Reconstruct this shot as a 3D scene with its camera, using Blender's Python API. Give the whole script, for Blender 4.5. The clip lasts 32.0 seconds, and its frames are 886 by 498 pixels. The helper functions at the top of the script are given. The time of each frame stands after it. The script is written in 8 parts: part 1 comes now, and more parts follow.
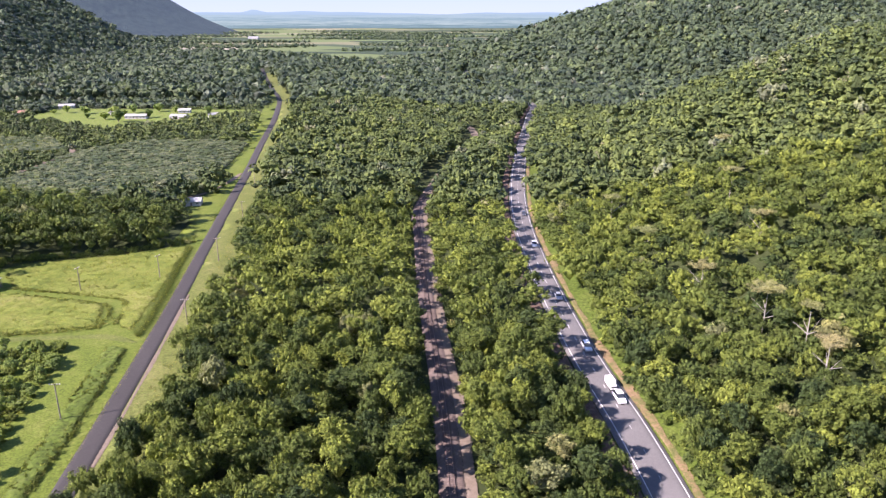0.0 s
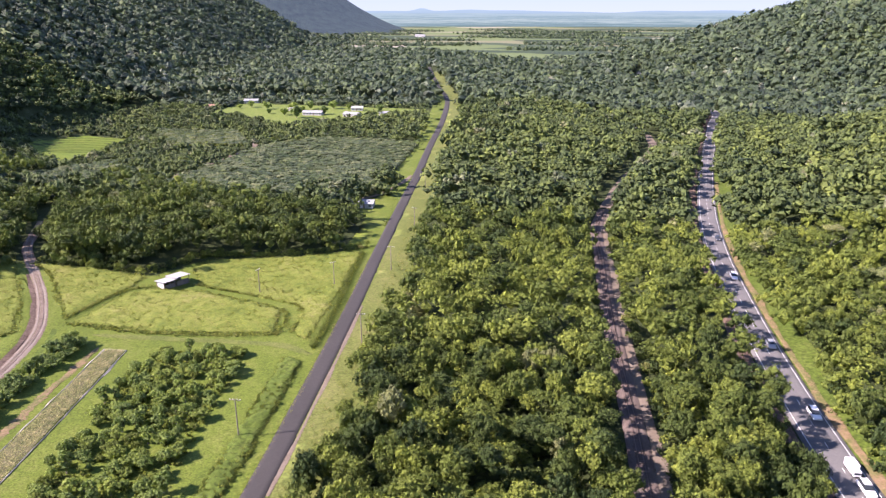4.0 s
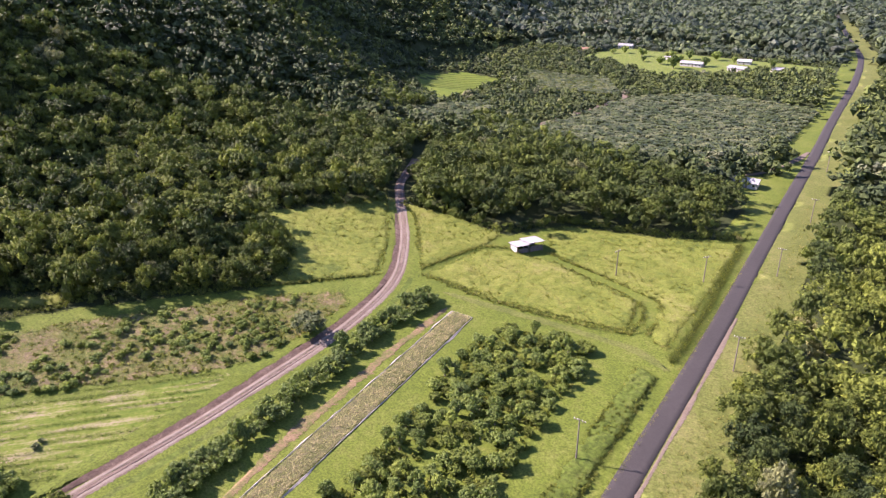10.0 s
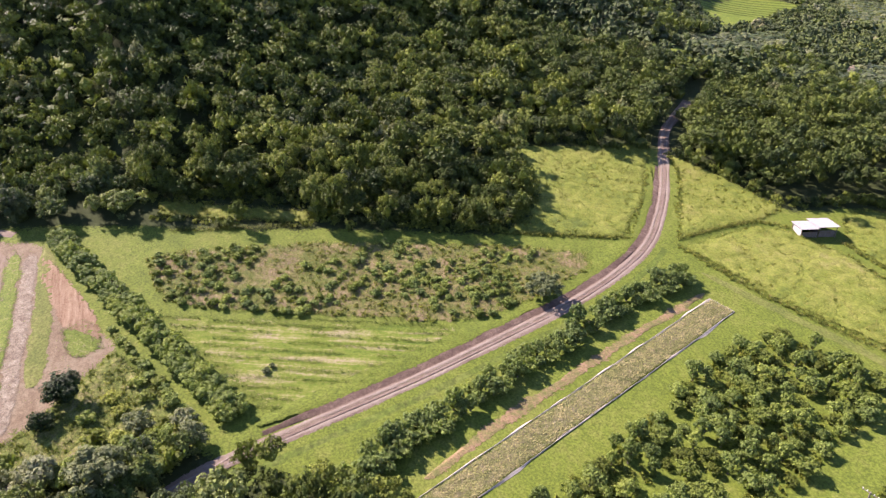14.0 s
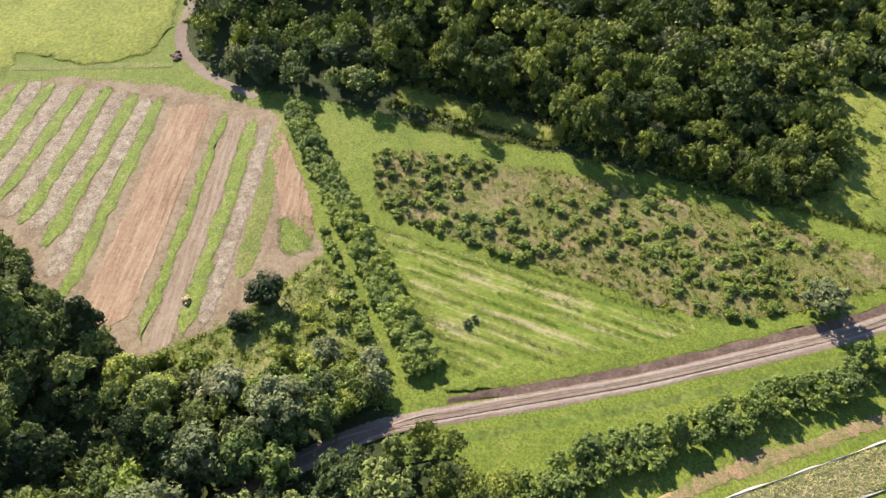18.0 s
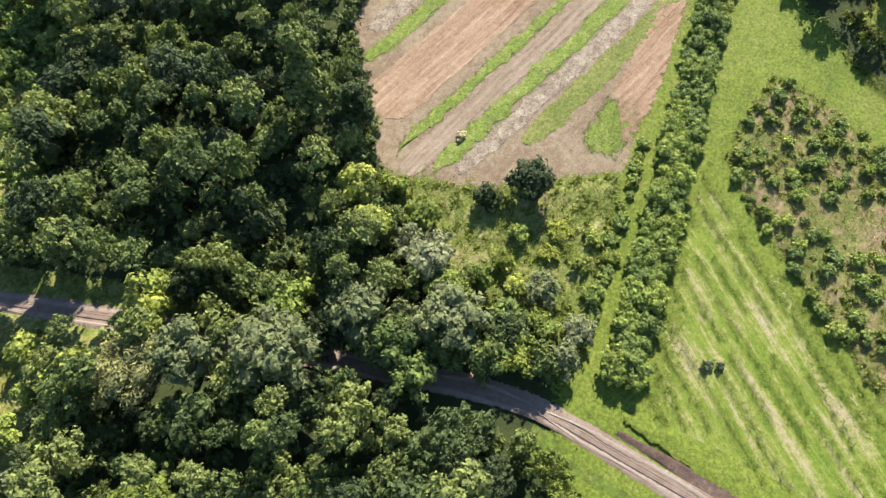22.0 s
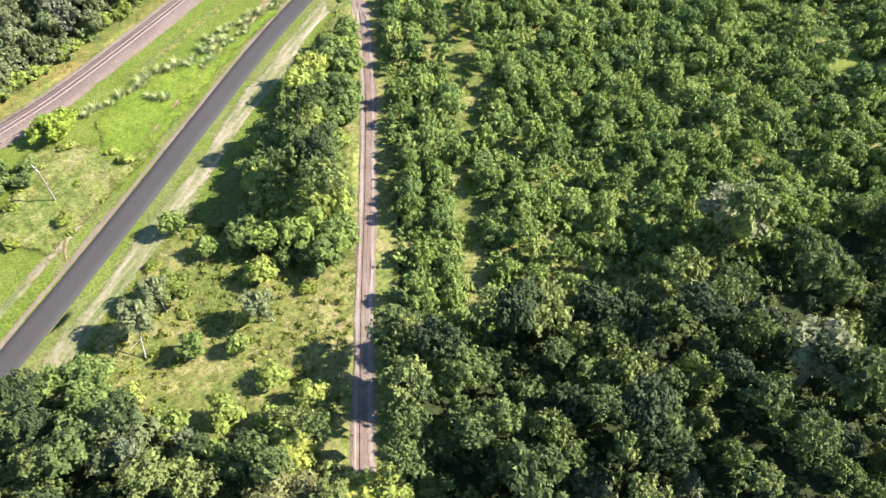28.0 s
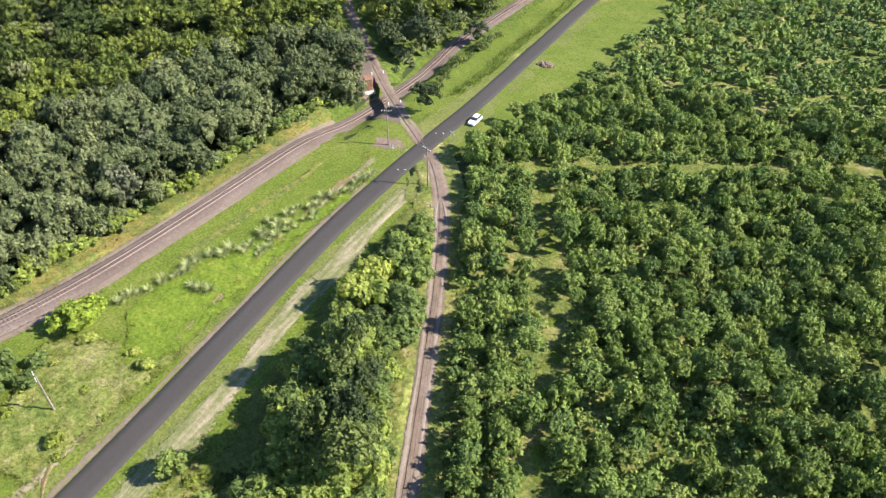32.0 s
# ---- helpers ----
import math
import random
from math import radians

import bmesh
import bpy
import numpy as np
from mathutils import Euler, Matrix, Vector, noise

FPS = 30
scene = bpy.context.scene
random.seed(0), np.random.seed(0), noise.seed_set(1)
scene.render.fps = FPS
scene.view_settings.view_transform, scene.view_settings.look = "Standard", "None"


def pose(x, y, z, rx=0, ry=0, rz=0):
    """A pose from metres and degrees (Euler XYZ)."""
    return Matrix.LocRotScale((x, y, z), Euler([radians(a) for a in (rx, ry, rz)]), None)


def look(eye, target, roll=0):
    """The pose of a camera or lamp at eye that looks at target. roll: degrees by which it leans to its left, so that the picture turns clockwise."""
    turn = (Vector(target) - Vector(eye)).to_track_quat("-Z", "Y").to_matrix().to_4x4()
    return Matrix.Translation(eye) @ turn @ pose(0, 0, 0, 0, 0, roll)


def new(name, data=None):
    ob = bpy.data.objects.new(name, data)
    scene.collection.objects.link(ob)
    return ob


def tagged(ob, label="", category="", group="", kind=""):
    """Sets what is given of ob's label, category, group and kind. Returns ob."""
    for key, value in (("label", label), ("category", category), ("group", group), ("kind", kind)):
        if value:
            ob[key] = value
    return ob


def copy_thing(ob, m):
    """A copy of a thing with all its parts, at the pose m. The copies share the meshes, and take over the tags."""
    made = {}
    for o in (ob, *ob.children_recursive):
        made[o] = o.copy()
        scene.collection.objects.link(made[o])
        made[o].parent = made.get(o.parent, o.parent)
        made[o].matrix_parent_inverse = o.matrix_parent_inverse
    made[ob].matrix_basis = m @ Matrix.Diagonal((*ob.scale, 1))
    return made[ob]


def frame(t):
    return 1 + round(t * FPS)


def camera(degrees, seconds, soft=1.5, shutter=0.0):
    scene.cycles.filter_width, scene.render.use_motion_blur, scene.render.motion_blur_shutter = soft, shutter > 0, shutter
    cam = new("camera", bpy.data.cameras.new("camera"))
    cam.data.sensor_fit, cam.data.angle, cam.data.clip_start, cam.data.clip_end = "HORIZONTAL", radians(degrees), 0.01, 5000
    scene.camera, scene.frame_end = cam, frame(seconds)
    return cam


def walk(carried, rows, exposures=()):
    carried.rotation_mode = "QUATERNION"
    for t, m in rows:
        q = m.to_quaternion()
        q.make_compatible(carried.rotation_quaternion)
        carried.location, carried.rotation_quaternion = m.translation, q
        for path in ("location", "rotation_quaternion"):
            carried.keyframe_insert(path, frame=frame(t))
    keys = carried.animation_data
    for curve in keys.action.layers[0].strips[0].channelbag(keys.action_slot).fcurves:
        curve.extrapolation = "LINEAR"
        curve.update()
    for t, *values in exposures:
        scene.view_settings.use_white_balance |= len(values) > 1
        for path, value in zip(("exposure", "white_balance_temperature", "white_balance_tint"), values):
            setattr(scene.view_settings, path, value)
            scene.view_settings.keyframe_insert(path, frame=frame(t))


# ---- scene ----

# ---- camera and its flight ----
cam = camera(64.1, 32.0, soft=1.3)
PATH = [
    (0, (-0.00, -0.00, 88.00), (-0.000, 47.519, 72.447), 0.00),
    (0.5, (-1.38, 2.58, 87.95), (-1.369, 50.091, 72.375), 0.01),
    (1, (-2.97, 5.01, 87.95), (-2.998, 52.508, 72.342), 0.03),
    (1.5, (-4.65, 7.26, 88.02), (-4.974, 54.754, 72.391), 0.07),
    (2, (-6.31, 9.42, 88.19), (-7.922, 56.865, 72.483), 0.09),
    (2.5, (-7.93, 11.44, 88.49), (-11.580, 58.754, 72.753), 0.10),
    (3, (-9.60, 13.38, 88.80), (-15.577, 60.460, 73.069), 0.08),
    (3.5, (-11.28, 15.35, 89.10), (-19.508, 62.106, 73.396), 0.09),
    (4, (-12.94, 17.44, 89.38), (-23.199, 63.801, 73.715), 0.01),
    (4.5, (-14.58, 19.60, 89.64), (-26.737, 65.508, 74.009), -0.00),
    (5, (-16.24, 21.78, 89.88), (-30.209, 67.175, 74.261), -0.00),
    (5.5, (-17.91, 23.95, 90.10), (-33.697, 68.738, 74.455), -0.01),
    (6, (-19.61, 26.07, 90.29), (-37.279, 70.122, 74.574), -0.02),
    (6.5, (-21.39, 28.11, 90.39), (-40.850, 71.310, 74.423), 0.02),
    (7, (-23.20, 30.12, 90.45), (-44.394, 72.373, 74.156), -0.01),
    (7.5, (-24.94, 32.05, 90.42), (-47.810, 73.299, 73.816), -0.01),
    (8, (-26.55, 33.98, 90.34), (-51.054, 74.153, 73.440), 0.10),
    (8.5, (-28.24, 35.78, 90.28), (-54.337, 74.804, 73.061), 0.10),
    (9, (-30.09, 37.52, 90.28), (-57.708, 75.324, 72.732), 0.07),
    (9.5, (-31.91, 39.01, 90.29), (-60.920, 75.458, 72.113), 0.01),
    (10, (-33.85, 40.56, 90.31), (-63.984, 75.454, 70.954), -0.03),
    (10.5, (-35.94, 42.13, 90.39), (-67.055, 75.613, 70.119), -0.10),
    (11, (-38.06, 43.53, 90.49), (-70.272, 75.505, 69.509), -0.18),
    (11.5, (-40.18, 45.00, 90.65), (-73.563, 75.327, 69.062), -0.11),
    (12, (-42.22, 46.48, 90.86), (-76.816, 74.964, 68.690), -0.02),
    (12.5, (-44.51, 47.82, 91.13), (-80.185, 74.434, 68.352), -0.03),
    (13, (-46.95, 48.91, 91.34), (-83.570, 73.640, 67.942), -0.11),
    (13.5, (-49.58, 49.85, 91.56), (-86.993, 72.683, 67.496), -0.20),
    (14, (-52.35, 50.84, 91.79), (-90.471, 71.725, 67.080), -0.33),
    (14.5, (-55.28, 51.87, 91.98), (-94.027, 70.705, 66.605), -0.35),
    (15, (-58.31, 52.74, 92.21), (-97.498, 69.747, 66.223), -0.04),
    (15.5, (-61.49, 53.55, 92.49), (-100.972, 68.792, 65.861), 0.02),
    (16, (-64.86, 54.35, 92.79), (-104.505, 67.778, 65.447), -0.06),
    (16.5, (-68.45, 55.21, 93.11), (-108.122, 66.647, 64.912), -0.42),
    (17, (-72.30, 56.22, 93.43), (-111.816, 65.348, 64.192), -0.35),
    (17.5, (-76.13, 57.22, 93.86), (-114.774, 63.974, 62.861), -0.27),
    (18, (-79.96, 58.08, 94.34), (-117.186, 62.526, 61.260), -0.14),
    (18.5, (-83.90, 58.77, 94.74), (-119.453, 61.115, 59.668), -0.03),
    (19, (-87.99, 59.36, 95.05), (-121.601, 59.843, 58.033), -0.03),
    (19.5, (-92.31, 59.92, 95.25), (-123.854, 58.788, 56.474), -0.01),
    (20, (-96.72, 60.38, 95.42), (-126.544, 57.732, 55.381), 0.05),
    (20.5, (-101.18, 60.70, 95.55), (-129.090, 55.597, 54.382), 0.06),
    (21, (-105.75, 60.85, 95.64), (-130.622, 52.453, 53.083), 0.09),
    (21.5, (-110.46, 60.99, 95.75), (-131.923, 49.950, 51.962), 0.09),
    (22, (-115.19, 60.91, 96.03), (-133.867, 47.312, 51.685), 0.07),
    (22.5, (-120.04, 60.41, 96.40), (-135.669, 44.513, 51.645), 0.15),
    (23, (-124.82, 59.30, 96.71), (-137.425, 41.434, 51.745), -0.02),
    (23.5, (-129.27, 57.60, 96.85), (-138.737, 38.083, 51.798), -0.19),
    (24, (-133.16, 55.58, 96.81), (-138.818, 34.674, 51.739), -0.22),
    (24.5, (-136.39, 53.27, 96.57), (-138.461, 31.064, 51.820), -0.15),
    (25, (-138.99, 50.73, 96.21), (-138.544, 27.357, 52.009), -0.00),
    (25.5, (-140.89, 48.10, 95.71), (-137.656, 23.219, 52.462), 0.06),
    (26, (-142.18, 45.31, 94.98), (-136.198, 18.998, 52.886), 0.07),
    (26.5, (-142.95, 42.44, 94.19), (-134.624, 14.866, 53.321), 0.04),
    (27, (-143.17, 39.39, 93.44), (-133.075, 10.944, 53.582), 0.00),
    (27.5, (-142.93, 36.19, 92.76), (-131.529, 7.089, 53.735), -0.00),
    (28, (-142.32, 32.87, 92.17), (-129.900, 3.238, 53.862), 0.00),
    (28.5, (-141.46, 29.46, 91.69), (-128.065, -0.622, 54.063), 0.02),
    (29, (-140.42, 26.00, 91.34), (-125.882, -4.461, 54.445), 0.07),
    (29.5, (-139.24, 22.57, 91.02), (-123.336, -8.177, 54.939), 0.10),
    (30, (-137.86, 19.11, 90.68), (-120.681, -11.942, 55.453), -0.03),
    (30.5, (-136.27, 15.65, 90.37), (-117.926, -15.689, 55.998), -0.07),
    (31, (-134.52, 12.08, 90.08), (-115.458, -19.650, 56.471), -0.11),
    (31.5, (-132.73, 8.47, 89.80), (-113.150, -23.686, 56.905), -0.11),
    (32, (-130.82, 4.91, 89.54), (-110.606, -27.596, 57.370), -0.03),
]
walk(cam, [(t, look(eye, target, roll)) for t, eye, target, roll in PATH],
     [(0, 1.90, 6350, 35), (6, 1.90, 6500, 35), (9, 1.88, 6540, 42), (12, 1.88, 6630, 42), (14, 1.88, 6780, 36), (17, 1.83, 6940, 23), (20, 1.80, 6840, 12), (23, 2.05, 6520, 16), (26, 2.24, 6250, 20), (29, 2.05, 6400, 16), (32, 1.77, 6450, 14)])

# ---- world, sun, exposure ----
SUN_AZ, SUN_EL = -156.0, 38.0          # direction towards the sun, anticlockwise from +x; height
world = bpy.data.worlds.new("world")
scene.world = world
world.use_nodes = True
wn = world.node_tree.nodes
wl = world.node_tree.links
sky = wn.new("ShaderNodeTexSky")
sky.sky_type = 'NISHITA'
sky.sun_disc = False
sky.sun_elevation = radians(SUN_EL)
sky.sun_rotation = radians(90.0 - SUN_AZ)
sky.air_density, sky.dust_density, sky.ozone_density = 0.85, 0.0, 3.0
bg = wn["Background"]
bg.inputs["Strength"].default_value = 0.092
wl.new(sky.outputs[0], bg.inputs[0])
sun_data = bpy.data.lights.new("sun", 'SUN')
sun_data.energy, sun_data.angle, sun_data.color = 4.35, radians(0.55), (1.0, 0.95, 0.86)
sun = new("sun", sun_data)
sun_dir = Vector((math.cos(radians(SUN_AZ)) * math.cos(radians(SUN_EL)), math.sin(radians(SUN_AZ)) * math.cos(radians(SUN_EL)), math.sin(radians(SUN_EL))))
sun.matrix_world = look(sun_dir * 600, (0, 0, 0))

# ---- materials ----
def nodes_of(name):
    m = bpy.data.materials.new(name)
    m.use_nodes = True
    nt = m.node_tree
    return m, nt, nt.nodes["Principled BSDF"]


def nd(nt, kind, **props):
    n = nt.nodes.new(kind)
    for k, v in props.items():
        if k == "operation":
            n.operation = v
        elif k == "data_type":
            n.data_type = v
        elif k == "blend_type":
            n.blend_type = v
        elif k == "attribute_name":
            n.attribute_name = v
    return n


def noise_node(nt, scale, detail=4.0, rough=0.6, vec=None, dist=0.0):
    n = nt.nodes.new("ShaderNodeTexNoise")
    n.inputs["Scale"].default_value, n.inputs["Detail"].default_value = scale, detail
    n.inputs["Roughness"].default_value, n.inputs["Distortion"].default_value = rough, dist
    if vec is not None:
        nt.links.new(vec, n.inputs["Vector"])
    return n


def ramp_node(nt, fac, stops):
    r = nt.nodes.new("ShaderNodeValToRGB")
    while len(r.color_ramp.elements) < len(stops):
        r.color_ramp.elements.new(0.5)
    for e, (p, c) in zip(r.color_ramp.elements, stops):
        e.position, e.color = p, (*c, 1.0)
    nt.links.new(fac, r.inputs["Fac"])
    return r


def mix_rgb(nt, fac, a, b, kind="MIX"):
    m = nt.nodes.new("ShaderNodeMix")
    m.data_type, m.blend_type = 'RGBA', kind
    for sock, v in ((m.inputs[0], fac), (m.inputs[6], a), (m.inputs[7], b)):
        if isinstance(v, (int, float)):
            sock.default_value = v
        elif isinstance(v, tuple):
            sock.default_value = (*v, 1.0)
        else:
            nt.links.new(v, sock)
    return m.outputs[2]


def world_pos(nt, sx=1.0, sy=1.0, sz=1.0, turn=0.0):
    g = nt.nodes.new("ShaderNodeNewGeometry")
    mp = nt.nodes.new("ShaderNodeMapping")
    mp.inputs["Scale"].default_value = (sx, sy, sz)
    mp.inputs["Rotation"].default_value = (0, 0, radians(turn))
    nt.links.new(g.outputs["Position"], mp.inputs["Vector"])
    return mp.outputs[0]


def bump_to(nt, bsdf, height, strength=0.5, distance=0.1):
    b = nt.nodes.new("ShaderNodeBump")
    b.inputs["Strength"].default_value, b.inputs["Distance"].default_value = strength, distance
    nt.links.new(height, b.inputs["Height"])
    nt.links.new(b.outputs[0], bsdf.inputs["Normal"])


def fray(nt, b):
    """Ragged edges: the surface breaks up into patches towards the rim of its mesh (attribute rim, 1 at the very edge)."""
    at = nd(nt, "ShaderNodeAttribute", attribute_name="rim")
    n = noise_node(nt, 1.7, 6, 0.75, world_pos(nt))
    mr = nt.nodes.new("ShaderNodeMapRange")
    mr.inputs["From Min"].default_value, mr.inputs["From Max"].default_value = 0.34, 0.64
    mr.inputs["To Min"].default_value, mr.inputs["To Max"].default_value = 0.04, 0.98
    nt.links.new(n.outputs["Fac"], mr.inputs["Value"])
    gap = nd(nt, "ShaderNodeMath", operation="GREATER_THAN")
    nt.links.new(mr.outputs[0], gap.inputs[0])
    nt.links.new(at.outputs["Fac"], gap.inputs[1])
    clear = nt.nodes.new("ShaderNodeBsdfTransparent")
    top = nt.nodes.new("ShaderNodeMixShader")
    nt.links.new(gap.outputs[0], top.inputs[0])
    nt.links.new(clear.outputs[0], top.inputs[1])
    nt.links.new(b.outputs[0], top.inputs[2])
    nt.links.new(top.outputs[0], nt.nodes["Material Output"].inputs["Surface"])


def surface(name, stops, coarse=0.08, fine=1.2, rough=0.9, bump=0.15, mixfine=0.5, sx=1.0, sy=1.0, turn=0.0, grain=9.0, spec=0.2, gc=0.28):
    """A ground-like surface: a ramp over coarse and fine noise, grain in the relief."""
    m, nt, b = nodes_of(name)
    pos = world_pos(nt, sx, sy, 1.0, turn)
    n1 = noise_node(nt, coarse, 5, 0.6, pos)
    n2 = noise_node(nt, fine, 5, 0.65, pos)
    f = mix_rgb(nt, mixfine, n1.outputs["Fac"], n2.outputs["Fac"])
    r = ramp_node(nt, f, stops)
    n3 = noise_node(nt, grain, 3, 0.7, pos)
    g = ramp_node(nt, n3.outputs["Fac"], [(0.3, (1 - gc,) * 3), (0.7, (1 + gc,) * 3)])
    c = mix_rgb(nt, 1.0, r.outputs[0], g.outputs[0], "MULTIPLY")
    nt.links.new(c, b.inputs["Base Color"])
    b.inputs["Roughness"].default_value = rough
    b.inputs["Specular IOR Level"].default_value = spec
    bump_to(nt, b, mix_rgb(nt, 0.5, n2.outputs["Fac"], n3.outputs["Fac"]), 0.8, bump)
    fray(nt, b)
    return m


def plain(name, color, rough=0.6, metal=0.0, var=0.12, scale=2.0, spec=0.4):
    m, nt, b = nodes_of(name)
    n = noise_node(nt, scale, 4, 0.6, world_pos(nt))
    lo, hi = tuple(v * (1 - var) for v in color), tuple(min(1.0, v * (1 + var)) for v in color)
    r = ramp_node(nt, n.outputs["Fac"], [(0.3, lo), (0.7, hi)])
    nt.links.new(r.outputs[0], b.inputs["Base Color"])
    b.inputs["Roughness"].default_value, b.inputs["Metallic"].default_value = rough, metal
    b.inputs["Specular IOR Level"].default_value = spec
    return m


def foliage(name, stops, translucent=0.15, rough=0.55, leafvar=0.42, byobject=False, holes=0.0, grit=3.4, sheen=0.16):
    """Leaves: hue by tree (attribute tint), brightness by leaf."""
    m, nt, b = nodes_of(name)
    at = nd(nt, "ShaderNodeAttribute", attribute_name="tint")
    oi = nt.nodes.new("ShaderNodeObjectInfo")
    sway = nd(nt, "ShaderNodeMath", operation="MULTIPLY_ADD")
    nt.links.new(oi.outputs["Random"], sway.inputs[0])
    sway.inputs[1].default_value = 0.3
    nt.links.new(at.outputs["Fac"], sway.inputs[2])
    r = ramp_node(nt, sway.outputs[0] if byobject else at.outputs["Fac"], stops)
    g = nt.nodes.new("ShaderNodeNewGeometry")
    v = ramp_node(nt, g.outputs["Random Per Island"], [(0.0, (1 - leafvar, 1 - leafvar, 1 - leafvar)), (0.55, (1.0, 1.0, 0.95)), (1.0, (1 + leafvar, 1 + 0.9 * leafvar, 1 + 0.4 * leafvar))])
    c = mix_rgb(nt, 1.0, r.outputs[0], v.outputs[0], "MULTIPLY")
    nt.links.new(c, b.inputs["Base Color"])
    b.inputs["Roughness"].default_value = rough
    b.inputs["Specular IOR Level"].default_value = sheen
    fine = noise_node(nt, grit, 5, 0.75, world_pos(nt))
    bump_to(nt, b, fine.outputs["Fac"], 0.9, 1.1 / grit)
    grain = ramp_node(nt, fine.outputs["Fac"], [(0.34, (0.62, 0.62, 0.62)), (0.66, (1.35, 1.35, 1.3))])
    c = mix_rgb(nt, 1.0, c, grain.outputs[0], "MULTIPLY")
    nt.links.new(c, b.inputs["Base Color"])
    tr = nt.nodes.new("ShaderNodeBsdfTranslucent")
    tc = mix_rgb(nt, 1.0, c, (1.2, 1.3, 0.7), "MULTIPLY")
    nt.links.new(tc, tr.inputs["Color"])
    ms = nt.nodes.new("ShaderNodeMixShader")
    ms.inputs[0].default_value = translucent
    nt.links.new(b.outputs[0], ms.inputs[1])
    nt.links.new(tr.outputs[0], ms.inputs[2])
    top = ms
    if holes:
        gap = nd(nt, "ShaderNodeMath", operation="GREATER_THAN")
        nt.links.new(noise_node(nt, 3.4, 2, 0.55, world_pos(nt)).outputs["Fac"], gap.inputs[0])
        gap.inputs[1].default_value = holes
        clear = nt.nodes.new("ShaderNodeBsdfTransparent")
        top = nt.nodes.new("ShaderNodeMixShader")
        nt.links.new(gap.outputs[0], top.inputs[0])
        nt.links.new(clear.outputs[0], top.inputs[1])
        nt.links.new(ms.outputs[0], top.inputs[2])
    nt.links.new(top.outputs[0], nt.nodes["Material Output"].inputs["Surface"])
    return m


def ground_material():
    """Dark forest floor near by; a patchwork of fields on the far plain."""
    m, nt, b = nodes_of("valley_ground")
    pos = world_pos(nt)
    n1, n2, n3 = noise_node(nt, 0.05, 5, 0.6, pos), noise_node(nt, 0.6, 5, 0.65, pos), noise_node(nt, 5.0, 3, 0.7, pos)
    floor = ramp_node(nt, mix_rgb(nt, 0.5, n1.outputs["Fac"], n2.outputs["Fac"]), [(0.3, (0.020, 0.028, 0.010)), (0.55, (0.040, 0.052, 0.018)), (0.8, (0.07, 0.07, 0.035))])
    vo = nt.nodes.new("ShaderNodeTexVoronoi")
    vo.inputs["Scale"].default_value = 0.0085
    nt.links.new(world_pos(nt, 0.42, 1.0, 0.0, 12), vo.inputs["Vector"])
    plots = ramp_node(nt, vo.outputs["Color"], [(0.0, (0.045, 0.065, 0.036)), (0.22, (0.105, 0.135, 0.055)), (0.4, (0.035, 0.052, 0.032)), (0.52, (0.15, 0.15, 0.085)), (0.66, (0.05, 0.07, 0.04)), (0.8, (0.25, 0.23, 0.17)), (0.9, (0.085, 0.115, 0.055))])
    plots.color_ramp.interpolation = 'CONSTANT'
    sep = nt.nodes.new("ShaderNodeSeparateXYZ")
    nt.links.new(pos, sep.inputs[0])
    mr = nt.nodes.new("ShaderNodeMapRange")
    mr.inputs["From Min"].default_value, mr.inputs["From Max"].default_value = 1380.0, 1520.0
    nt.links.new(sep.outputs[1], mr.inputs["Value"])
    flat = nt.nodes.new("ShaderNodeNewGeometry")
    fs = nt.nodes.new("ShaderNodeSeparateXYZ")
    nt.links.new(flat.outputs["Normal"], fs.inputs[0])
    hz = nt.nodes.new("ShaderNodeMapRange")
    hz.inputs["From Min"].default_value, hz.inputs["From Max"].default_value = 0.993, 0.998
    nt.links.new(fs.outputs[2], hz.inputs["Value"])
    both = nd(nt, "ShaderNodeMath", operation="MULTIPLY")
    nt.links.new(mr.outputs[0], both.inputs[0])
    nt.links.new(hz.outputs[0], both.inputs[1])
    nf = noise_node(nt, 0.03, 6, 0.7, pos)
    hillc = ramp_node(nt, nf.outputs["Fac"], [(0.35, (0.020, 0.034, 0.020)), (0.65, (0.045, 0.062, 0.032))])
    landc = mix_rgb(nt, mr.outputs[0], floor.outputs[0], hillc.outputs[0])
    c = mix_rgb(nt, both.outputs[0], landc, plots.outputs[0])
    nt.links.new(c, b.inputs["Base Color"])
    b.inputs["Roughness"].default_value = 0.95
    b.inputs["Specular IOR Level"].default_value = 0.1
    bump_to(nt, b, mix_rgb(nt, 0.5, n2.outputs["Fac"], n3.outputs["Fac"]), 0.8, 0.3)
    return m


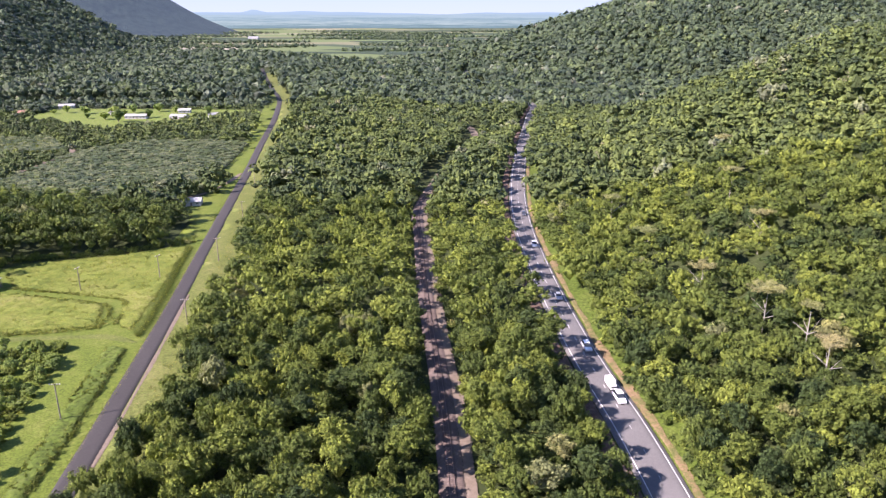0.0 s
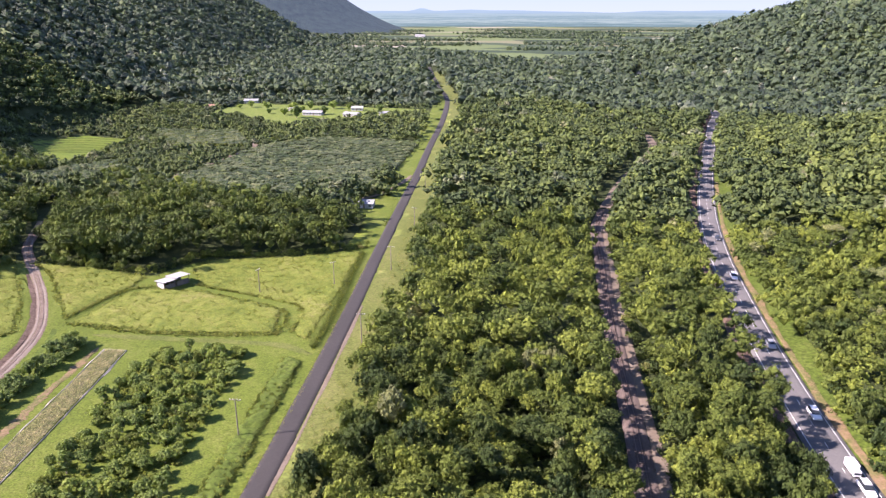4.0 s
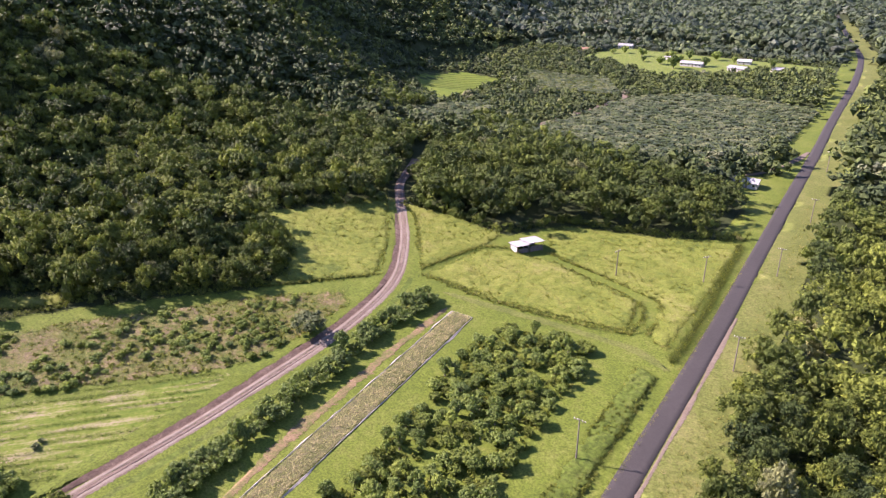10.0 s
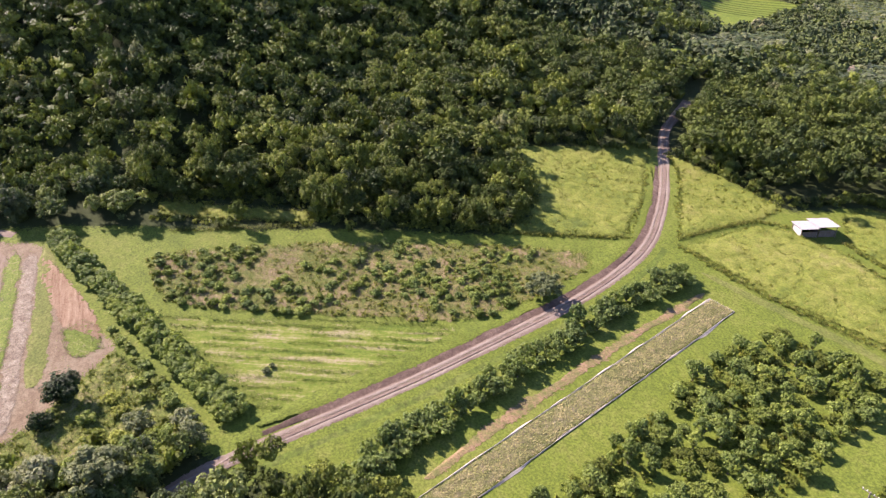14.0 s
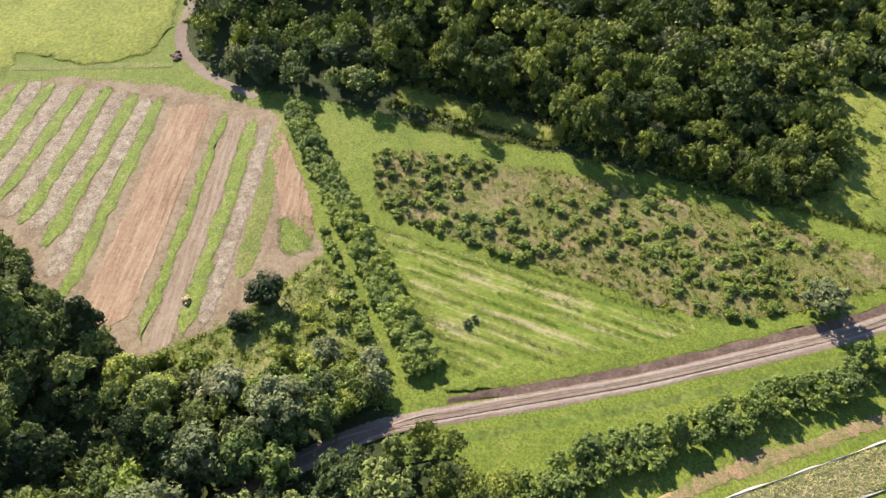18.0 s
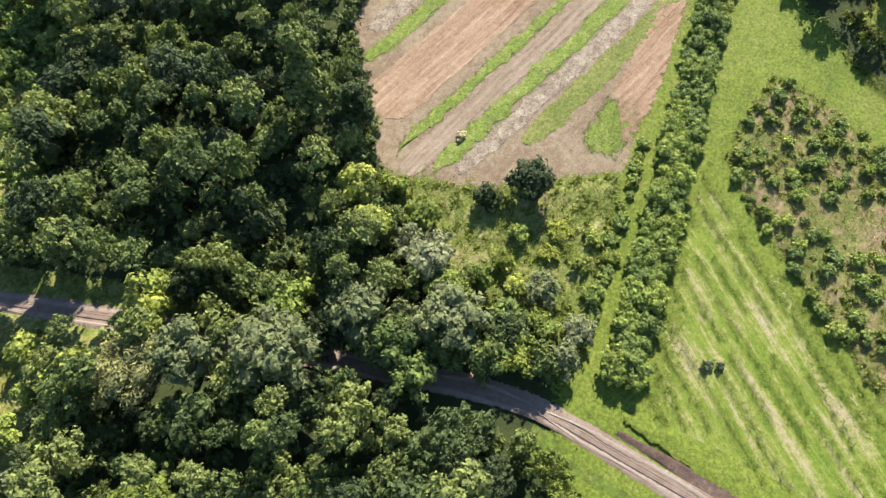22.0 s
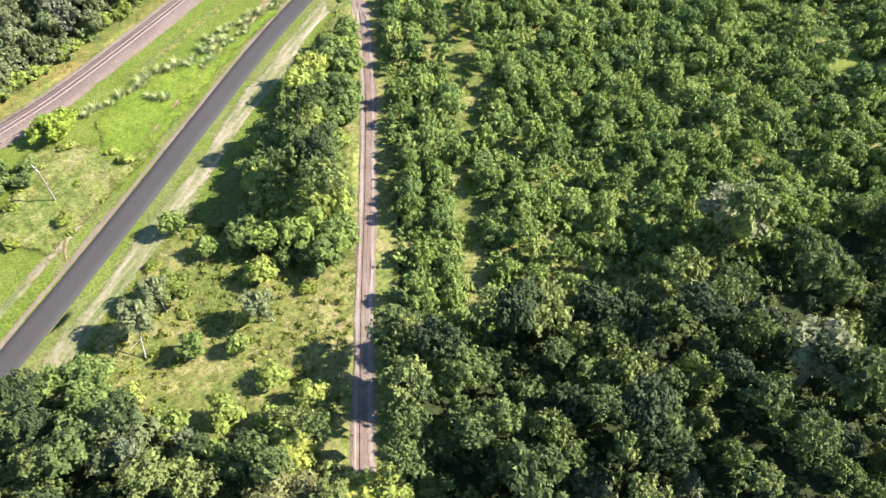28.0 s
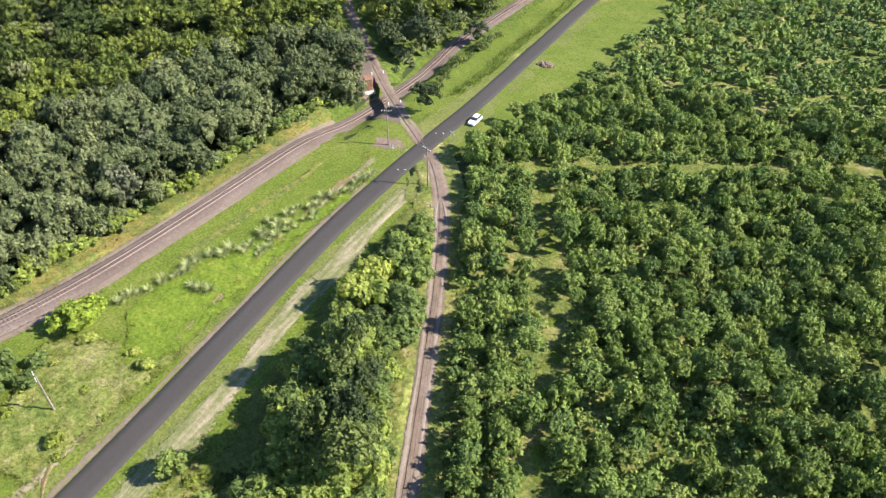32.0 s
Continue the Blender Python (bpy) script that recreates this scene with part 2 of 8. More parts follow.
def streaked(name, stops, turn, along, across, rough=0.95, bump=0.2, wob=0.8):
    """Long uneven streaks in one direction, broken up by finer noise."""
    m, nt, b = nodes_of(name)
    rot = world_pos(nt, 1, 1, 1, turn)
    bend = noise_node(nt, 0.12, 3, 0.5, rot)
    off = mix_rgb(nt, 1.0, rot, mix_rgb(nt, 1.0, bend.outputs["Color"], (wob, wob, 0.0), "MULTIPLY"), "ADD")
    mp = nt.nodes.new("ShaderNodeMapping")
    mp.inputs["Scale"].default_value = (along, across, 1.0)
    nt.links.new(off, mp.inputs["Vector"])
    n1 = noise_node(nt, 1.0, 4, 0.65, mp.outputs[0])
    n2 = noise_node(nt, 1.3, 5, 0.75, rot)
    n3 = noise_node(nt, 0.07, 4, 0.6, rot)
    f = mix_rgb(nt, 0.32, mix_rgb(nt, 0.25, n1.outputs["Fac"], n3.outputs["Fac"]), n2.outputs["Fac"])
    r = ramp_node(nt, f, stops)
    g = noise_node(nt, 7.0, 3, 0.7, rot)
    gr = ramp_node(nt, g.outputs["Fac"], [(0.3, (0.7, 0.7, 0.7)), (0.7, (1.3, 1.3, 1.3))])
    nt.links.new(mix_rgb(nt, 1.0, r.outputs[0], gr.outputs[0], "MULTIPLY"), b.inputs["Base Color"])
    b.inputs["Roughness"].default_value = rough
    b.inputs["Specular IOR Level"].default_value = 0.15
    bump_to(nt, b, mix_rgb(nt, 0.5, n1.outputs["Fac"], n2.outputs["Fac"]), 0.9, bump)
    fray(nt, b)
    return m


M_GROUND = ground_material()
M_MOWN = surface("mown_grass", [(0.3, (0.059, 0.086, 0.011)), (0.5, (0.088, 0.118, 0.014)), (0.7, (0.129, 0.141, 0.031))], 0.07, 0.55, bump=0.14, grain=2.2, gc=0.42)
M_ROWS = streaked("mown_grass_in_rows", [(0.40, (0.060, 0.095, 0.014)), (0.46, (0.092, 0.135, 0.018)), (0.51, (0.125, 0.152, 0.026)), (0.56, (0.190, 0.190, 0.075)), (0.62, (0.250, 0.205, 0.125))], -58.3, 0.06, 0.75, bump=0.3)
M_WEED = surface("weedy_pasture", [(0.33, (0.058, 0.087, 0.016)), (0.45, (0.122, 0.152, 0.022)), (0.58, (0.162, 0.179, 0.035)), (0.68, (0.210, 0.196, 0.064))], 0.07, 0.45, bump=0.35, grain=2.4, gc=0.4)
M_LUSH = surface("lush_grass", [(0.3, (0.047, 0.069, 0.011)), (0.5, (0.067, 0.098, 0.013)), (0.7, (0.091, 0.108, 0.024))], 0.06, 0.5, bump=0.25, grain=1.1, gc=0.5)
M_WET = surface("lush_wet_grass", [(0.38, (0.073, 0.111, 0.011)), (0.5, (0.102, 0.147, 0.013)), (0.62, (0.142, 0.169, 0.023))], 0.12, 0.7, bump=0.3, grain=1.6, gc=0.4)
M_STRIP = surface("bright_strip_grass", [(0.34, (0.165, 0.140, 0.080)), (0.39, (0.085, 0.115, 0.022)), (0.49, (0.104, 0.146, 0.022)), (0.58, (0.138, 0.166, 0.036)), (0.68, (0.190, 0.165, 0.090))], 0.3, 1.2, bump=0.3, grain=3.0, gc=0.44)
M_BLADE = foliage("green_grass_blades", [(0.0, (0.081, 0.125, 0.019)), (0.6, (0.136, 0.186, 0.032)), (1.0, (0.221, 0.223, 0.089))], 0.35)
M_CANE = surface("young_cane_crop", [(0.3, (0.078, 0.101, 0.010)), (0.5, (0.117, 0.138, 0.015)), (0.7, (0.155, 0.165, 0.025))], 0.05, 0.6, bump=0.3, grain=1.1, gc=0.45)
M_WEEDBANK = surface("pale_weedy_bank", [(0.36, (0.067, 0.095, 0.017)), (0.47, (0.111, 0.133, 0.027)), (0.56, (0.160, 0.163, 0.049)), (0.66, (0.205, 0.185, 0.087))], 0.2, 0.8, bump=0.4, grain=1.8, gc=0.5)
M_STRAW = surface("dry_weedy_plot", [(0.36, (0.064, 0.088, 0.016)), (0.46, (0.105, 0.122, 0.028)), (0.53, (0.145, 0.130, 0.050)), (0.60, (0.195, 0.145, 0.085)), (0.68, (0.13, 0.12, 0.04))], 0.14, 0.7, bump=0.3, grain=1.6, gc=0.42)
M_VERGE = surface("dry_verge_grass", [(0.3, (0.062, 0.084, 0.016)), (0.5, (0.102, 0.118, 0.026)), (0.7, (0.158, 0.152, 0.052))], 0.09, 0.8, bump=0.14, grain=2.2, gc=0.42)
M_ORANGE = surface("coarse_dry_verge", [(0.36, (0.063, 0.087, 0.017)), (0.47, (0.092, 0.112, 0.025)), (0.56, (0.162, 0.142, 0.036)), (0.66, (0.214, 0.147, 0.052))], 0.16, 0.9, bump=0.25, grain=2.0, gc=0.4)
M_DIRTGRASS = surface("reddish_soil_with_grass", [(0.36, (0.085, 0.098, 0.026)), (0.47, (0.135, 0.115, 0.046)), (0.56, (0.190, 0.128, 0.070)), (0.66, (0.235, 0.155, 0.095))], 0.2, 0.9, bump=0.15, grain=3.0, gc=0.35)
M_ASPHALT = surface("worn_asphalt", [(0.3, (0.039, 0.036, 0.033)), (0.6, (0.051, 0.046, 0.042)), (0.8, (0.067, 0.061, 0.055))], 0.05, 1.5, 0.85, 0.01, grain=20)
M_HIGHWAY = surface("highway_asphalt", [(0.3, (0.104, 0.099, 0.095)), (0.6, (0.137, 0.130, 0.124)), (0.8, (0.176, 0.166, 0.156))], 0.05, 1.5, 0.8, 0.01, grain=20)
M_DIRT = surface("red_brown_dirt", [(0.3, (0.115, 0.080, 0.058)), (0.5, (0.163, 0.122, 0.091)), (0.7, (0.221, 0.181, 0.140))], 0.12, 0.9, 0.95, 0.08)
M_RUT = surface("worn_pale_dirt", [(0.3, (0.160, 0.123, 0.092)), (0.5, (0.206, 0.166, 0.130)), (0.7, (0.257, 0.220, 0.176))], 0.15, 1.1, 0.95, 0.05)
M_BANK = surface("dark_earth_bank", [(0.35, (0.067, 0.042, 0.030)), (0.5, (0.110, 0.074, 0.054)), (0.65, (0.181, 0.130, 0.093))], 0.3, 1.5, 0.95, 0.2)
M_BALLAST = surface("rail_ballast", [(0.3, (0.087, 0.064, 0.051)), (0.5, (0.119, 0.090, 0.074)), (0.7, (0.163, 0.130, 0.110))], 0.1, 1.6, 0.95, 0.08, grain=6)
M_PALEDIRT = surface("pale_sandy_dirt", [(0.3, (0.119, 0.089, 0.063)), (0.5, (0.156, 0.122, 0.089)), (0.7, (0.193, 0.156, 0.122))], 0.12, 0.9, 0.95, 0.06)
M_PALESOIL = surface("pale_dry_soil", [(0.30, (0.099, 0.070, 0.042)), (0.46, (0.147, 0.110, 0.068)), (0.58, (0.186, 0.149, 0.096)), (0.72, (0.144, 0.134, 0.066))], 0.22, 1.1, 0.95, 0.12, grain=4.5, gc=0.3)
M_SOIL = streaked("ploughed_soil", [(0.38, (0.130, 0.080, 0.047)), (0.46, (0.181, 0.119, 0.073)), (0.54, (0.223, 0.156, 0.100)), (0.64, (0.279, 0.212, 0.140))], 7.7, 0.07, 1.5, bump=0.25)
M_RAKED = streaked("raked_pale_soil", [(0.38, (0.120, 0.085, 0.055)), (0.46, (0.160, 0.123, 0.083)), (0.54, (0.194, 0.151, 0.107)), (0.64, (0.238, 0.194, 0.142))], 7.7, 0.07, 1.5, bump=0.12)
M_DRYSTRIP = streaked("dry_roadside_grass", [(0.38, (0.075, 0.098, 0.026)), (0.47, (0.13, 0.138, 0.055)), (0.55, (0.215, 0.185, 0.115)), (0.65, (0.30, 0.255, 0.185))], 84, 0.09, 0.8, bump=0.2)
M_WILD = surface("rough_yellow_grass", [(0.36, (0.060, 0.085, 0.018)), (0.47, (0.110, 0.132, 0.028)), (0.56, (0.175, 0.168, 0.052)), (0.66, (0.245, 0.195, 0.098))], 0.13, 0.6, bump=0.4, grain=1.6, gc=0.5)
M_MULCH = surface("grey_cane_mulch", [(0.34, (0.100, 0.075, 0.052)), (0.46, (0.157, 0.126, 0.087)), (0.56, (0.214, 0.183, 0.132)), (0.68, (0.280, 0.251, 0.188))], 0.5, 1.8, 0.95, 0.14, grain=3.5, gc=0.42)
# far leaves bluer and greyer: distance haze mixed into the leaf colour
STOPS_HAZED_WOOD = [(0.0, (0.036, 0.056, 0.035)), (0.35, (0.068, 0.095, 0.047)), (0.65, (0.109, 0.144, 0.057)), (0.86, (0.164, 0.200, 0.070)), (0.93, (0.164, 0.158, 0.138)), (1.0, (0.131, 0.156, 0.112))]
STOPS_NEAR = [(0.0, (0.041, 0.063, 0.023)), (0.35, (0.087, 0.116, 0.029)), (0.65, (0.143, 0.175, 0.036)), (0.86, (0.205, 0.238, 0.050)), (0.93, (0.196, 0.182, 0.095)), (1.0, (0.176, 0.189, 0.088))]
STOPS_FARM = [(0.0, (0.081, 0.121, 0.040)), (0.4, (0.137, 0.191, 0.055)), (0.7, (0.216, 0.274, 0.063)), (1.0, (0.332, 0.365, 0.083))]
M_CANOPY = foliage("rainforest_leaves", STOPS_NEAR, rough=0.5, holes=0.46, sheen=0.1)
M_FARWOOD = foliage("far_leaves_haze_tint", STOPS_HAZED_WOOD, 0.1, 0.55, grit=1.2, sheen=0.2)
# mid distance: halfway between near leaves and the haze-tinted far ones
M_MIDWOOD = foliage("hillside_leaves_half_haze_tint", [(p, tuple(0.5 * (u + v) for u, v in zip(c, d))) for (p, c), (_, d) in zip(STOPS_HAZED_WOOD, STOPS_NEAR)], 0.12, 0.55, grit=2.0, sheen=0.12)
M_SOUTHWOOD = foliage("southern_woods_leaves", [(0.0, (0.052, 0.075, 0.035)), (0.35, (0.093, 0.129, 0.046)), (0.65, (0.141, 0.182, 0.056)), (0.86, (0.212, 0.246, 0.083)), (0.93, (0.190, 0.192, 0.113)), (1.0, (0.146, 0.179, 0.107))], 0.22, holes=0.42)
M_LEAF = foliage("broadleaf_foliage", STOPS_FARM, 0.25, leafvar=0.36, byobject=True, holes=0.40)
M_PLANT = foliage("young_plantation_leaves", [(0.0, (0.082, 0.136, 0.050)), (0.4, (0.125, 0.187, 0.056)), (0.7, (0.177, 0.245, 0.063)), (1.0, (0.250, 0.304, 0.091))], 0.25, leafvar=0.32, holes=0.39)
M_GREYLEAF = foliage("grey_green_foliage", [(0.0, (0.117, 0.144, 0.063)), (0.5, (0.157, 0.183, 0.083)), (1.0, (0.222, 0.239, 0.131))], 0.2, leafvar=0.3, holes=0.40, grit=5.0)
M_WEEDLEAF = foliage("rank_weed_leaves", [(0.0, (0.094, 0.123, 0.023)), (0.5, (0.171, 0.198, 0.032)), (1.0, (0.259, 0.270, 0.062))], 0.25, holes=0.42)
M_THINLEAF = foliage("thin_brownish_foliage", [(0.0, (0.21, 0.195, 0.085)), (0.5, (0.17, 0.19, 0.07)), (1.0, (0.26, 0.22, 0.115))], 0.12, holes=0.52)
M_DULLWOOD = foliage("dull_grey_green_leaves", [(0.0, (0.058, 0.080, 0.038)), (0.5, (0.110, 0.138, 0.062)), (0.8, (0.165, 0.190, 0.090)), (1.0, (0.150, 0.165, 0.105))], 0.18, leafvar=0.34, holes=0.42)
M_DARKLEAF = foliage("dark_glossy_foliage", [(0.0, (0.018, 0.032, 0.013)), (1.0, (0.036, 0.059, 0.020))], 0.15, holes=0.42)
M_YELLOWLEAF = foliage("yellow_green_foliage", [(0.0, (0.095, 0.137, 0.033)), (0.5, (0.157, 0.201, 0.040)), (1.0, (0.233, 0.262, 0.044))], 0.25, leafvar=0.34, holes=0.40)
M_BANANA = foliage("banana_leaves", [(0.0, (0.048, 0.072, 0.028)), (0.5, (0.096, 0.124, 0.053)), (1.0, (0.179, 0.196, 0.101))], 0.25, 0.4)
M_TUFT = foliage("grass_blades", [(0.0, (0.070, 0.096, 0.014)), (0.5, (0.133, 0.153, 0.025)), (0.8, (0.209, 0.194, 0.055)), (1.0, (0.299, 0.241, 0.124))], 0.3)
M_TUSSOCK = foliage("pale_tussock_blades", [(0.0, (0.290, 0.330, 0.150)), (1.0, (0.430, 0.450, 0.230))], 0.4, leafvar=0.2)
M_WETBLADE = foliage("lush_grass_blades", [(0.0, (0.060, 0.092, 0.012)), (1.0, (0.115, 0.140, 0.022))], 0.3)
M_GOLD = foliage("bright_yellow_green_leaves", [(0.0, (0.142, 0.209, 0.028)), (1.0, (0.226, 0.294, 0.043))], 0.25, holes=0.40)
M_PINE = foliage("pineapple_leaves", [(0.0, (0.172, 0.196, 0.071)), (0.5, (0.276, 0.270, 0.115)), (1.0, (0.420, 0.356, 0.207))], 0.2, 0.5)
M_BARK = plain("grey_bark", (0.22, 0.19, 0.15), 0.9, 0, 0.3, 3.0, 0.1)
M_PALEBARK = plain("white_bark", (0.30, 0.275, 0.24), 0.8, 0, 0.25, 3.0, 0.2)
M_WHITE = plain("white_paint", (0.80, 0.80, 0.78), 0.5, 0, 0.06)
M_LINE = plain("worn_road_paint", (0.52, 0.52, 0.49), 0.7, 0, 0.15, 6.0)
M_STEEL = plain("rusty_rail_steel", (0.18, 0.130, 0.108), 0.55, 0.4, 0.3, 4.0)
M_SLEEPER = plain("weathered_sleeper", (0.112, 0.086, 0.075), 0.9, 0, 0.3, 3.0, 0.1)
M_ROOF = plain("pale_sheet_roof", (0.28, 0.28, 0.275), 0.75, 0.0, 0.3, 1.4)
M_RUSTROOF = plain("rusty_sheet_roof", (0.36, 0.20, 0.13), 0.7, 0.1, 0.35, 1.2)
M_PIER = plain("old_brown_masonry", (0.20, 0.115, 0.075), 0.9, 0, 0.4, 1.5, 0.1)
M_WALL = plain("painted_wall_boards", (0.40, 0.385, 0.36), 0.75, 0, 0.15, 1.5)
M_DARKWALL = plain("weathered_timber", (0.17, 0.14, 0.115), 0.9, 0, 0.25, 2.0, 0.1)
M_GLASS = plain("dark_window_glass", (0.03, 0.035, 0.04), 0.08, 0, 0.1, 2.0, 0.6)
M_CARWHITE = plain("white_car_paint", (0.80, 0.80, 0.80), 0.25, 0, 0.03, 2.0, 0.6)
M_CARDARK = plain("dark_car_paint", (0.045, 0.05, 0.06), 0.25, 0, 0.05, 2.0, 0.6)
M_CARSILVER = plain("silver_car_paint", (0.45, 0.46, 0.48), 0.3, 0.5, 0.05, 2.0, 0.6)
M_TYRE = plain("black_rubber", (0.02, 0.02, 0.02), 0.85, 0, 0.2, 5.0, 0.2)
M_LAMP = plain("clear_lamp_glass", (0.7, 0.7, 0.68), 0.15, 0, 0.05, 5.0, 0.6)
M_RED = plain("red_lamp_glass", (0.35, 0.02, 0.015), 0.2, 0, 0.1, 5.0, 0.5)
M_CONCRETE = plain("pale_concrete", (0.55, 0.53, 0.49), 0.85, 0, 0.18, 1.2, 0.2)
M_POLE = plain("weathered_hardwood_pole", (0.20, 0.17, 0.14), 0.9, 0, 0.25, 2.0, 0.1)
M_CERAMIC = plain("white_insulator", (0.75, 0.74, 0.72), 0.3, 0, 0.05, 5.0, 0.5)
M_SHEET = plain("white_weed_mat", (0.295, 0.272, 0.227), 0.8, 0, 0.25, 1.5, 0.2)
M_ROCK = plain("pale_rubble", (0.46, 0.41, 0.36), 0.9, 0, 0.3, 1.5, 0.2)

# ---- terrain ----
def sstep(v):
    v = np.clip(v, 0.0, 1.0)
    return v * v * (3 - 2 * v)


def soft_pos(v, k):
    return 0.5 * (v + np.sqrt(v * v + k * k))


def lumps(x, y, scale):
    return (np.sin(x / scale + 1.3 * np.sin(y / (1.7 * scale))) + np.sin(y / scale * 0.83 + 1.1 * np.sin(x / (1.4 * scale)) + 2.0)) * 0.5


def G0(x, y):
    """Height of the ground, without the railway cutting."""
    x, y = np.asarray(x, float), np.asarray(y, float)
    z = 1.6 + np.minimum(0.085 * soft_pos(-x - 125, 30.0) * sstep((450 - y) / 250), 12.0)
    z = z + 5.0 * sstep((y - 420) / 250) * sstep((1500 - y) / 500) * sstep((-x + 10) / 120)
    # western hill: its foot runs away to the north-west
    s = -x - (232 + 0.29 * np.clip(y, -400, 3000) + 32 * sstep((y - 300) / 150))
    s = np.where(y < 60, s - 0.9 * soft_pos(60 - y, 20), s)
    west = 330 * np.tanh(soft_pos(s, 25) * 0.6 / 330) * sstep((2700 - y + 0.06 * x) / 560)
    west = np.maximum(west, 0) * (1 + 0.10 * lumps(x, y, 90))
    # eastern spur above the highway, and the hills behind it
    e = x - (56 + 0.2 * soft_pos(y - 330, 60))
    east = 118 * np.tanh(soft_pos(e, 18) * 0.44 / 118) * sstep((600 - y - 0.05 * x) / 120) * (1 + 0.06 * lumps(x + 50, y, 60))
    east2 = 148 * sstep((720 - np.hypot(x - 587, y - 1365)) / 720) * (1 + 0.06 * lumps(x, y, 110))
    east3 = 190 * sstep((640 - np.hypot(x - 980, y - 960)) / 640)
    # plain that rises to the skyline
    plain_z = 24 * sstep((np.hypot(x, y) - 2300) / 2800)
    return z + west + np.maximum(east, np.maximum(east2, east3)) + plain_z


def cutting(x, y):
    """Depth of the railway cutting under the tramway bridge."""
    return 3.4 * np.exp(-((np.asarray(x, float) + 29.3) / 5.2) ** 4) * np.exp(-((np.asarray(y, float) + 131) / 26.0) ** 4)


def G(x, y):
    return G0(x, y) - cutting(x, y)


def gz(x, y):
    return float(G(x, y))


def mesh_np(name, verts, tris=None, quads=None, tint=None):
    """A mesh from arrays, fast."""
    me = bpy.data.meshes.new(name)
    me.vertices.add(len(verts))
    me.vertices.foreach_set("co", np.ascontiguousarray(verts, np.float32).ravel())
    nt_, nq = (0 if tris is None else len(tris)), (0 if quads is None else len(quads))
    idx = np.concatenate([a.ravel() for a in (tris, quads) if a is not None]).astype(np.int32)
    me.loops.add(len(idx))
    me.loops.foreach_set("vertex_index", idx)
    me.polygons.add(nt_ + nq)
    tot = np.concatenate([np.full(nt_, 3), np.full(nq, 4)]).astype(np.int32)
    me.polygons.foreach_set("loop_start", (np.cumsum(tot) - tot).astype(np.int32))
    me.polygons.foreach_set("loop_total", tot)
    me.update(calc_edges=True)
    if tint is not None:
        a = me.attributes.new("tint", 'FLOAT', 'POINT')
        a.data.foreach_set("value", np.ascontiguousarray(tint, np.float32))
    return me


def part_np(name, me, material, parent=None, label=""):
    me.materials.append(material)
    ob = new(name, me)
    if parent is not None:
        ob.parent = parent
    if label:
        tagged(ob, label)
    return ob


def spread(lo, hi, fine_lo, fine_hi, step, grow=1.09, cap=90.0):
    """Grid lines, dense between fine_lo and fine_hi."""
    mid = list(np.arange(fine_lo, fine_hi + 0.01, step))
    v, d, up = fine_hi, step, []
    while v < hi:
        d = min(d * grow, cap)
        v += d
        up.append(v)
    v, d, dn = fine_lo, step, []
    while v > lo:
        d = min(d * grow, cap)
        v -= d
        dn.append(v)
    return np.array(dn[::-1] + mid + up)


gx = spread(-4600, 4600, -270, 90, 3.0)
gy = spread(-3200, 4850, -220, 330, 3.0)
XX, YY = np.meshgrid(gx, gy)
nx, ny = len(gx), len(gy)
gv = np.stack([XX.ravel(), YY.ravel(), G(XX, YY).ravel()], 1)
ii = np.arange(nx * ny).reshape(ny, nx)
gq = np.stack([ii[:-1, :-1], ii[:-1, 1:], ii[1:, 1:], ii[1:, :-1]], -1).reshape(-1, 4)
ground_me = mesh_np("ground", gv, quads=gq)
for p in ground_me.polygons:
    p.use_smooth = True
ground = part_np("ground", ground_me, M_GROUND)
tagged(ground, "green valley floor rising into wooded hills", "ground", kind="structure")


# ---- lines and patches draped on the ground ----
LIFT = 0.16        # turf and road beds stand clear of the bare ground


def smooth_line(pts, step=3.0):
    """A Catmull-Rom line through the points, at even steps."""
    p = np.array(pts, float)
    p = np.vstack([2 * p[0] - p[1], p, 2 * p[-1] - p[-2]])
    out = []
    for i in range(1, len(p) - 2):
        n = max(2, int(np.hypot(*(p[i + 1] - p[i])) / 1.0))
        for u in np.arange(n) / n:
            out.append(0.5 * (2 * p[i] + (p[i + 1] - p[i - 1]) * u + (2 * p[i - 1] - 5 * p[i] + 4 * p[i + 1] - p[i + 2]) * u ** 2 + (3 * p[i] - p[i - 1] - 3 * p[i + 1] + p[i + 2]) * u ** 3))
    out.append(p[-2])
    out = np.array(out)
    s = np.r_[0, np.cumsum(np.hypot(*np.diff(out, axis=0).T))]
    k = np.linspace(0, s[-1], max(2, int(s[-1] / step) + 1))
    return np.stack([np.interp(k, s, out[:, 0]), np.interp(k, s, out[:, 1])], 1)


def normals_of(line):
    d = np.gradient(line, axis=0)
    d /= np.linalg.norm(d, axis=1)[:, None]
    return np.stack([d[:, 1], -d[:, 0]], 1)       # to the right of the way


def add_rim(me, rim):
    a = me.attributes.new("rim", 'FLOAT', 'POINT')
    a.data.foreach_set("value", np.ascontiguousarray(rim, np.float32))


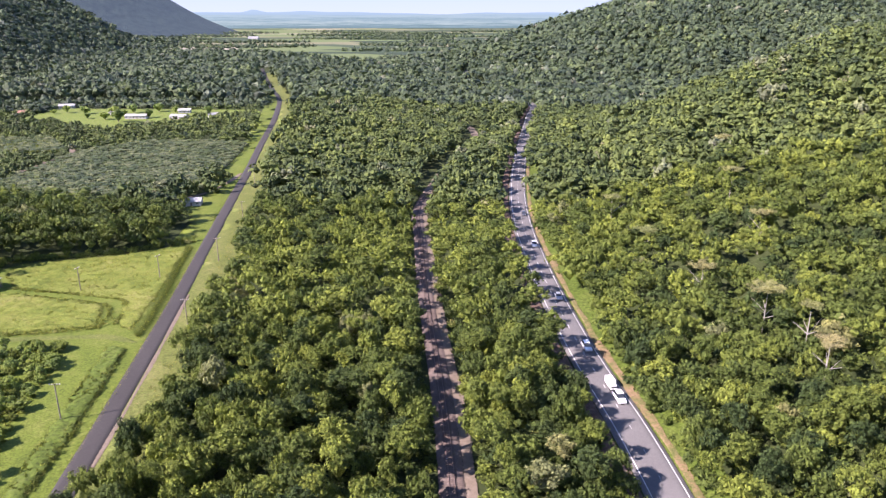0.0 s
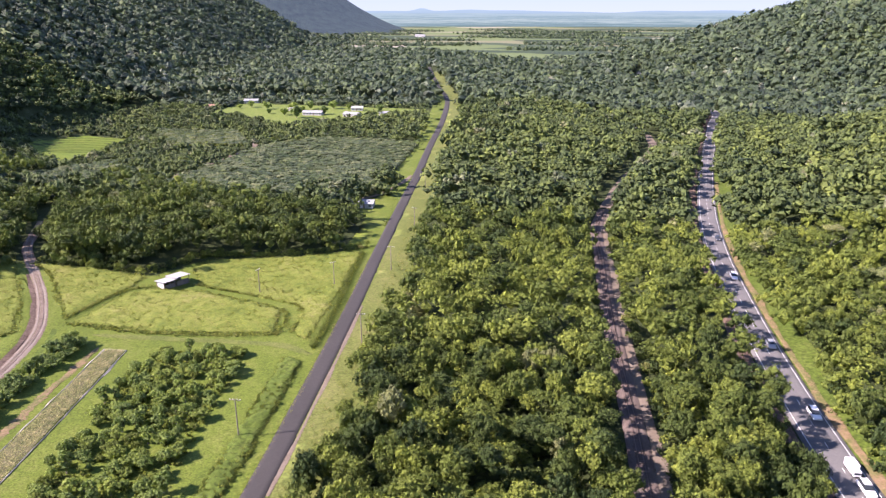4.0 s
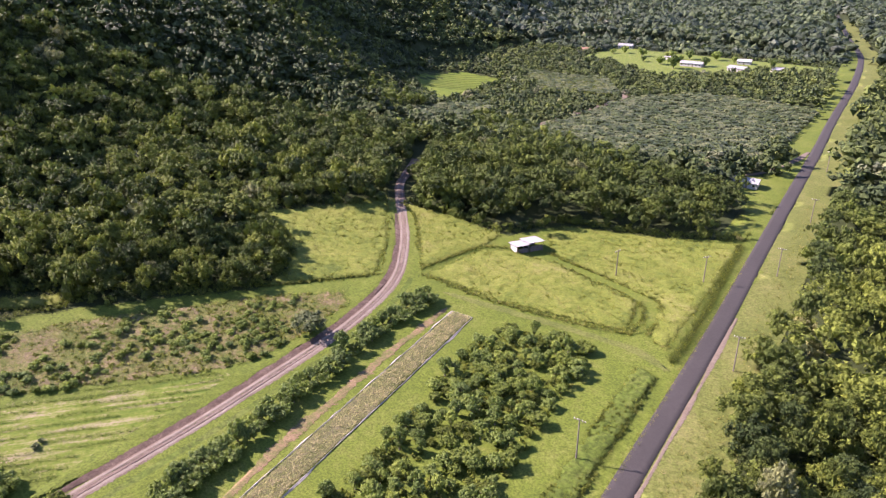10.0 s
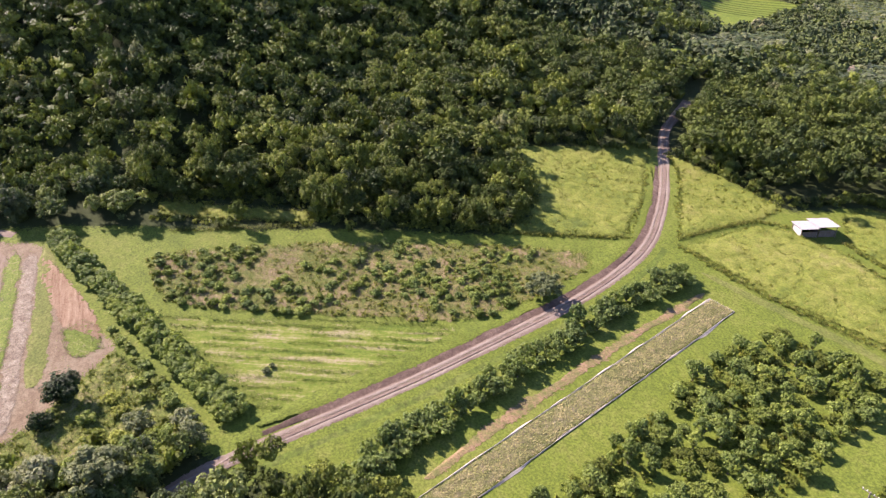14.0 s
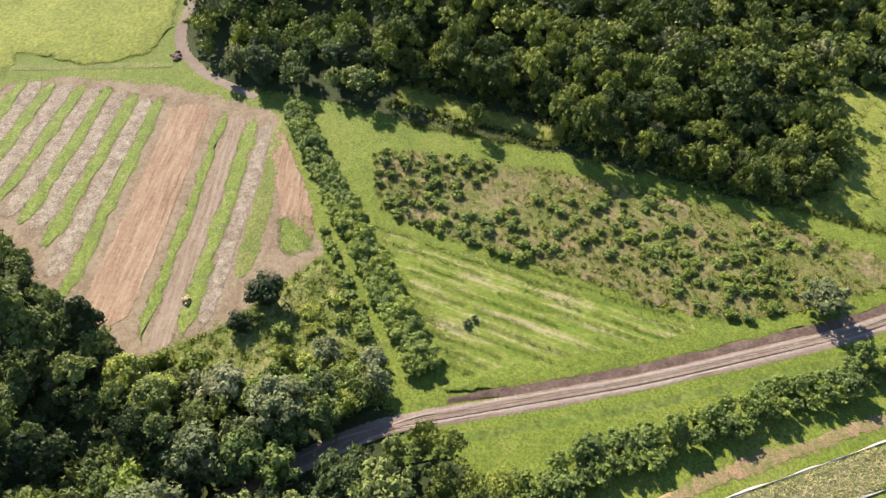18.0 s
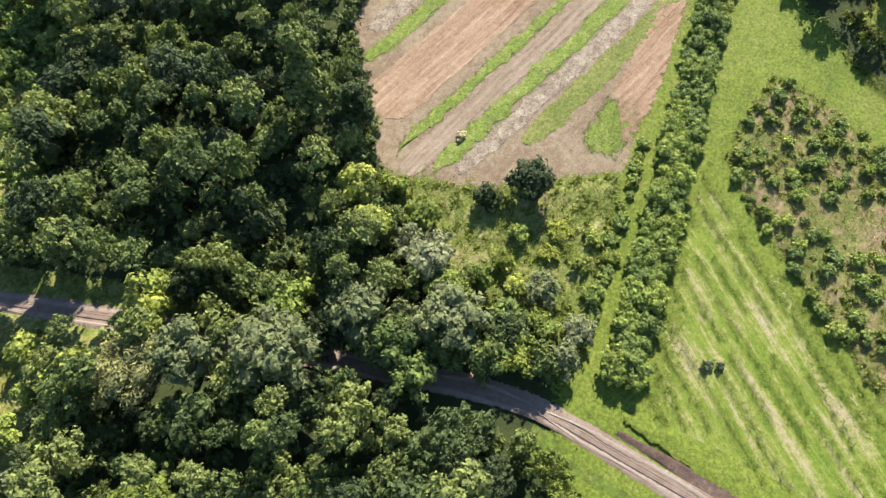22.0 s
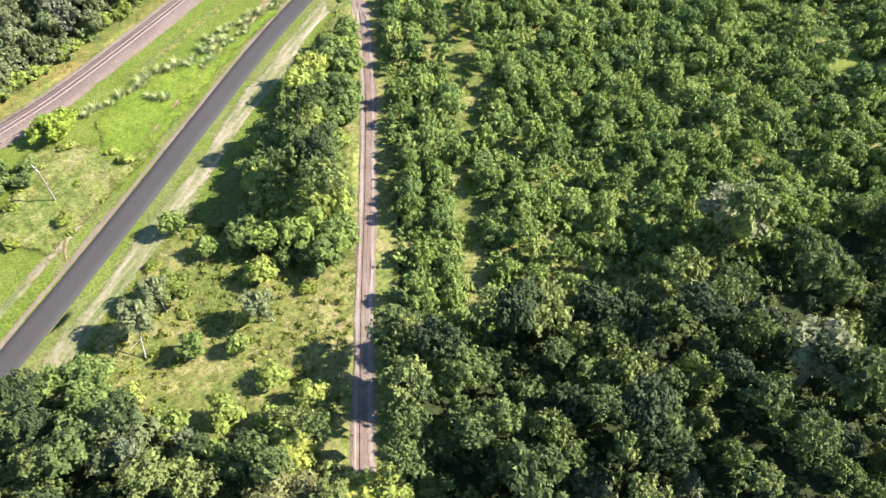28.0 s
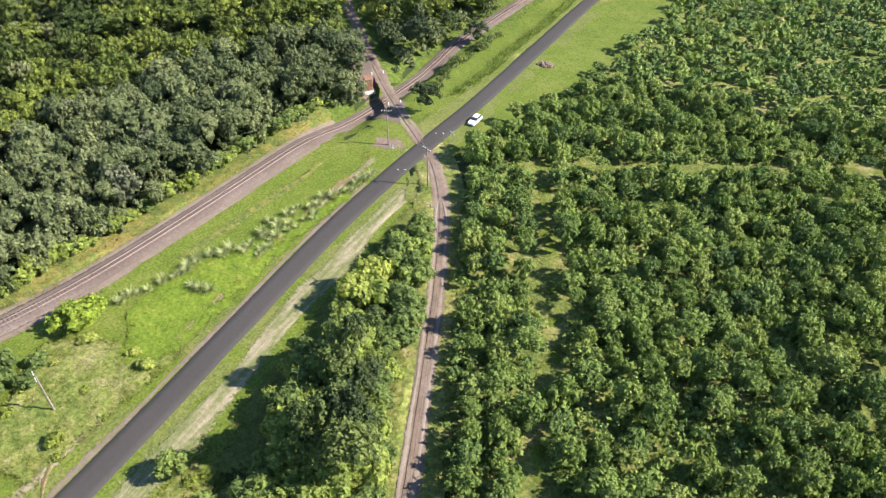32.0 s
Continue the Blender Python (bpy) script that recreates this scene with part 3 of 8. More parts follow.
def ribbon_mesh(name, line, profile, wobble=0.0, seed=0, on=None, taper=0.0, rough=0.0, worn=0.6):
    """profile: (offset to the right, height) pairs from left to right; wobble roughens the outer edges; worn is the width over which they break up."""
    o0, o1 = profile[0][0], profile[-1][0]
    worn = min(worn, 0.3 * (o1 - o0))
    if worn > 0:
        po, ph = [p[0] for p in profile], [p[1] for p in profile]
        extra = [o for o in (o0 + worn, o1 - worn) if min(abs(o - p) for p in po) > 0.05]
        profile = sorted(list(profile) + [(o, float(np.interp(o, po, ph))) for o in extra])
    rng = np.random.RandomState(seed + 7)
    n = normals_of(line)
    s = np.r_[0, np.cumsum(np.hypot(*np.diff(line, axis=0).T))]
    keep_w = np.clip(np.minimum(s, s[-1] - s) / taper + 0.12, 0, 1) ** 0.6 if taper else np.ones(len(line))
    rows = []
    for k, (o, h) in enumerate(profile):
        off = o * keep_w
        if wobble and k in (0, len(profile) - 1):
            off += wobble * np.convolve(rng.randn(len(line) + 4), [0.2, 0.4, 0.5, 0.4, 0.2], "valid") + (0.5 * wobble * rng.randn(len(line)) if taper else 0)
        elif rough:
            h = h + rough * rng.uniform(-1, 1, len(line))
        xy = line + n * off[:, None]
        rows.append(np.c_[xy, (on or G)(xy[:, 0], xy[:, 1]) + h + LIFT])
    v = np.stack(rows, 1)
    m, c = v.shape[:2]
    i = np.arange(m * c).reshape(m, c)
    q = np.stack([i[:-1, :-1], i[:-1, 1:], i[1:, 1:], i[1:, :-1]], -1).reshape(-1, 4)
    me = mesh_np(name, v.reshape(-1, 3), quads=q)
    if worn > 0:
        rim = np.array([np.clip(1 - min(o - o0, o1 - o) / worn, 0, 1) for o, _ in profile])
        rim = np.repeat(rim[None], m, 0)
        if taper:
            rim = np.maximum(rim, np.clip(1 - np.minimum(s, s[-1] - s) / (1.5 * worn), 0, 1)[:, None])
        add_rim(me, rim.ravel())
    return me


def in_poly(x, y, poly):
    x, y = np.asarray(x, float), np.asarray(y, float)
    inside = np.zeros(x.shape, bool)
    p = list(poly)
    for (x0, y0), (x1, y1) in zip(p, p[1:] + p[:1]):
        c = ((y0 > y) != (y1 > y)) & (x < (x1 - x0) * (y - y0) / ((y1 - y0) or 1e-9) + x0)
        inside ^= c
    return inside


def line_dist(x, y, line):
    """Distance to a line and the signed offset to its right."""
    x, y = np.asarray(x, float).ravel(), np.asarray(y, float).ravel()
    best, side = np.full(x.shape, 1e9), np.zeros(x.shape)
    for a, b in zip(line[:-1], line[1:]):
        d = b - a
        u = np.clip(((x - a[0]) * d[0] + (y - a[1]) * d[1]) / (d @ d), 0, 1)
        qx, qy = x - a[0] - u * d[0], y - a[1] - u * d[1]
        r = np.hypot(qx, qy)
        k = r < best
        best[k], side[k] = r[k], np.sign(qx * d[1] - qy * d[0])[k]
    return best, best * side


def patch_mesh(name, poly, step=4.0, lift=0.05, relief=0.0, ragged=0.6, seed=0, body=0.0):
    """A field: the polygon with a ragged outline, meshed and draped."""
    from mathutils.geometry import delaunay_2d_cdt
    rng = np.random.RandomState(seed + 11)
    edge = []
    P = [np.array(p, float) for p in poly]
    for a, b in zip(P, P[1:] + P[:1]):
        n = max(1, int(np.hypot(*(b - a)) / (step * 0.7)))
        t = np.arange(n) / n
        e = a + (b - a) * t[:, None]
        nrm = np.array([b[1] - a[1], a[0] - b[0]]) / (np.hypot(*(b - a)) + 1e-9)
        e[1:] += nrm * rng.uniform(-ragged, ragged, n - 1)[:, None]
        edge += list(e)
    edge = np.array(edge)
    lo, hi = edge.min(0), edge.max(0)
    xs, ys = np.meshgrid(np.arange(lo[0], hi[0], step), np.arange(lo[1], hi[1], step))
    xs = xs.ravel() + rng.uniform(-0.3, 0.3, xs.size) * step
    ys = ys.ravel() + rng.uniform(-0.3, 0.3, ys.size) * step
    ok = in_poly(xs, ys, [tuple(e) for e in edge])
    d, _ = line_dist(xs[ok], ys[ok], np.vstack([edge, edge[:1]]))
    inner = np.c_[xs[ok], ys[ok]][d > step * 0.4]
    pts = [Vector(p) for p in np.vstack([edge, inner])]
    n = len(edge)
    vs, _, fs, *_ = delaunay_2d_cdt(pts, [], [list(range(n))], 1, 1e-4)
    v = np.array([(p.x, p.y) for p in vs])
    z = G(v[:, 0], v[:, 1]) + lift * 1.6 + LIFT * 0.8
    if relief:
        k = np.ones(len(v))
        k[:n] = 0.1
        z = z + relief * rng.uniform(0, 1, len(v)) * k + body * (k > 0.5)
    f = [tuple(t) for t in fs]
    me = bpy.data.meshes.new(name)
    me.from_pydata([tuple(a) for a in np.c_[v, z]], [], f)
    me.update()
    d, _ = line_dist(v[:, 0], v[:, 1], np.vstack([edge, edge[:1]]))
    add_rim(me, np.clip(1 - d / max(1.1, 0.55 * step), 0, 1))
    return me


# ---- plan: lines ----
PAVED = smooth_line([(-48, -330), (-50.6, -213), (-52, -173), (-53.2, -137), (-53.2, -112), (-54.2, -80), (-57.5, -48), (-60.5, -22), (-63, 5), (-65.5, 45), (-69.5, 95), (-72.5, 120), (-77, 155), (-83.8, 205), (-91, 252), (-102, 325), (-113, 400), (-123.3, 465), (-131, 520), (-141.5, 596), (-158, 690), (-175, 765), (-213, 893), (-273, 1110), (-310, 1250)])
TRAM = smooth_line([(60, -215), (20, -176), (-17, -141), (-36, -124.7), (-55, -110), (-62.5, -102.5), (-69.8, -92.5), (-76.5, -81), (-84, -67), (-96, -43), (-107, -20), (-115, -4), (-124, 14), (-134, 37), (-141, 54), (-143, 71), (-145, 96), (-147.5, 115), (-151, 138), (-156.5, 157.5), (-163.4, 171.5), (-176, 187), (-190, 201), (-206, 216), (-218, 232), (-240, 270)])
RAIL = smooth_line([(-33, -240), (-30.5, -160), (-29.2, -122), (-28.5, -98), (-28, -74), (-27, -50), (-25.5, -36), (-22, -20), (-12, 20), (-2, 60), (1.5, 100), (1.6, 118), (-1, 158), (-4.3, 196), (-7.3, 238), (-9.3, 275), (-11.5, 310), (-9, 345), (2, 416), (15.7, 476), (24.5, 540), (19.5, 598), (8, 648), (-3, 685)])
HIGHWAY = smooth_line([(48, -60), (46, 0), (43, 75), (41.3, 113), (40, 134), (38, 154), (36, 180), (34.5, 212), (33.8, 245), (33.8, 288), (37.3, 347), (47, 432), (63, 544), (79, 650), (92, 740), (75, 850), (45, 960), (30, 1060), (60, 1200)])
SETTLED = smooth_line([(-15, 60), (-70, 60), (-125, 55), (-118, -10), (-95, -70)], 20)


# ---- building helpers ----
def part(name, bm, material, parent=None, label="", smooth=False):
    """Links a bmesh as one mesh object under a thing or a part."""
    me = bpy.data.meshes.new(name)
    bm.to_mesh(me)
    bm.free()
    me.materials.append(material)
    if smooth:
        for p in me.polygons:
            p.use_smooth = True
    ob = new(name, me)
    if parent is not None:
        ob.parent = parent
    if label:
        tagged(ob, label)
    return ob


def box(bm, c, s, rz=0.0, bevel=0.0, rx=0.0, ry=0.0):
    r = bmesh.ops.create_cube(bm, size=1.0)
    m = pose(*c, rx, ry, rz) @ Matrix.Diagonal((*s, 1))
    bmesh.ops.transform(bm, matrix=m, verts=r["verts"])
    if bevel:
        es = list({e for v in r["verts"] for e in v.link_edges})
        bmesh.ops.bevel(bm, geom=es, offset=bevel, segments=1, affect='EDGES')
    return bm


def tube(bm, a, b, r0, r1, seg=8):
    """A tapered round bar from a to b."""
    a, b = Vector(a), Vector(b)
    m = Matrix.Translation((a + b) / 2) @ (b - a).to_track_quat("Z", "Y").to_matrix().to_4x4()
    bmesh.ops.create_cone(bm, cap_ends=True, segments=seg, radius1=r0, radius2=r1, depth=(b - a).length, matrix=m)
    return bm


def thing(name, x, y, rz=0.0, z=None, label="", category="", group=""):
    ob = new(name)
    ob.empty_display_size = 0.2
    ob.matrix_basis = pose(x, y, gz(x, y) if z is None else z, 0, 0, rz)
    return tagged(ob, label, category, group)


def lay(name, me, material, label, category, kind="structure"):
    ob = part_np(name, me, material)
    for p in me.polygons:
        p.use_smooth = True
    return tagged(ob, label, category, kind=kind)


def cut(line, y0, y1):
    return line[(line[:, 1] >= y0) & (line[:, 1] <= y1)]


# ---- roads ----
def slab(half, h, crown=0.04, skirt=0.3):
    return [(-half - skirt, -0.2), (-half, h), (-half * 0.5, h + crown * 0.7), (0, h + crown), (half * 0.5, h + crown * 0.7), (half, h), (half + skirt, -0.2)]


lay("verge", ribbon_mesh("verge", cut(PAVED, 112, 1150), [(2.0, 0.04), (6.0, 0.06), (10.5, 0.05), (15.0, 0.03)], 0.9, 1), M_VERGE, "dry yellow-green grass verge beside the sealed road", "verge")
lay("verge", ribbon_mesh("verge", cut(PAVED, 255, 1150), [(-14.0, 0.03), (-8.0, 0.05), (-2.0, 0.04)], 0.9, 2), M_MOWN, "mown green verge beside the sealed road", "verge")
lay("verge", ribbon_mesh("verge", cut(PAVED, -330, 120), [(2.0, 0.04), (4.0, 0.05), (7.0, 0.03)], 0.4, 3), M_VERGE, "worn grass verge along the road edge", "verge")
lay("verge", ribbon_mesh("verge", cut(PAVED, -330, 260), [(-6.6, 0.03), (-4.0, 0.05), (-2.0, 0.04)], 0.4, 4), M_VERGE, "worn grass verge along the road edge", "verge")
lay("dirt_edge", ribbon_mesh("dirt_edge", cut(PAVED, 118, 215), [(2.35, 0.10), (2.8, 0.13), (3.5, 0.08)], 0.4, 5), M_PALEDIRT, "pale bare dirt along the road shoulder", "dirt")
lay("dirt_edge", ribbon_mesh("dirt_edge", cut(PAVED, -98, 12), [(-9.6, 0.06), (-7.4, 0.14), (-5.8, 0.15), (-4.0, 0.12)], 1.0, 6, worn=1.7), M_DRYSTRIP, "streaky strip of dry straw and bare dirt beside the road", "dirt")
lay("dirt_edge", ribbon_mesh("dirt_edge", cut(PAVED, -95, 10), [(2.35, 0.10), (2.8, 0.12), (3.4, 0.08)], 0.3, 16), M_PALEDIRT, "thin strip of bare dirt by the asphalt", "dirt")
road = lay("road", ribbon_mesh("road", PAVED, slab(2.3, 0.12), 0.05, 7, worn=0), M_ASPHALT, "narrow sealed country road of dark grey asphalt", "road")
lay("verge", ribbon_mesh("verge", cut(HIGHWAY, -50, 760), [(4.2, 0.04), (7.0, 0.08), (10.0, 0.12), (13.0, 0.08)], 0.6, 8), M_LUSH, "bright grass verge beside the highway", "verge")
lay("dirt_edge", ribbon_mesh("dirt_edge", cut(HIGHWAY, 60, 420), [(4.5, 0.17), (5.6, 0.24), (6.9, 0.17)], 0.5, 9), M_DIRTGRASS, "bare reddish dirt shoulder of the highway", "dirt")
lay("verge", ribbon_mesh("verge", cut(HIGHWAY, -50, 760), [(-8.2, 0.03), (-6.0, 0.05), (-4.2, 0.04)], 0.6, 10), M_BANK, "dark earth shoulder under the trees", "verge")
highway = lay("highway", ribbon_mesh("highway", HIGHWAY, [(o + 0.35, h) for o, h in slab(4.1, 0.2, 0.06)], 0.05, 11, worn=0), M_HIGHWAY, "grey two-lane highway with worn white markings", "highway")
for o in (-2.95, 3.65):
    part_np("edge_line", ribbon_mesh("edge_line", cut(HIGHWAY, -50, 760), [(o - 0.08, 0.245), (o + 0.08, 0.245)]), M_LINE, highway, "solid white edge line")
hw = smooth_line(cut(HIGHWAY, 60, 760)[::4], 1.0)
hn = normals_of(hw)
dash_bm = bmesh.new()
box(dash_bm, (0, 0, 0), (0.15, 3.0, 0.012))
dash0 = part("centre_dash", dash_bm, M_LINE, highway, "white centre dash")
for k in range(0, len(hw) - 4, 9):
    d = hn[k]
    m = pose(hw[k][0] + 0.35 * d[0], hw[k][1] + 0.35 * d[1], gz(*hw[k]) + 0.275 + LIFT, 0, 0, math.degrees(math.atan2(d[1], d[0])))
    if k == 0:
        dash0.matrix_basis = m
    else:
        q = dash0.copy()
        scene.collection.objects.link(q)
        q.matrix_basis = m

# ---- tramway in its dirt strip ----
tram_line = cut(TRAM, -200, 250)
TRAM_BED = [(-2.9, 0.05), (-1.9, 0.11), (-1.15, 0.14), (-0.75, 0.06), (-0.45, 0.13), (0.45, 0.13), (0.75, 0.06), (1.15, 0.14), (1.8, 0.11), (2.6, 0.05)]
tramway = lay("tramway", ribbon_mesh("tramway", cut(TRAM, 18, 250), [(o * 0.72, h) for o, h in TRAM_BED], 0.3, 12, G0), M_DIRT, "narrow cane tramway in a bare reddish dirt strip", "tramway")
lay("tramway", ribbon_mesh("tramway", cut(TRAM, -200, 21), [(o * 0.7, h) for o, h in TRAM_BED], 0.28, 90, G0), M_DIRT, "narrow cane tramway between trees on reddish dirt", "tramway")
for o in (-0.32, 0.32):
    part_np("rail", ribbon_mesh("rail", tram_line, [(o - 0.035, 0.10), (o - 0.03, 0.17), (o + 0.03, 0.17), (o + 0.035, 0.10)], 0, 0, G0), M_STEEL, tramway, "thin rusty steel rail")
for lo, hi, o in ((-98, 60, -1.05), (-98, 60, 1.05), (55, 245, -1.0), (55, 245, 0.85)):
    lay("wheel_rut", ribbon_mesh("wheel_rut", smooth_line(cut(TRAM, lo, hi)[::3], 1.5), [(o - 0.4, 0.125), (o, 0.165), (o + 0.4, 0.125)], 0.16, 300 + int(10 * o) + lo, G0, 8.0, 0.0, 0.4), M_RUT, "pale worn wheel rut beside the narrow rails", "rut")
bank_line = smooth_line(cut(TRAM, 66, 205)[::2], 1.2)
lay("earth_bank", ribbon_mesh("earth_bank", bank_line[::-1] + 2.5 * normals_of(bank_line[::-1]), [(-1.2, 0.06), (-0.5, 0.15), (0.3, 0.33), (0.9, 0.35)], 0.18, 13, None, 14.0, 0.02, 0.25), M_BANK, "dark cut earth bank beside the tramway", "bank")
lay("bank_grass", ribbon_mesh("bank_grass", bank_line[::-1] + 5.0 * normals_of(bank_line[::-1]), [(-2.2, 0.33), (-1.4, 0.40), (0.4, 0.28), (2.9, 0.03)], 0.2, 14, None, 14.0), M_MOWN, "bright grass on top of the earth bank", "grass")
lay("track_grass", ribbon_mesh("track_grass", cut(TRAM, 55, 170), [(1.6, 0.05), (4.0, 0.07), (7.0, 0.05)], 0.4, 15), M_LUSH, "bright grass strip beside the tramway", "grass")

# ---- railway ----
rail_line = cut(RAIL, -240, 350)
railway = lay("railway", ribbon_mesh("railway", rail_line, [(-2.7, 0.0), (-1.9, 0.32), (-1.3, 0.36), (1.3, 0.36), (1.9, 0.32), (2.7, 0.0)], 0.12, 17, worn=0.3), M_BALLAST, "single-track railway on reddish brown ballast", "railway")
for o in (-0.56, 0.56):
    part_np("rail", ribbon_mesh("rail", rail_line, [(o - 0.06, 0.38), (o - 0.05, 0.54), (o + 0.05, 0.54), (o + 0.06, 0.38)]), M_STEEL, railway, "rusty steel rail")
rl = smooth_line(rail_line[::4], 0.66)
rn = normals_of(rl)
keep = (rl[:, 1] < -15) & (rl[:, 1] > -200) | (rl[:, 1] > 105)
rl, rn = rl[keep], rn[keep]
cube = np.array([(-1.05, -0.12, 0), (1.05, -0.12, 0), (1.05, 0.12, 0), (-1.05, 0.12, 0), (-1.05, -0.12, 0.1), (1.05, -0.12, 0.1), (1.05, 0.12, 0.1), (-1.05, 0.12, 0.1)])
sx = rl[:, None, :] + cube[None, :, 0:1] * rn[:, None, :] + cube[None, :, 1:2] * np.stack([-rn[:, 1], rn[:, 0]], 1)[:, None, :]
sv = np.concatenate([sx, (G(rl[:, 0], rl[:, 1]) + 0.33 + LIFT)[:, None, None] + np.repeat(cube[None, :, 2:3], len(rl), 0)], -1).reshape(-1, 3)
sq = np.array([(4, 5, 6, 7), (0, 1, 5, 4), (1, 2, 6, 5), (2, 3, 7, 6), (3, 0, 4, 7)])
sleepers = part_np("sleepers", mesh_np("sleepers", sv, quads=(sq[None] + 8 * np.arange(len(rl))[:, None, None]).reshape(-1, 4)), M_SLEEPER, railway, "weathered sleepers")
sleepers["kind"] = "stuff"
for a, b, sd in ((2.2, 4.0, 311), (-3.7, -2.2, 312)):
    lay("gravel_shoulder", ribbon_mesh("gravel_shoulder", cut(RAIL, -116, 38), [(a, 0.05), ((a + b) / 2, 0.13), (b, 0.05)], 0.25, sd), M_PALEDIRT, "pale gravel shoulder beside the railway", "gravel")
lay("service_track", ribbon_mesh("service_track", cut(RAIL, -118, 0), [(-4.3, 0.03), (-3.6, 0.07), (-2.6, 0.05)], 0.2, 18), M_DIRT, "pale gravel service track beside the railway", "track")
lay("verge", ribbon_mesh("verge", cut(RAIL, -114, 10), [(2.4, 0.05), (6.0, 0.10), (8.0, 0.12), (10.5, 0.06)], 0.7, 19), M_ORANGE, "coarse yellow and rusty grass verge beside the railway", "verge")
lay("track", ribbon_mesh("track", cut(RAIL, 350, 690), [(-3.0, 0.02), (-1.5, 0.10), (1.5, 0.10), (3.0, 0.02)], 0.6, 20), M_PALEDIRT, "pale dirt track through the forest", "track")


# ---- fields ----
def field(name, poly, material, label, step=4.0, lift=0.05, relief=0.0, seed=0, category="field", ragged=0.6, body=0.0):
    return lay(name, patch_mesh(name, poly, step, lift, relief, ragged, seed, body), material, label, category)


FARM = [(-72, 60), (-70, 95), (-112, 84), (-134, 66), (-142, 58), (-147, 55), (-150, 44), (-150, 30), (-158, 17), (-164, 12), (-172, 2), (-184, -7), (-207, -26), (-231, -34), (-255, -48), (-330, -42), (-372, -28), (-372, -10), (-316, 18), (-252, 14), (-236, 26), (-228, 46), (-216, 68), (-205, 94), (-193, 118), (-182, 136), (-186, 150), (-200, 158), (-222, 168), (-214, 186), (-205, 196), (-204, 214), (-196, 208), (-180, 213), (-158, 216), (-150, 236), (-140, 243), (-122, 252), (-98, 268), (-88, 262), (-81, 210), (-72, 130)]
BANANA = [(-137, 500), (-125, 352), (-180, 330), (-232, 330), (-243, 462), (-214, 505)]
BANANA_SMALL = [(-296, 306), (-298, 392), (-262, 345), (-262, 296)]
TERRACE = [(-364, 388), (-387, 421), (-383, 468), (-345, 471), (-329, 416), (-306, 352), (-335, 372)]
LAWN = [(-360, 600), (-352, 668), (-170, 662), (-160, 640), (-200, 615), (-262, 545), (-330, 590)]
FAR_FIELD = [(-352, 506), (-286, 516), (-250, 468), (-302, 453)]
NORTHYARD = [(-126, 345), (-108, 350), (-96, 290), (-90, 262), (-100, 265), (-112, 300), (-122, 318)]
CLEARING = [(-73, 12), (-100, 8), (-112, -2), (-104, -24), (-92, -30), (-74, -24), (-70, -30), (-71, -8)]
GREENWAY = [(-84, 12), (-76, -40), (-62, -104), (-63, -114), (-72, -128), (-78, -180), (-84, -240), (-48, -240), (-51, -118), (-45, -118), (-26, -118), (-29, -60), (-26, -30), (-20, -6), (-20, 12)]
PLANTATION = [(-62, -116), (-78, -88), (-92, -60), (-112, -22), (-124, -18), (-148, -40), (-172, -60), (-260, -90), (-260, -330), (-80, -330), (-76, -200), (-70, -150)]
BRIDGE_GRASS = [(-34, -118), (-44, -118), (-48, -150), (-46, -215), (-38, -215), (-36, -160)]
GROVE_FLOOR = [(-70, -34), (-74, -24), (-92, -30), (-104, -24), (-95, -40), (-82, -64), (-70, -86), (-62.5, -98), (-63.5, -84), (-66, -60)]
GRASS_BANK = [(-231, 64), (-212, 101), (-203, 97), (-221, 62)]
PASTURE_WEST = [(-222, 167), (-213, 186), (-206, 210), (-193, 197), (-178, 182), (-166, 165), (-181, 138), (-188, 150), (-202, 158)]
PASTURE_TRACK = [(-197, 209), (-181, 213), (-158, 214), (-157, 201), (-160, 176), (-170, 187), (-184, 201)]
PASTURE_MID = [(-157, 175), (-156, 199), (-150, 206), (-135, 209), (-105, 203), (-99, 187), (-131, 178)]
PASTURE_EAST = [(-140, 214), (-149, 226), (-148, 236), (-122, 250), (-99, 264), (-94, 233), (-88.5, 184), (-95, 188), (-101, 207), (-134, 213)]
WEED_PLOT = [(-197, 58), (-206, 58), (-206, 66), (-197, 95), (-186, 117), (-176, 137), (-165, 152), (-158.5, 149), (-155.5, 131.5), (-154.5, 117), (-158, 108), (-173, 82.5), (-182, 67), (-189, 58.5)]
MOWN_PLOT = [(-188, 56.5), (-181, 66), (-172, 82), (-157.5, 107.5), (-153.5, 116), (-150, 105), (-147.5, 84), (-146.5, 71), (-152, 67), (-165, 62)]
ROADSIDE = [(-91, 174), (-85, 132), (-80, 96), (-76, 96), (-79, 132), (-85, 173)]
GLADE = [(-292, 276), (-292, 293), (-274, 304), (-264, 324), (-250, 316), (-256, 290), (-270, 270)]
CROP = [(-202, -31), (-215, -31), (-240, -28), (-258, -25), (-268, -30), (-275, -60), (-212, -58), (-199.5, -45)]
OPEN = [CROP, [(-197, -19.5), (-200, -28), (-202, -32), (-216, -32), (-240, -29), (-250, -34), (-240, -10), (-200, -8)], GLADE, GRASS_BANK, BRIDGE_GRASS, FARM, BANANA, BANANA_SMALL, TERRACE, LAWN, FAR_FIELD, NORTHYARD, CLEARING, GREENWAY]

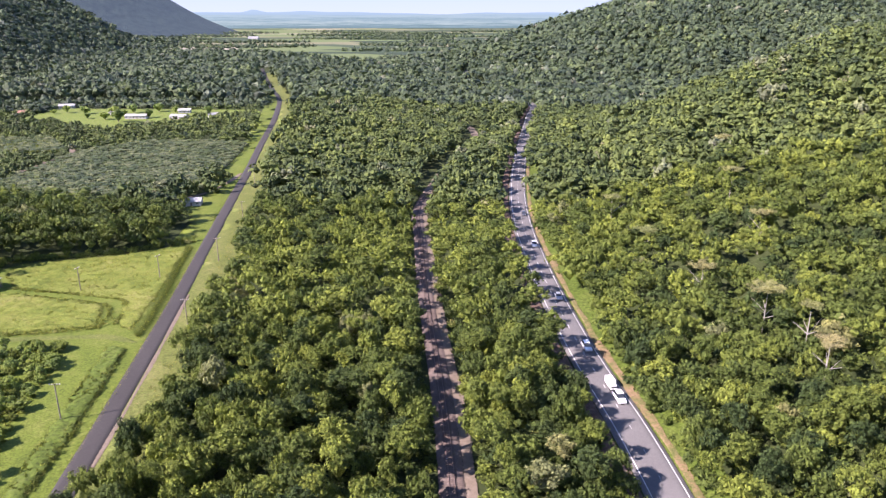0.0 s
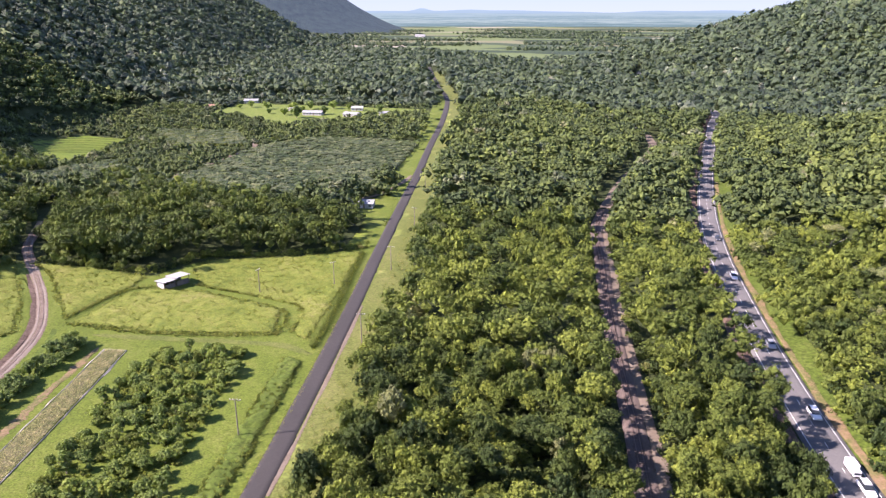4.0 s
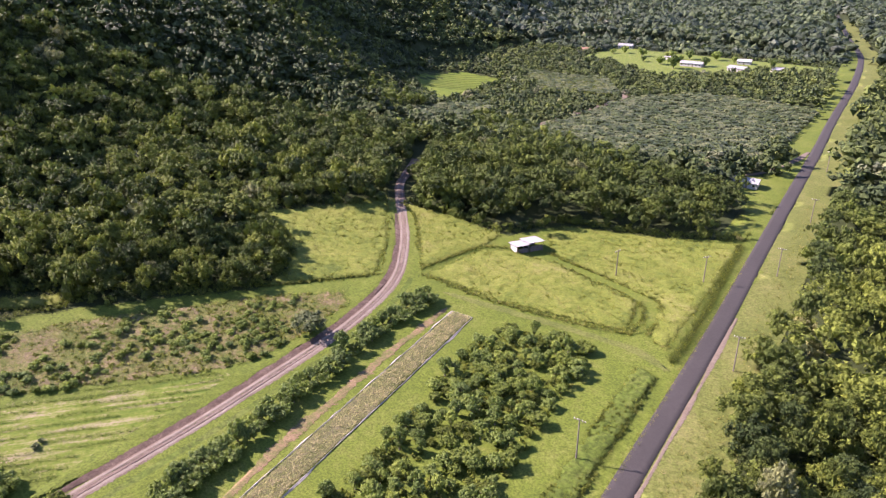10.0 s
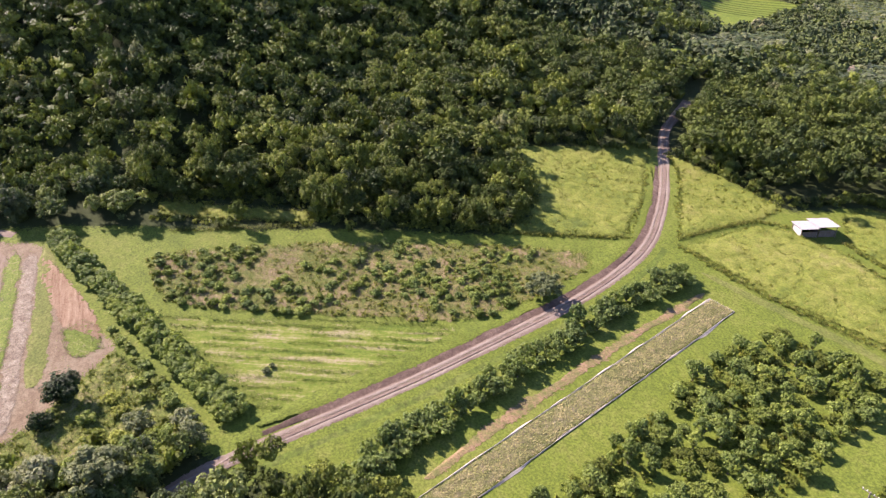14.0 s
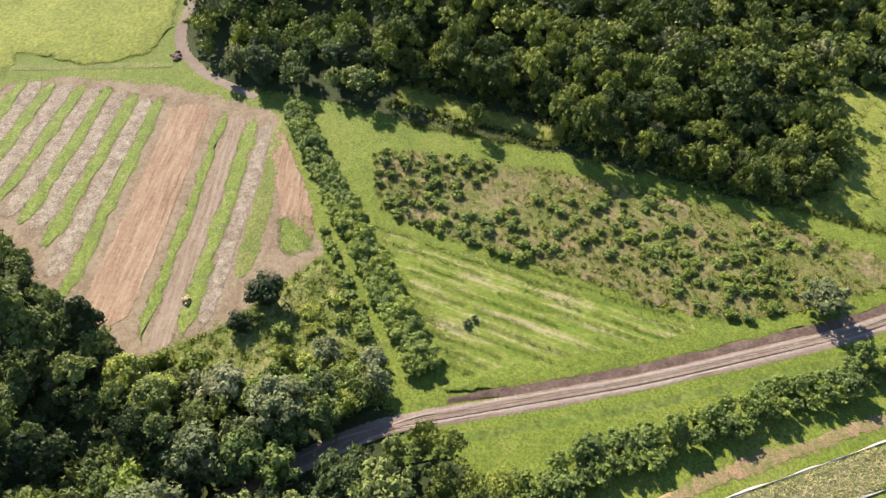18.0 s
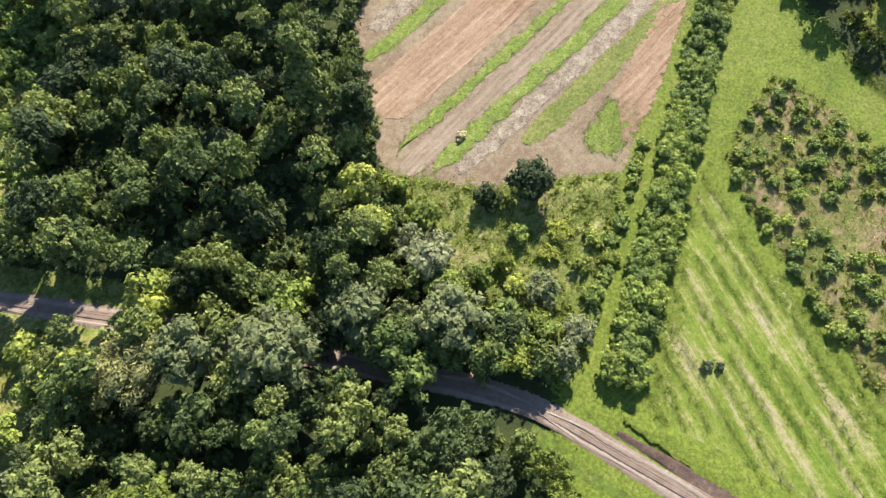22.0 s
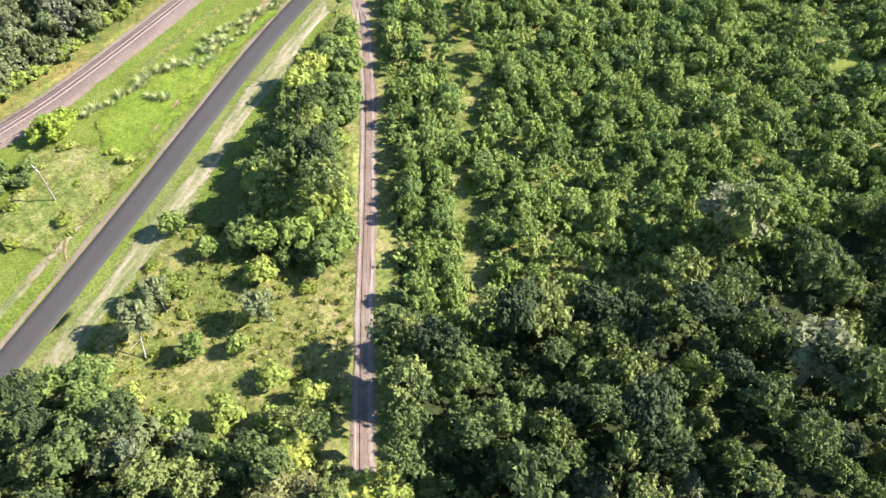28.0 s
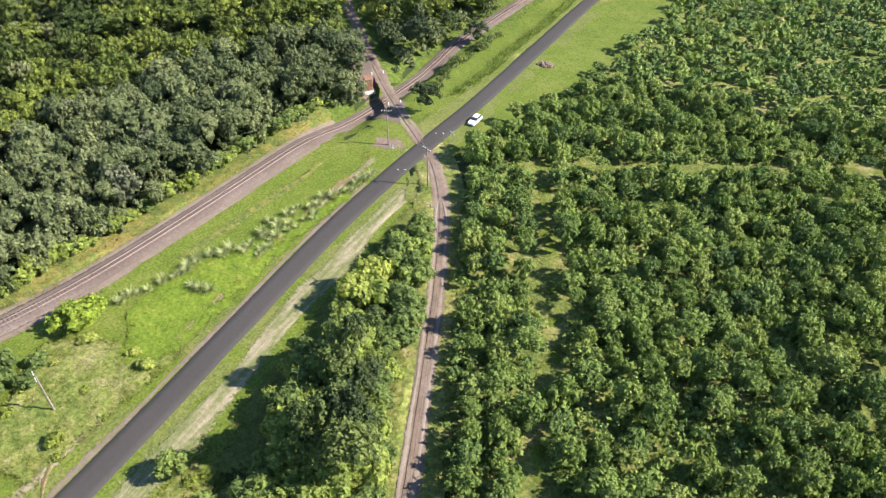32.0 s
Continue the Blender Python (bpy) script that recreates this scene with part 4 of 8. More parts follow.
field("farmland", FARM, M_MOWN, "mown green farmland in the valley", 3.0, 0.06, 0, 1)
field("mown_plot", MOWN_PLOT, M_ROWS, "mown grass plot in pale and green rows", 4, 0.06, 0.08, 2)
field("weedy_plot", WEED_PLOT, M_STRAW, "dry weedy plot with straw and low shrubs", 1.1, 0.07, 0.22, 3, ragged=1.0)
field("pasture", PASTURE_WEST, M_WEED, "bright yellow-green weedy pasture", 1.25, 0.08, 0.4, 4, body=0.15)
field("pasture", PASTURE_TRACK, M_WEED, "bright yellow-green weedy pasture", 1.25, 0.08, 0.4, 5, body=0.15)
field("pasture", PASTURE_MID, M_WEED, "tall weedy pasture with a grassy rim", 1.25, 0.10, 0.5, 6, body=0.2)
field("pasture", PASTURE_EAST, M_WEED, "bright weedy pasture below the forest edge", 1.4, 0.08, 0.45, 7, body=0.15)
field("weed_strip", ROADSIDE, M_LUSH, "strip of tall weeds along the road", 0.9, 0.1, 0.6, 8, body=0.35)
lay("farm_path", ribbon_mesh("farm_path", smooth_line([(-84, 177), (-90, 179), (-97, 180.5), (-115, 178), (-134, 174), (-147, 171)], 1.2), [(-1.5, 0.10), (0, 0.14), (1.5, 0.10)], 0.35, 21, None, 5.0), M_VERGE, "worn grassy farm path between the fields", "path")
lay("orchard_soil", ribbon_mesh("orchard_soil", smooth_line([(-140.5, 166), (-136, 140), (-130, 110), (-124, 86)], 1.2), [(-1.4, 0.09), (0, 0.15), (1.4, 0.09)], 0.5, 22, None, 6.0, worn=1.0), M_DIRTGRASS, "bare brown ground beside the pineapple bed", "dirt")

# pineapple bed with white sheet borders
BED0, BED1 = np.array((-135.4, 165.6)), np.array((-118.2, 84.0))
bed_dir = (BED1 - BED0) / np.hypot(*(BED1 - BED0))
bed_n = np.array((bed_dir[1], -bed_dir[0]))
bed_line = smooth_line([tuple(BED0), tuple((BED0 + BED1) / 2), tuple(BED1)], 2.0)
lay("pineapple_bed", ribbon_mesh("pineapple_bed", bed_line, [(-2.7, 0.05), (-2.4, 0.22), (0, 0.25), (2.4, 0.22), (2.7, 0.05)], 0.1, 23), M_DRYSTRIP, "long raised planting bed", "bed")
for o in (-3.0, 3.0):
    lay("sheet_border", ribbon_mesh("sheet_border", smooth_line([tuple(BED0), tuple((BED0 + BED1) / 2), tuple(BED1)], 1.2), [(o - 0.15, 0.12), (o, 0.26), (o + 0.15, 0.12)], 0.22, 24 + int(o), None, 0.0, 0.08), M_SHEET, "crumpled white sheet edging the planting bed", "sheet")
end_line = smooth_line([tuple(BED0 - bed_n * 3), tuple(BED0), tuple(BED0 + bed_n * 3)], 1.0)
lay("sheet_border", ribbon_mesh("sheet_border", end_line, [(-0.25, 0.12), (0, 0.27), (0.25, 0.12)], 0.15, 29), M_SHEET, "crumpled white sheet across the end of the bed", "sheet")

# soil field in strips
field("bare_field", [(-238, 12), (-234, 20), (-226, 34), (-222, 39), (-205, 42), (-178, 49), (-172, 42), (-164, 33), (-157, 20), (-161, 13), (-170, 1), (-182, -8), (-198, -21), (-205, -28.5), (-216, -31), (-242, -28), (-244, -10)], M_PALESOIL, "bare field of pale dry soil in strips", 3, 0.065, 0.03, 9)
ROWS_W = [(-219.5, 36.0), (-221.0, 32.8), (-222.5, 29.4), (-224.0, 26.2), (-228.5, 18.8), (-232.0, 11.2), (-232.5, 8.2), (-234.5, 4.9), (-236, 1.9), (-238, -1.4), (-238.2, -4.4), (-239.5, -8.0), (-240.5, -11.4), (-241.5, -15), (-242.5, -18.6), (-243.5, -22)]
ROWS_E = [(-164, 27.5), (-162, 24.2), (-159.5, 20.8), (-162.5, 17.6), (-166, 10.4), (-172.5, 2.8), (-178, -0.4), (-185.5, -3.2), (-190.5, -6.6), (-192.5, -9.6), (-194.5, -12.6), (-199, -15.8), (-201.5, -19), (-203, -22.4), (-205, -25.6), (-207, -28.8)]
ROW_HALF = (1.4, 1.2, 2.1, 0.8, 4.7, 1.1, 1.75, 1.15, 1.75, 1.15, 1.75, 1.2, 1.75, 1.2, 1.75, 1.2)
ROW_KIND = "mgsgpgmgmgmgmgmg"
for k, (w, e, half, kind) in enumerate(zip(ROWS_W, ROWS_E, ROW_HALF, ROW_KIND)):
    ln = smooth_line([w, (0.5 * (w[0] + e[0]), 0.5 * (w[1] + e[1]) + 0.15), e], 0.8)
    if kind == "g":
        lay("grass_strip", ribbon_mesh("grass_strip", ln, [(-half * 1.7, 0.13), (-half * 0.7, 0.18), (0, 0.19), (half * 0.7, 0.18), (half * 1.7, 0.13)], 0.55, 40 + k, None, 5.0, 0.02, 1.3), M_STRIP, "strip of bright green grass between bare beds", "grass")
    elif kind == "m":
        lay("mulch_strip", ribbon_mesh("mulch_strip", ln, [(-half * 1.45, 0.105), (-half * 0.5, 0.15), (0, 0.14), (half * 0.5, 0.15), (half * 1.45, 0.105)], 0.28, 40 + k, None, 4.0, 0.03, 1.2), M_MULCH, "planting bed under crumbly grey mulch", "bed")
    elif kind == "p":
        lay("ploughed_strip", ribbon_mesh("ploughed_strip", ln, [(half * u, 0.12 + 0.02 * (i % 2)) for i, u in enumerate(np.linspace(-1, 1, 23))], 0.3, 40 + k, None, 3.0, 0.02), M_SOIL, "ploughed strip of reddish brown soil", "bed")
    else:
        lay("soil_strip", ribbon_mesh("soil_strip", ln, [(half * u, 0.11 + 0.03 * (i % 2)) for i, u in enumerate(np.linspace(-1, 1, 9))], 0.25, 40 + k, None, 3.0, 0.02), M_RAKED, "raked strip of pale dry soil", "bed")
lay("grass_strip", ribbon_mesh("grass_strip", smooth_line([(-220, 39), (-196, 36.5), (-174, 33)], 0.8), [(-2.1, 0.10), (0, 0.18), (2.1, 0.10)], 0.4, 58, None, 6.0, 0.04), M_VERGE, "thin grass beside the bare beds", "grass")
field("ploughed_patch", [(-221, 38), (-207, 36.5), (-190, 39), (-180, 47), (-192, 46), (-206, 42.5)], M_SOIL, "patch of reddish brown soil", 0.9, 0.10, 0.06, 60, ragged=0.3)
field("grass_patch", [(-189, 39), (-180.5, 39.2), (-178.4, 42), (-179.6, 46.0), (-186, 46.2), (-190.3, 44)], M_STRIP, "patch of bright grass in the bare field", 0.8, 0.09, 0.06, 61, ragged=0.5)
WEED_BANK = [(-172, 41), (-178, 48), (-162, 54), (-150, 58), (-149, 44), (-150, 31), (-158, 17), (-161, 26), (-166, 34)]
field("weed_bank", WEED_BANK, M_WEEDBANK, "overgrown bank of yellow-green weeds", 1.6, 0.10, 0.45, 62)
field("crop_field", [(-330, -40), (-372, -27), (-366, -12), (-315, 13), (-262, 11), (-249, 6), (-246, -8), (-258, -36), (-280, -44)], M_CANE, "bright yellow-green young crop field", 2.2, 0.1, 0.5, 63)
field("crop_field", CROP, M_CANE, "bright yellow-green young crop field", 2.2, 0.1, 0.5, 64)
lay("track", ribbon_mesh("track", smooth_line([(-375, -22), (-345, 6), (-318, 17), (-285, 15.5), (-256, 12.5), (-240, 20), (-229, 33)]), [(-1.6, 0.06), (0, 0.12), (1.6, 0.06)], 0.5, 65), M_PALEDIRT, "pale dirt farm track below the forest", "track")
lay("track", ribbon_mesh("track", smooth_line([(-244, 12), (-246, 0), (-247, -14), (-250, -34), (-256, -48)]), [(-1.4, 0.10), (0, 0.13), (1.4, 0.10)], 0.4, 66), M_VERGE, "grassy farm track beside the bare field", "track")
field("grass_bank", [(-229, 66), (-210, 99), (-204.5, 97), (-222, 64)], M_WEED, "bank of tall yellow-green grass at the forest foot", 1.0, 0.1, 0.35, 67, body=0.3)

# northern farms
field("banana_ground", BANANA, M_GROUND, "earth and grass under the banana plants", 6, 0.05, 0, 70)
field("banana_ground", BANANA_SMALL, M_GROUND, "earth and grass under the banana plants", 6, 0.05, 0, 71)
field("terraced_lawn", TERRACE, M_WET, "bright green terraced field", 6, 0.06, 0.05, 72)
for k in range(9):
    o = 7.0 * k - 14
    ln = smooth_line([(-395 - 0.72 * o + 0.69 * 12, 372 + 0.69 * o), (-345 - 0.72 * o, 421 + 0.69 * o + 3), (-300 - 0.72 * o, 468 + 0.69 * o)], 2.0)
    ln = ln[in_poly(ln[:, 0], ln[:, 1], TERRACE)]
    if len(ln) > 4:
        lay("terrace_edge", ribbon_mesh("terrace_edge", ln, [(-1.1, 0.05), (0, 0.5), (1.1, 0.05)], 0.2, 320 + k), M_LUSH, "dark grassy edge of a terrace", "grass")
field("house_lawn", LAWN, M_STRIP, "bright lawns round the distant houses", 8, 0.06, 0, 73)
field("glade", [(-290, 278), (-290, 292), (-272, 303), (-262, 322), (-256, 318), (-266, 296), (-280, 276)], M_WET, "small bright green glade below the terraces", 4, 0.06, 0.05, 78)
field("far_field", FAR_FIELD, M_WEED, "distant weedy field", 6, 0.06, 0.4, 74)
field("yard", NORTHYARD, M_MOWN, "mown yard beside the road", 5, 0.06, 0, 75)
lay("track", ribbon_mesh("track", smooth_line([(-232, 330), (-240, 370), (-246, 420), (-247, 465), (-262, 500)]), [(-2.6, 0.06), (0, 0.12), (2.6, 0.06)], 0.6, 76), M_PALEDIRT, "pale farm track beside the bananas", "track")
lay("track", ribbon_mesh("track", smooth_line([(-128, 340), (-121, 352), (-117, 380), (-116, 402)]), [(-1.5, 0.08), (0, 0.12), (1.5, 0.08)], 0.4, 77), M_PALEDIRT, "pale drive beside the bananas", "track")

field("verge_grass", [(-57.2, -103), (-56.5, -99), (-60.5, -92), (-63.8, -90), (-62.5, -96), (-59.3, -101.5)], M_VERGE, "rough grass between the road and the tramway", 0.9, 0.12, 0.2, 88)
# southern strips
field("clearing", CLEARING, M_WILD, "grassy clearing with scattered trees", 2, 0.05, 0.3, 80)
field("greenway", GREENWAY, M_MOWN, "open grass between the road and the railway", 4, 0.03, 0.05, 81)
field("wet_grass", [(-46.4, -31.4), (-52.3, -30.3), (-54.0, -39), (-52.6, -55), (-51, -69.4), (-52, -86), (-49.7, -95), (-46, -78), (-42, -62), (-39, -52), (-37, -41)], M_WET, "lush bright green grass in a shallow drain", 2.0, 0.09, 0.4, 82)
field("weed_bank", [(-44, -8), (-55, -10), (-55, -40), (-50, -34), (-38, -34), (-33, -27)], M_WEEDBANK, "weedy bank with pale shrubs", 1.4, 0.08, 0.7, 83)
field("plantation_ground", PLANTATION, M_WILD, "rough grass under the planted trees", 3, 0.04, 0.25, 84)
field("grove_ground", GROVE_FLOOR, M_VERGE, "rough grass under the roadside grove", 3, 0.04, 0.2, 85)
field("grass", [(-32, -112), (-46, -112), (-50, -150), (-48, -215), (-37, -215), (-34, -160)], M_MOWN, "rough grass beside the tramway bridge", 2, 0.03, 0.1, 86)
field("bank_grass", [(-36, -110), (-16, -114), (-4, -128), (16, -146), (40, -175), (30, -200), (10, -215), (-40, -215), (-50, -200), (-50, -112)], M_LUSH, "rank grass round the tramway bridge", 3, 0.0, 0.05, 89)
field("bare_ground", [(-44, -117), (-35, -116), (-30, -121), (-20, -128), (-8, -139), (-9, -144), (-20, -141), (-33, -134), (-40, -124)], M_BALLAST, "bare brown ground round the tramway bridge", 1.2, 0.07, 0.1, 87)
field("bare_ground", [(-42, -105), (-48, -106), (-50, -110), (-46, -112), (-41, -110)], M_DIRT, "scraped reddish dirt beside the crossing", 1.0, 0.05, 0.08, 88)

LANES = [smooth_line([(-80.4, -117.8), (-89.7, -99.7), (-99.9, -83), (-113.9, -45.8), (-118.5, -36.4), (-123, -27)], 4), smooth_line([(-78, -117), (-116.5, -138.8), (-156, -158), (-190, -172)], 4)]
for k, ln in enumerate(LANES):
    lay("grass_lane", ribbon_mesh("grass_lane", smooth_line(ln, 1.5), [(-1.5, 0.10), (0, 0.16), (1.5, 0.10)], 0.4, 91 + k), M_MOWN, "mown grass lane between the planted trees", "grass")
field("grass_glade", [(-166, -108), (-169, -115), (-176, -115), (-175, -107), (-170, -105)], M_WEED, "open grassy glade among the trees", 1.5, 0.08, 0.4, 94)
lay("dirt_streak", ribbon_mesh("dirt_streak", smooth_line([(-35.2, -52), (-36.4, -62), (-36.9, -74), (-37.6, -86), (-37.2, -96)], 1.2), [(-1.2, 0.07), (0, 0.14), (1.2, 0.07)], 0.35, 95, None, 8.0), M_ORANGE, "worn streak of orange grass and soil", "dirt")
lay("drain_edge", ribbon_mesh("drain_edge", cut(PAVED, -104, 6), [(6.0, 0.06), (6.9, 0.17), (7.8, 0.05)], 0.4, 96), M_DRYSTRIP, "pale dry grass along the road drain", "grass")
lay("drain_bank", ribbon_mesh("drain_bank", cut(PAVED, -100, -6), [(6.9, 0.10), (7.6, 0.22), (8.4, 0.08)], 0.35, 101, None, 8.0), M_DIRTGRASS, "eroded brown lip of the road drain", "dirt")
for k, (a, b) in enumerate(((-5.8, -0.9), (0.9, 6.2))):
    lay("track_verge", ribbon_mesh("track_verge", cut(TRAM, -112, 22), [(a, 0.02), (a * 0.6 + b * 0.4, 0.08), (b, 0.06)], 0.4, 97 + k), M_WILD, "rough grass beside the tramway", "grass")
lay("gravel_shoulder", ribbon_mesh("gravel_shoulder", cut(RAIL, 40, 345), [(2.2, 0.06), (3.2, 0.12), (5.0, 0.04)], 0.3, 99), M_PALEDIRT, "pale gravel shoulder beside the railway", "gravel")

# ---- trees ----
def ico(sub):
    bm = bmesh.new()
    bmesh.ops.create_icosphere(bm, subdivisions=sub, radius=1.0)
    v = np.array([q.co[:] for q in bm.verts])
    f = np.array([[q.index for q in t.verts] for t in bm.faces])
    bm.free()
    return v, f


ICO1, ICO2 = ico(1), ico(2)
OCTA = (np.array([(1, 0, 0), (-1, 0, 0), (0, 1, 0), (0, -1, 0), (0, 0, 1), (0, 0, -1)], float), np.array([(0, 2, 4), (2, 1, 4), (1, 3, 4), (3, 0, 4), (2, 0, 5), (1, 2, 5), (3, 1, 5), (0, 3, 5)]))


def crown_arrays(seed, lobes, leaves, leaf, core=1, spread_=0.76, flat=0.75, puff=1.0):
    """A unit crown (radius about 1): rounded uneven lobes, with pointed leaf tufts standing out of them."""
    rng = np.random.RandomState(seed)
    c = []
    for k in range(lobes):
        a = 2.399 * k + rng.uniform(-0.5, 0.5)
        r = spread_ * math.sqrt((k + 0.3) / lobes) * rng.uniform(0.8, 1.2)
        h = (1 - (r / 0.95) ** 2) * 0.66 * flat + rng.uniform(-0.2, 0.2) * min(1.0, 1.4 * flat)
        c.append((r * math.cos(a), r * math.sin(a), h, puff * (0.95 / math.sqrt(lobes)) ** 0.8 * rng.uniform(0.6, 1.1)))
    c = np.array(c)
    vs, fs, n = [], [], 0
    cv, cf = (OCTA, ICO1, ICO2)[core]
    for k, (x, y, z, r) in enumerate(c):
        w = cv * ((0.84 if core == 0 else 0.86) + 0.2 * rng.uniform(-1, 1, (len(cv), 1))) * np.array([r, r, r * rng.uniform(0.7, 1.0)])
        vs.append(w + np.array([x, y, z])), fs.append(cf + n)
        n += len(w)
    if lobes > 1:
        cv, cf = OCTA if core == 0 else ICO1
        w = cv * np.array([0.5, 0.5, 0.5 * flat]) - np.array([0, 0, 0.22])
        vs.append(w), fs.append(cf + n)
        n += len(w)
    per = np.maximum(1, (leaves * c[:, 3] ** 2 / (c[:, 3] ** 2).sum())).astype(int)
    for (x, y, z, r), m in zip(c, per):
        d = rng.randn(m, 3)
        d[:, 2] = d[:, 2] * 0.85 + 0.2
        d /= np.linalg.norm(d, axis=1)[:, None]
        pos = np.array([x, y, z]) + d * r * rng.uniform(0.82, 1.32, (m, 1))
        nrm = d + rng.randn(m, 3) * 0.34 + np.array([0, 0, 0.3])
        nrm /= np.linalg.norm(nrm, axis=1)[:, None]
        t = np.cross(nrm, rng.randn(m, 3))
        t /= np.linalg.norm(t, axis=1)[:, None]
        b = np.cross(nrm, t)
        s = leaf * rng.uniform(0.55, 1.35, (m, 1))
        q = np.stack([pos + t * s * 0.95 - nrm * s * 0.2, pos - t * s * 0.55 + b * s * 0.8, pos - t * s * 0.55 - b * s * 0.8], 1)
        vs.append(q.reshape(-1, 3))
        fs.append(n + np.arange(3 * m).reshape(-1, 3))
        n += 3 * m
    return np.vstack(vs), np.vstack(fs)


LOD = [
    [crown_arrays(s, (30, 38, 44, 24)[s % 4], 740, (0.092, 0.082, 0.074, 0.10)[s % 4], 0, (0.80, 0.82, 0.88, 0.76)[s % 4], (0.8, 0.95, 0.45, 1.15)[s % 4], (0.95, 0.95, 0.85, 0.95)[s % 4]) for s in range(12)],
    [crown_arrays(20 + s, 15, 130, 0.125, 0, 0.82, (0.9, 0.5, 0.75)[s % 3], 0.95) for s in range(9)],
    [crown_arrays(40 + s, 6, 34, 0.2, 0, 0.8, (0.85, 0.55)[s % 2]) for s in range(8)],
    [crown_arrays(60 + s, 1, 10, 0.36) for s in range(6)],
    [crown_arrays(80 + s, 4, 28, 0.27, 0, 0.8, (0.7, 0.45)[s % 2], 0.9) for s in range(8)],
]


def flat_all(me):
    me.polygons.foreach_set("use_smooth", np.zeros(len(me.polygons), bool))
    return me


def woods_mesh(name, xs, ys, radius, height, tint, lod, seed=0):
    """Many crowns joined into one mesh; radius, height, tint by tree."""
    rng = np.random.RandomState(seed + 3)
    V, F, T, n = [], [], [], 0
    zs = G(xs, ys)
    pick = rng.randint(0, len(LOD[lod]), len(xs))
    for k, (v, f) in enumerate(LOD[lod]):
        who = np.where(pick == k)[0]
        if not len(who):
            continue
        a = rng.uniform(0, 2 * np.pi, len(who))
        ca, sa, r = np.cos(a), np.sin(a), radius[who]
        ex = rng.uniform(0.85, 1.2, len(who))
        X = (v[None, :, 0] * ca[:, None] - v[None, :, 1] * sa[:, None]) * (r * ex)[:, None] + xs[who][:, None]
        Y = (v[None, :, 0] * sa[:, None] + v[None, :, 1] * ca[:, None]) * (r / ex)[:, None] + ys[who][:, None]
        hz = r * rng.uniform(*((0.95, 1.75), (0.9, 1.6), (0.85, 1.4), (0.85, 1.3), (0.8, 1.4))[lod], len(who))
        Z = v[None, :, 2] * hz[:, None] + (zs[who] + height[who] - 0.85 * hz)[:, None]
        V.append(np.stack([X, Y, Z], -1).reshape(-1, 3))
        F.append((f[None] + (n + len(v) * np.arange(len(who)))[:, None, None]).reshape(-1, 3))
        T.append(np.repeat(tint[who], len(v)))
        n += len(who) * len(v)
    return flat_all(mesh_np(name, np.vstack(V), tris=np.vstack(F), tint=np.concatenate(T)))


def scatter(x0, x1, y0, y1, step, seed):
    rng = np.random.RandomState(seed)
    xs, ys = np.meshgrid(np.arange(x0, x1, step), np.arange(y0, y1, step * 0.87))
    xs = xs + (np.arange(xs.shape[0]) % 2)[:, None] * step * 0.5
    xs = xs.ravel() + rng.uniform(-0.38, 0.38, xs.size) * step
    ys = ys.ravel() + rng.uniform(-0.38, 0.38, ys.size) * step
    return xs, ys


# foot and spread of the broad pale trees that stand clear over the woods
BROAD = [(-126.3, 26.6, 6.0), (-114.0, 13.2, 5.8), (-119.8, 17.4, 4.8), (-143.6, 41.5, 4.8), (-149.0, 33.4, 3.4), (-137.2, 31.0, 4.2), (-103.5, 26.0, 4.6)]


def is_wood(xs, ys):
    ok = np.ones(len(xs), bool)
    for p in OPEN:
        ok &= ~in_poly(xs, ys, p)
    d, s = line_dist(xs, ys, PAVED[::3])
    east = np.where(ys > 150, 13.5 + 2 * np.sin(ys / 17), np.where(ys > 100, 5.5 + 0.16 * np.clip(ys - 100, 0, 50), 6.5))
    west = np.where(ys > 260, 13.0 + 4 * np.sin(ys / 31), np.where(ys < 8, 24.0, 6.5))
    ok &= np.where(s > 0, d > east, d > west)
    d, s = line_dist(xs, ys, TRAM[::3])
    ok &= d > np.where((ys > 4) & (ys < 57), np.where(ys > 46, 3.4, 1.8), 4.6)
    for x, y, r in BROAD:
        ok &= np.hypot(xs - x, ys - y) > 0.7 * r
    d, s = line_dist(xs, ys, RAIL[::3])
    ok &= np.where(ys < -114, d > 4.5, np.where(ys < 20, d > np.where(s > 0, 7.0, 8.0), d > np.where(ys > 340, 6.5, np.where(s > 0, 5.6, 5.0))))
    d, s = line_dist(xs, ys, HIGHWAY[::3])
    ok &= np.where(s > 0, d > 5.9 + 0.5 * np.sin(ys / 23), d > 7.8)
    return ok


def patchy(xs, ys, scale, seed=0.0):
    return 0.5 + 0.5 * lumps(xs + seed * 37, ys - seed * 19, scale)


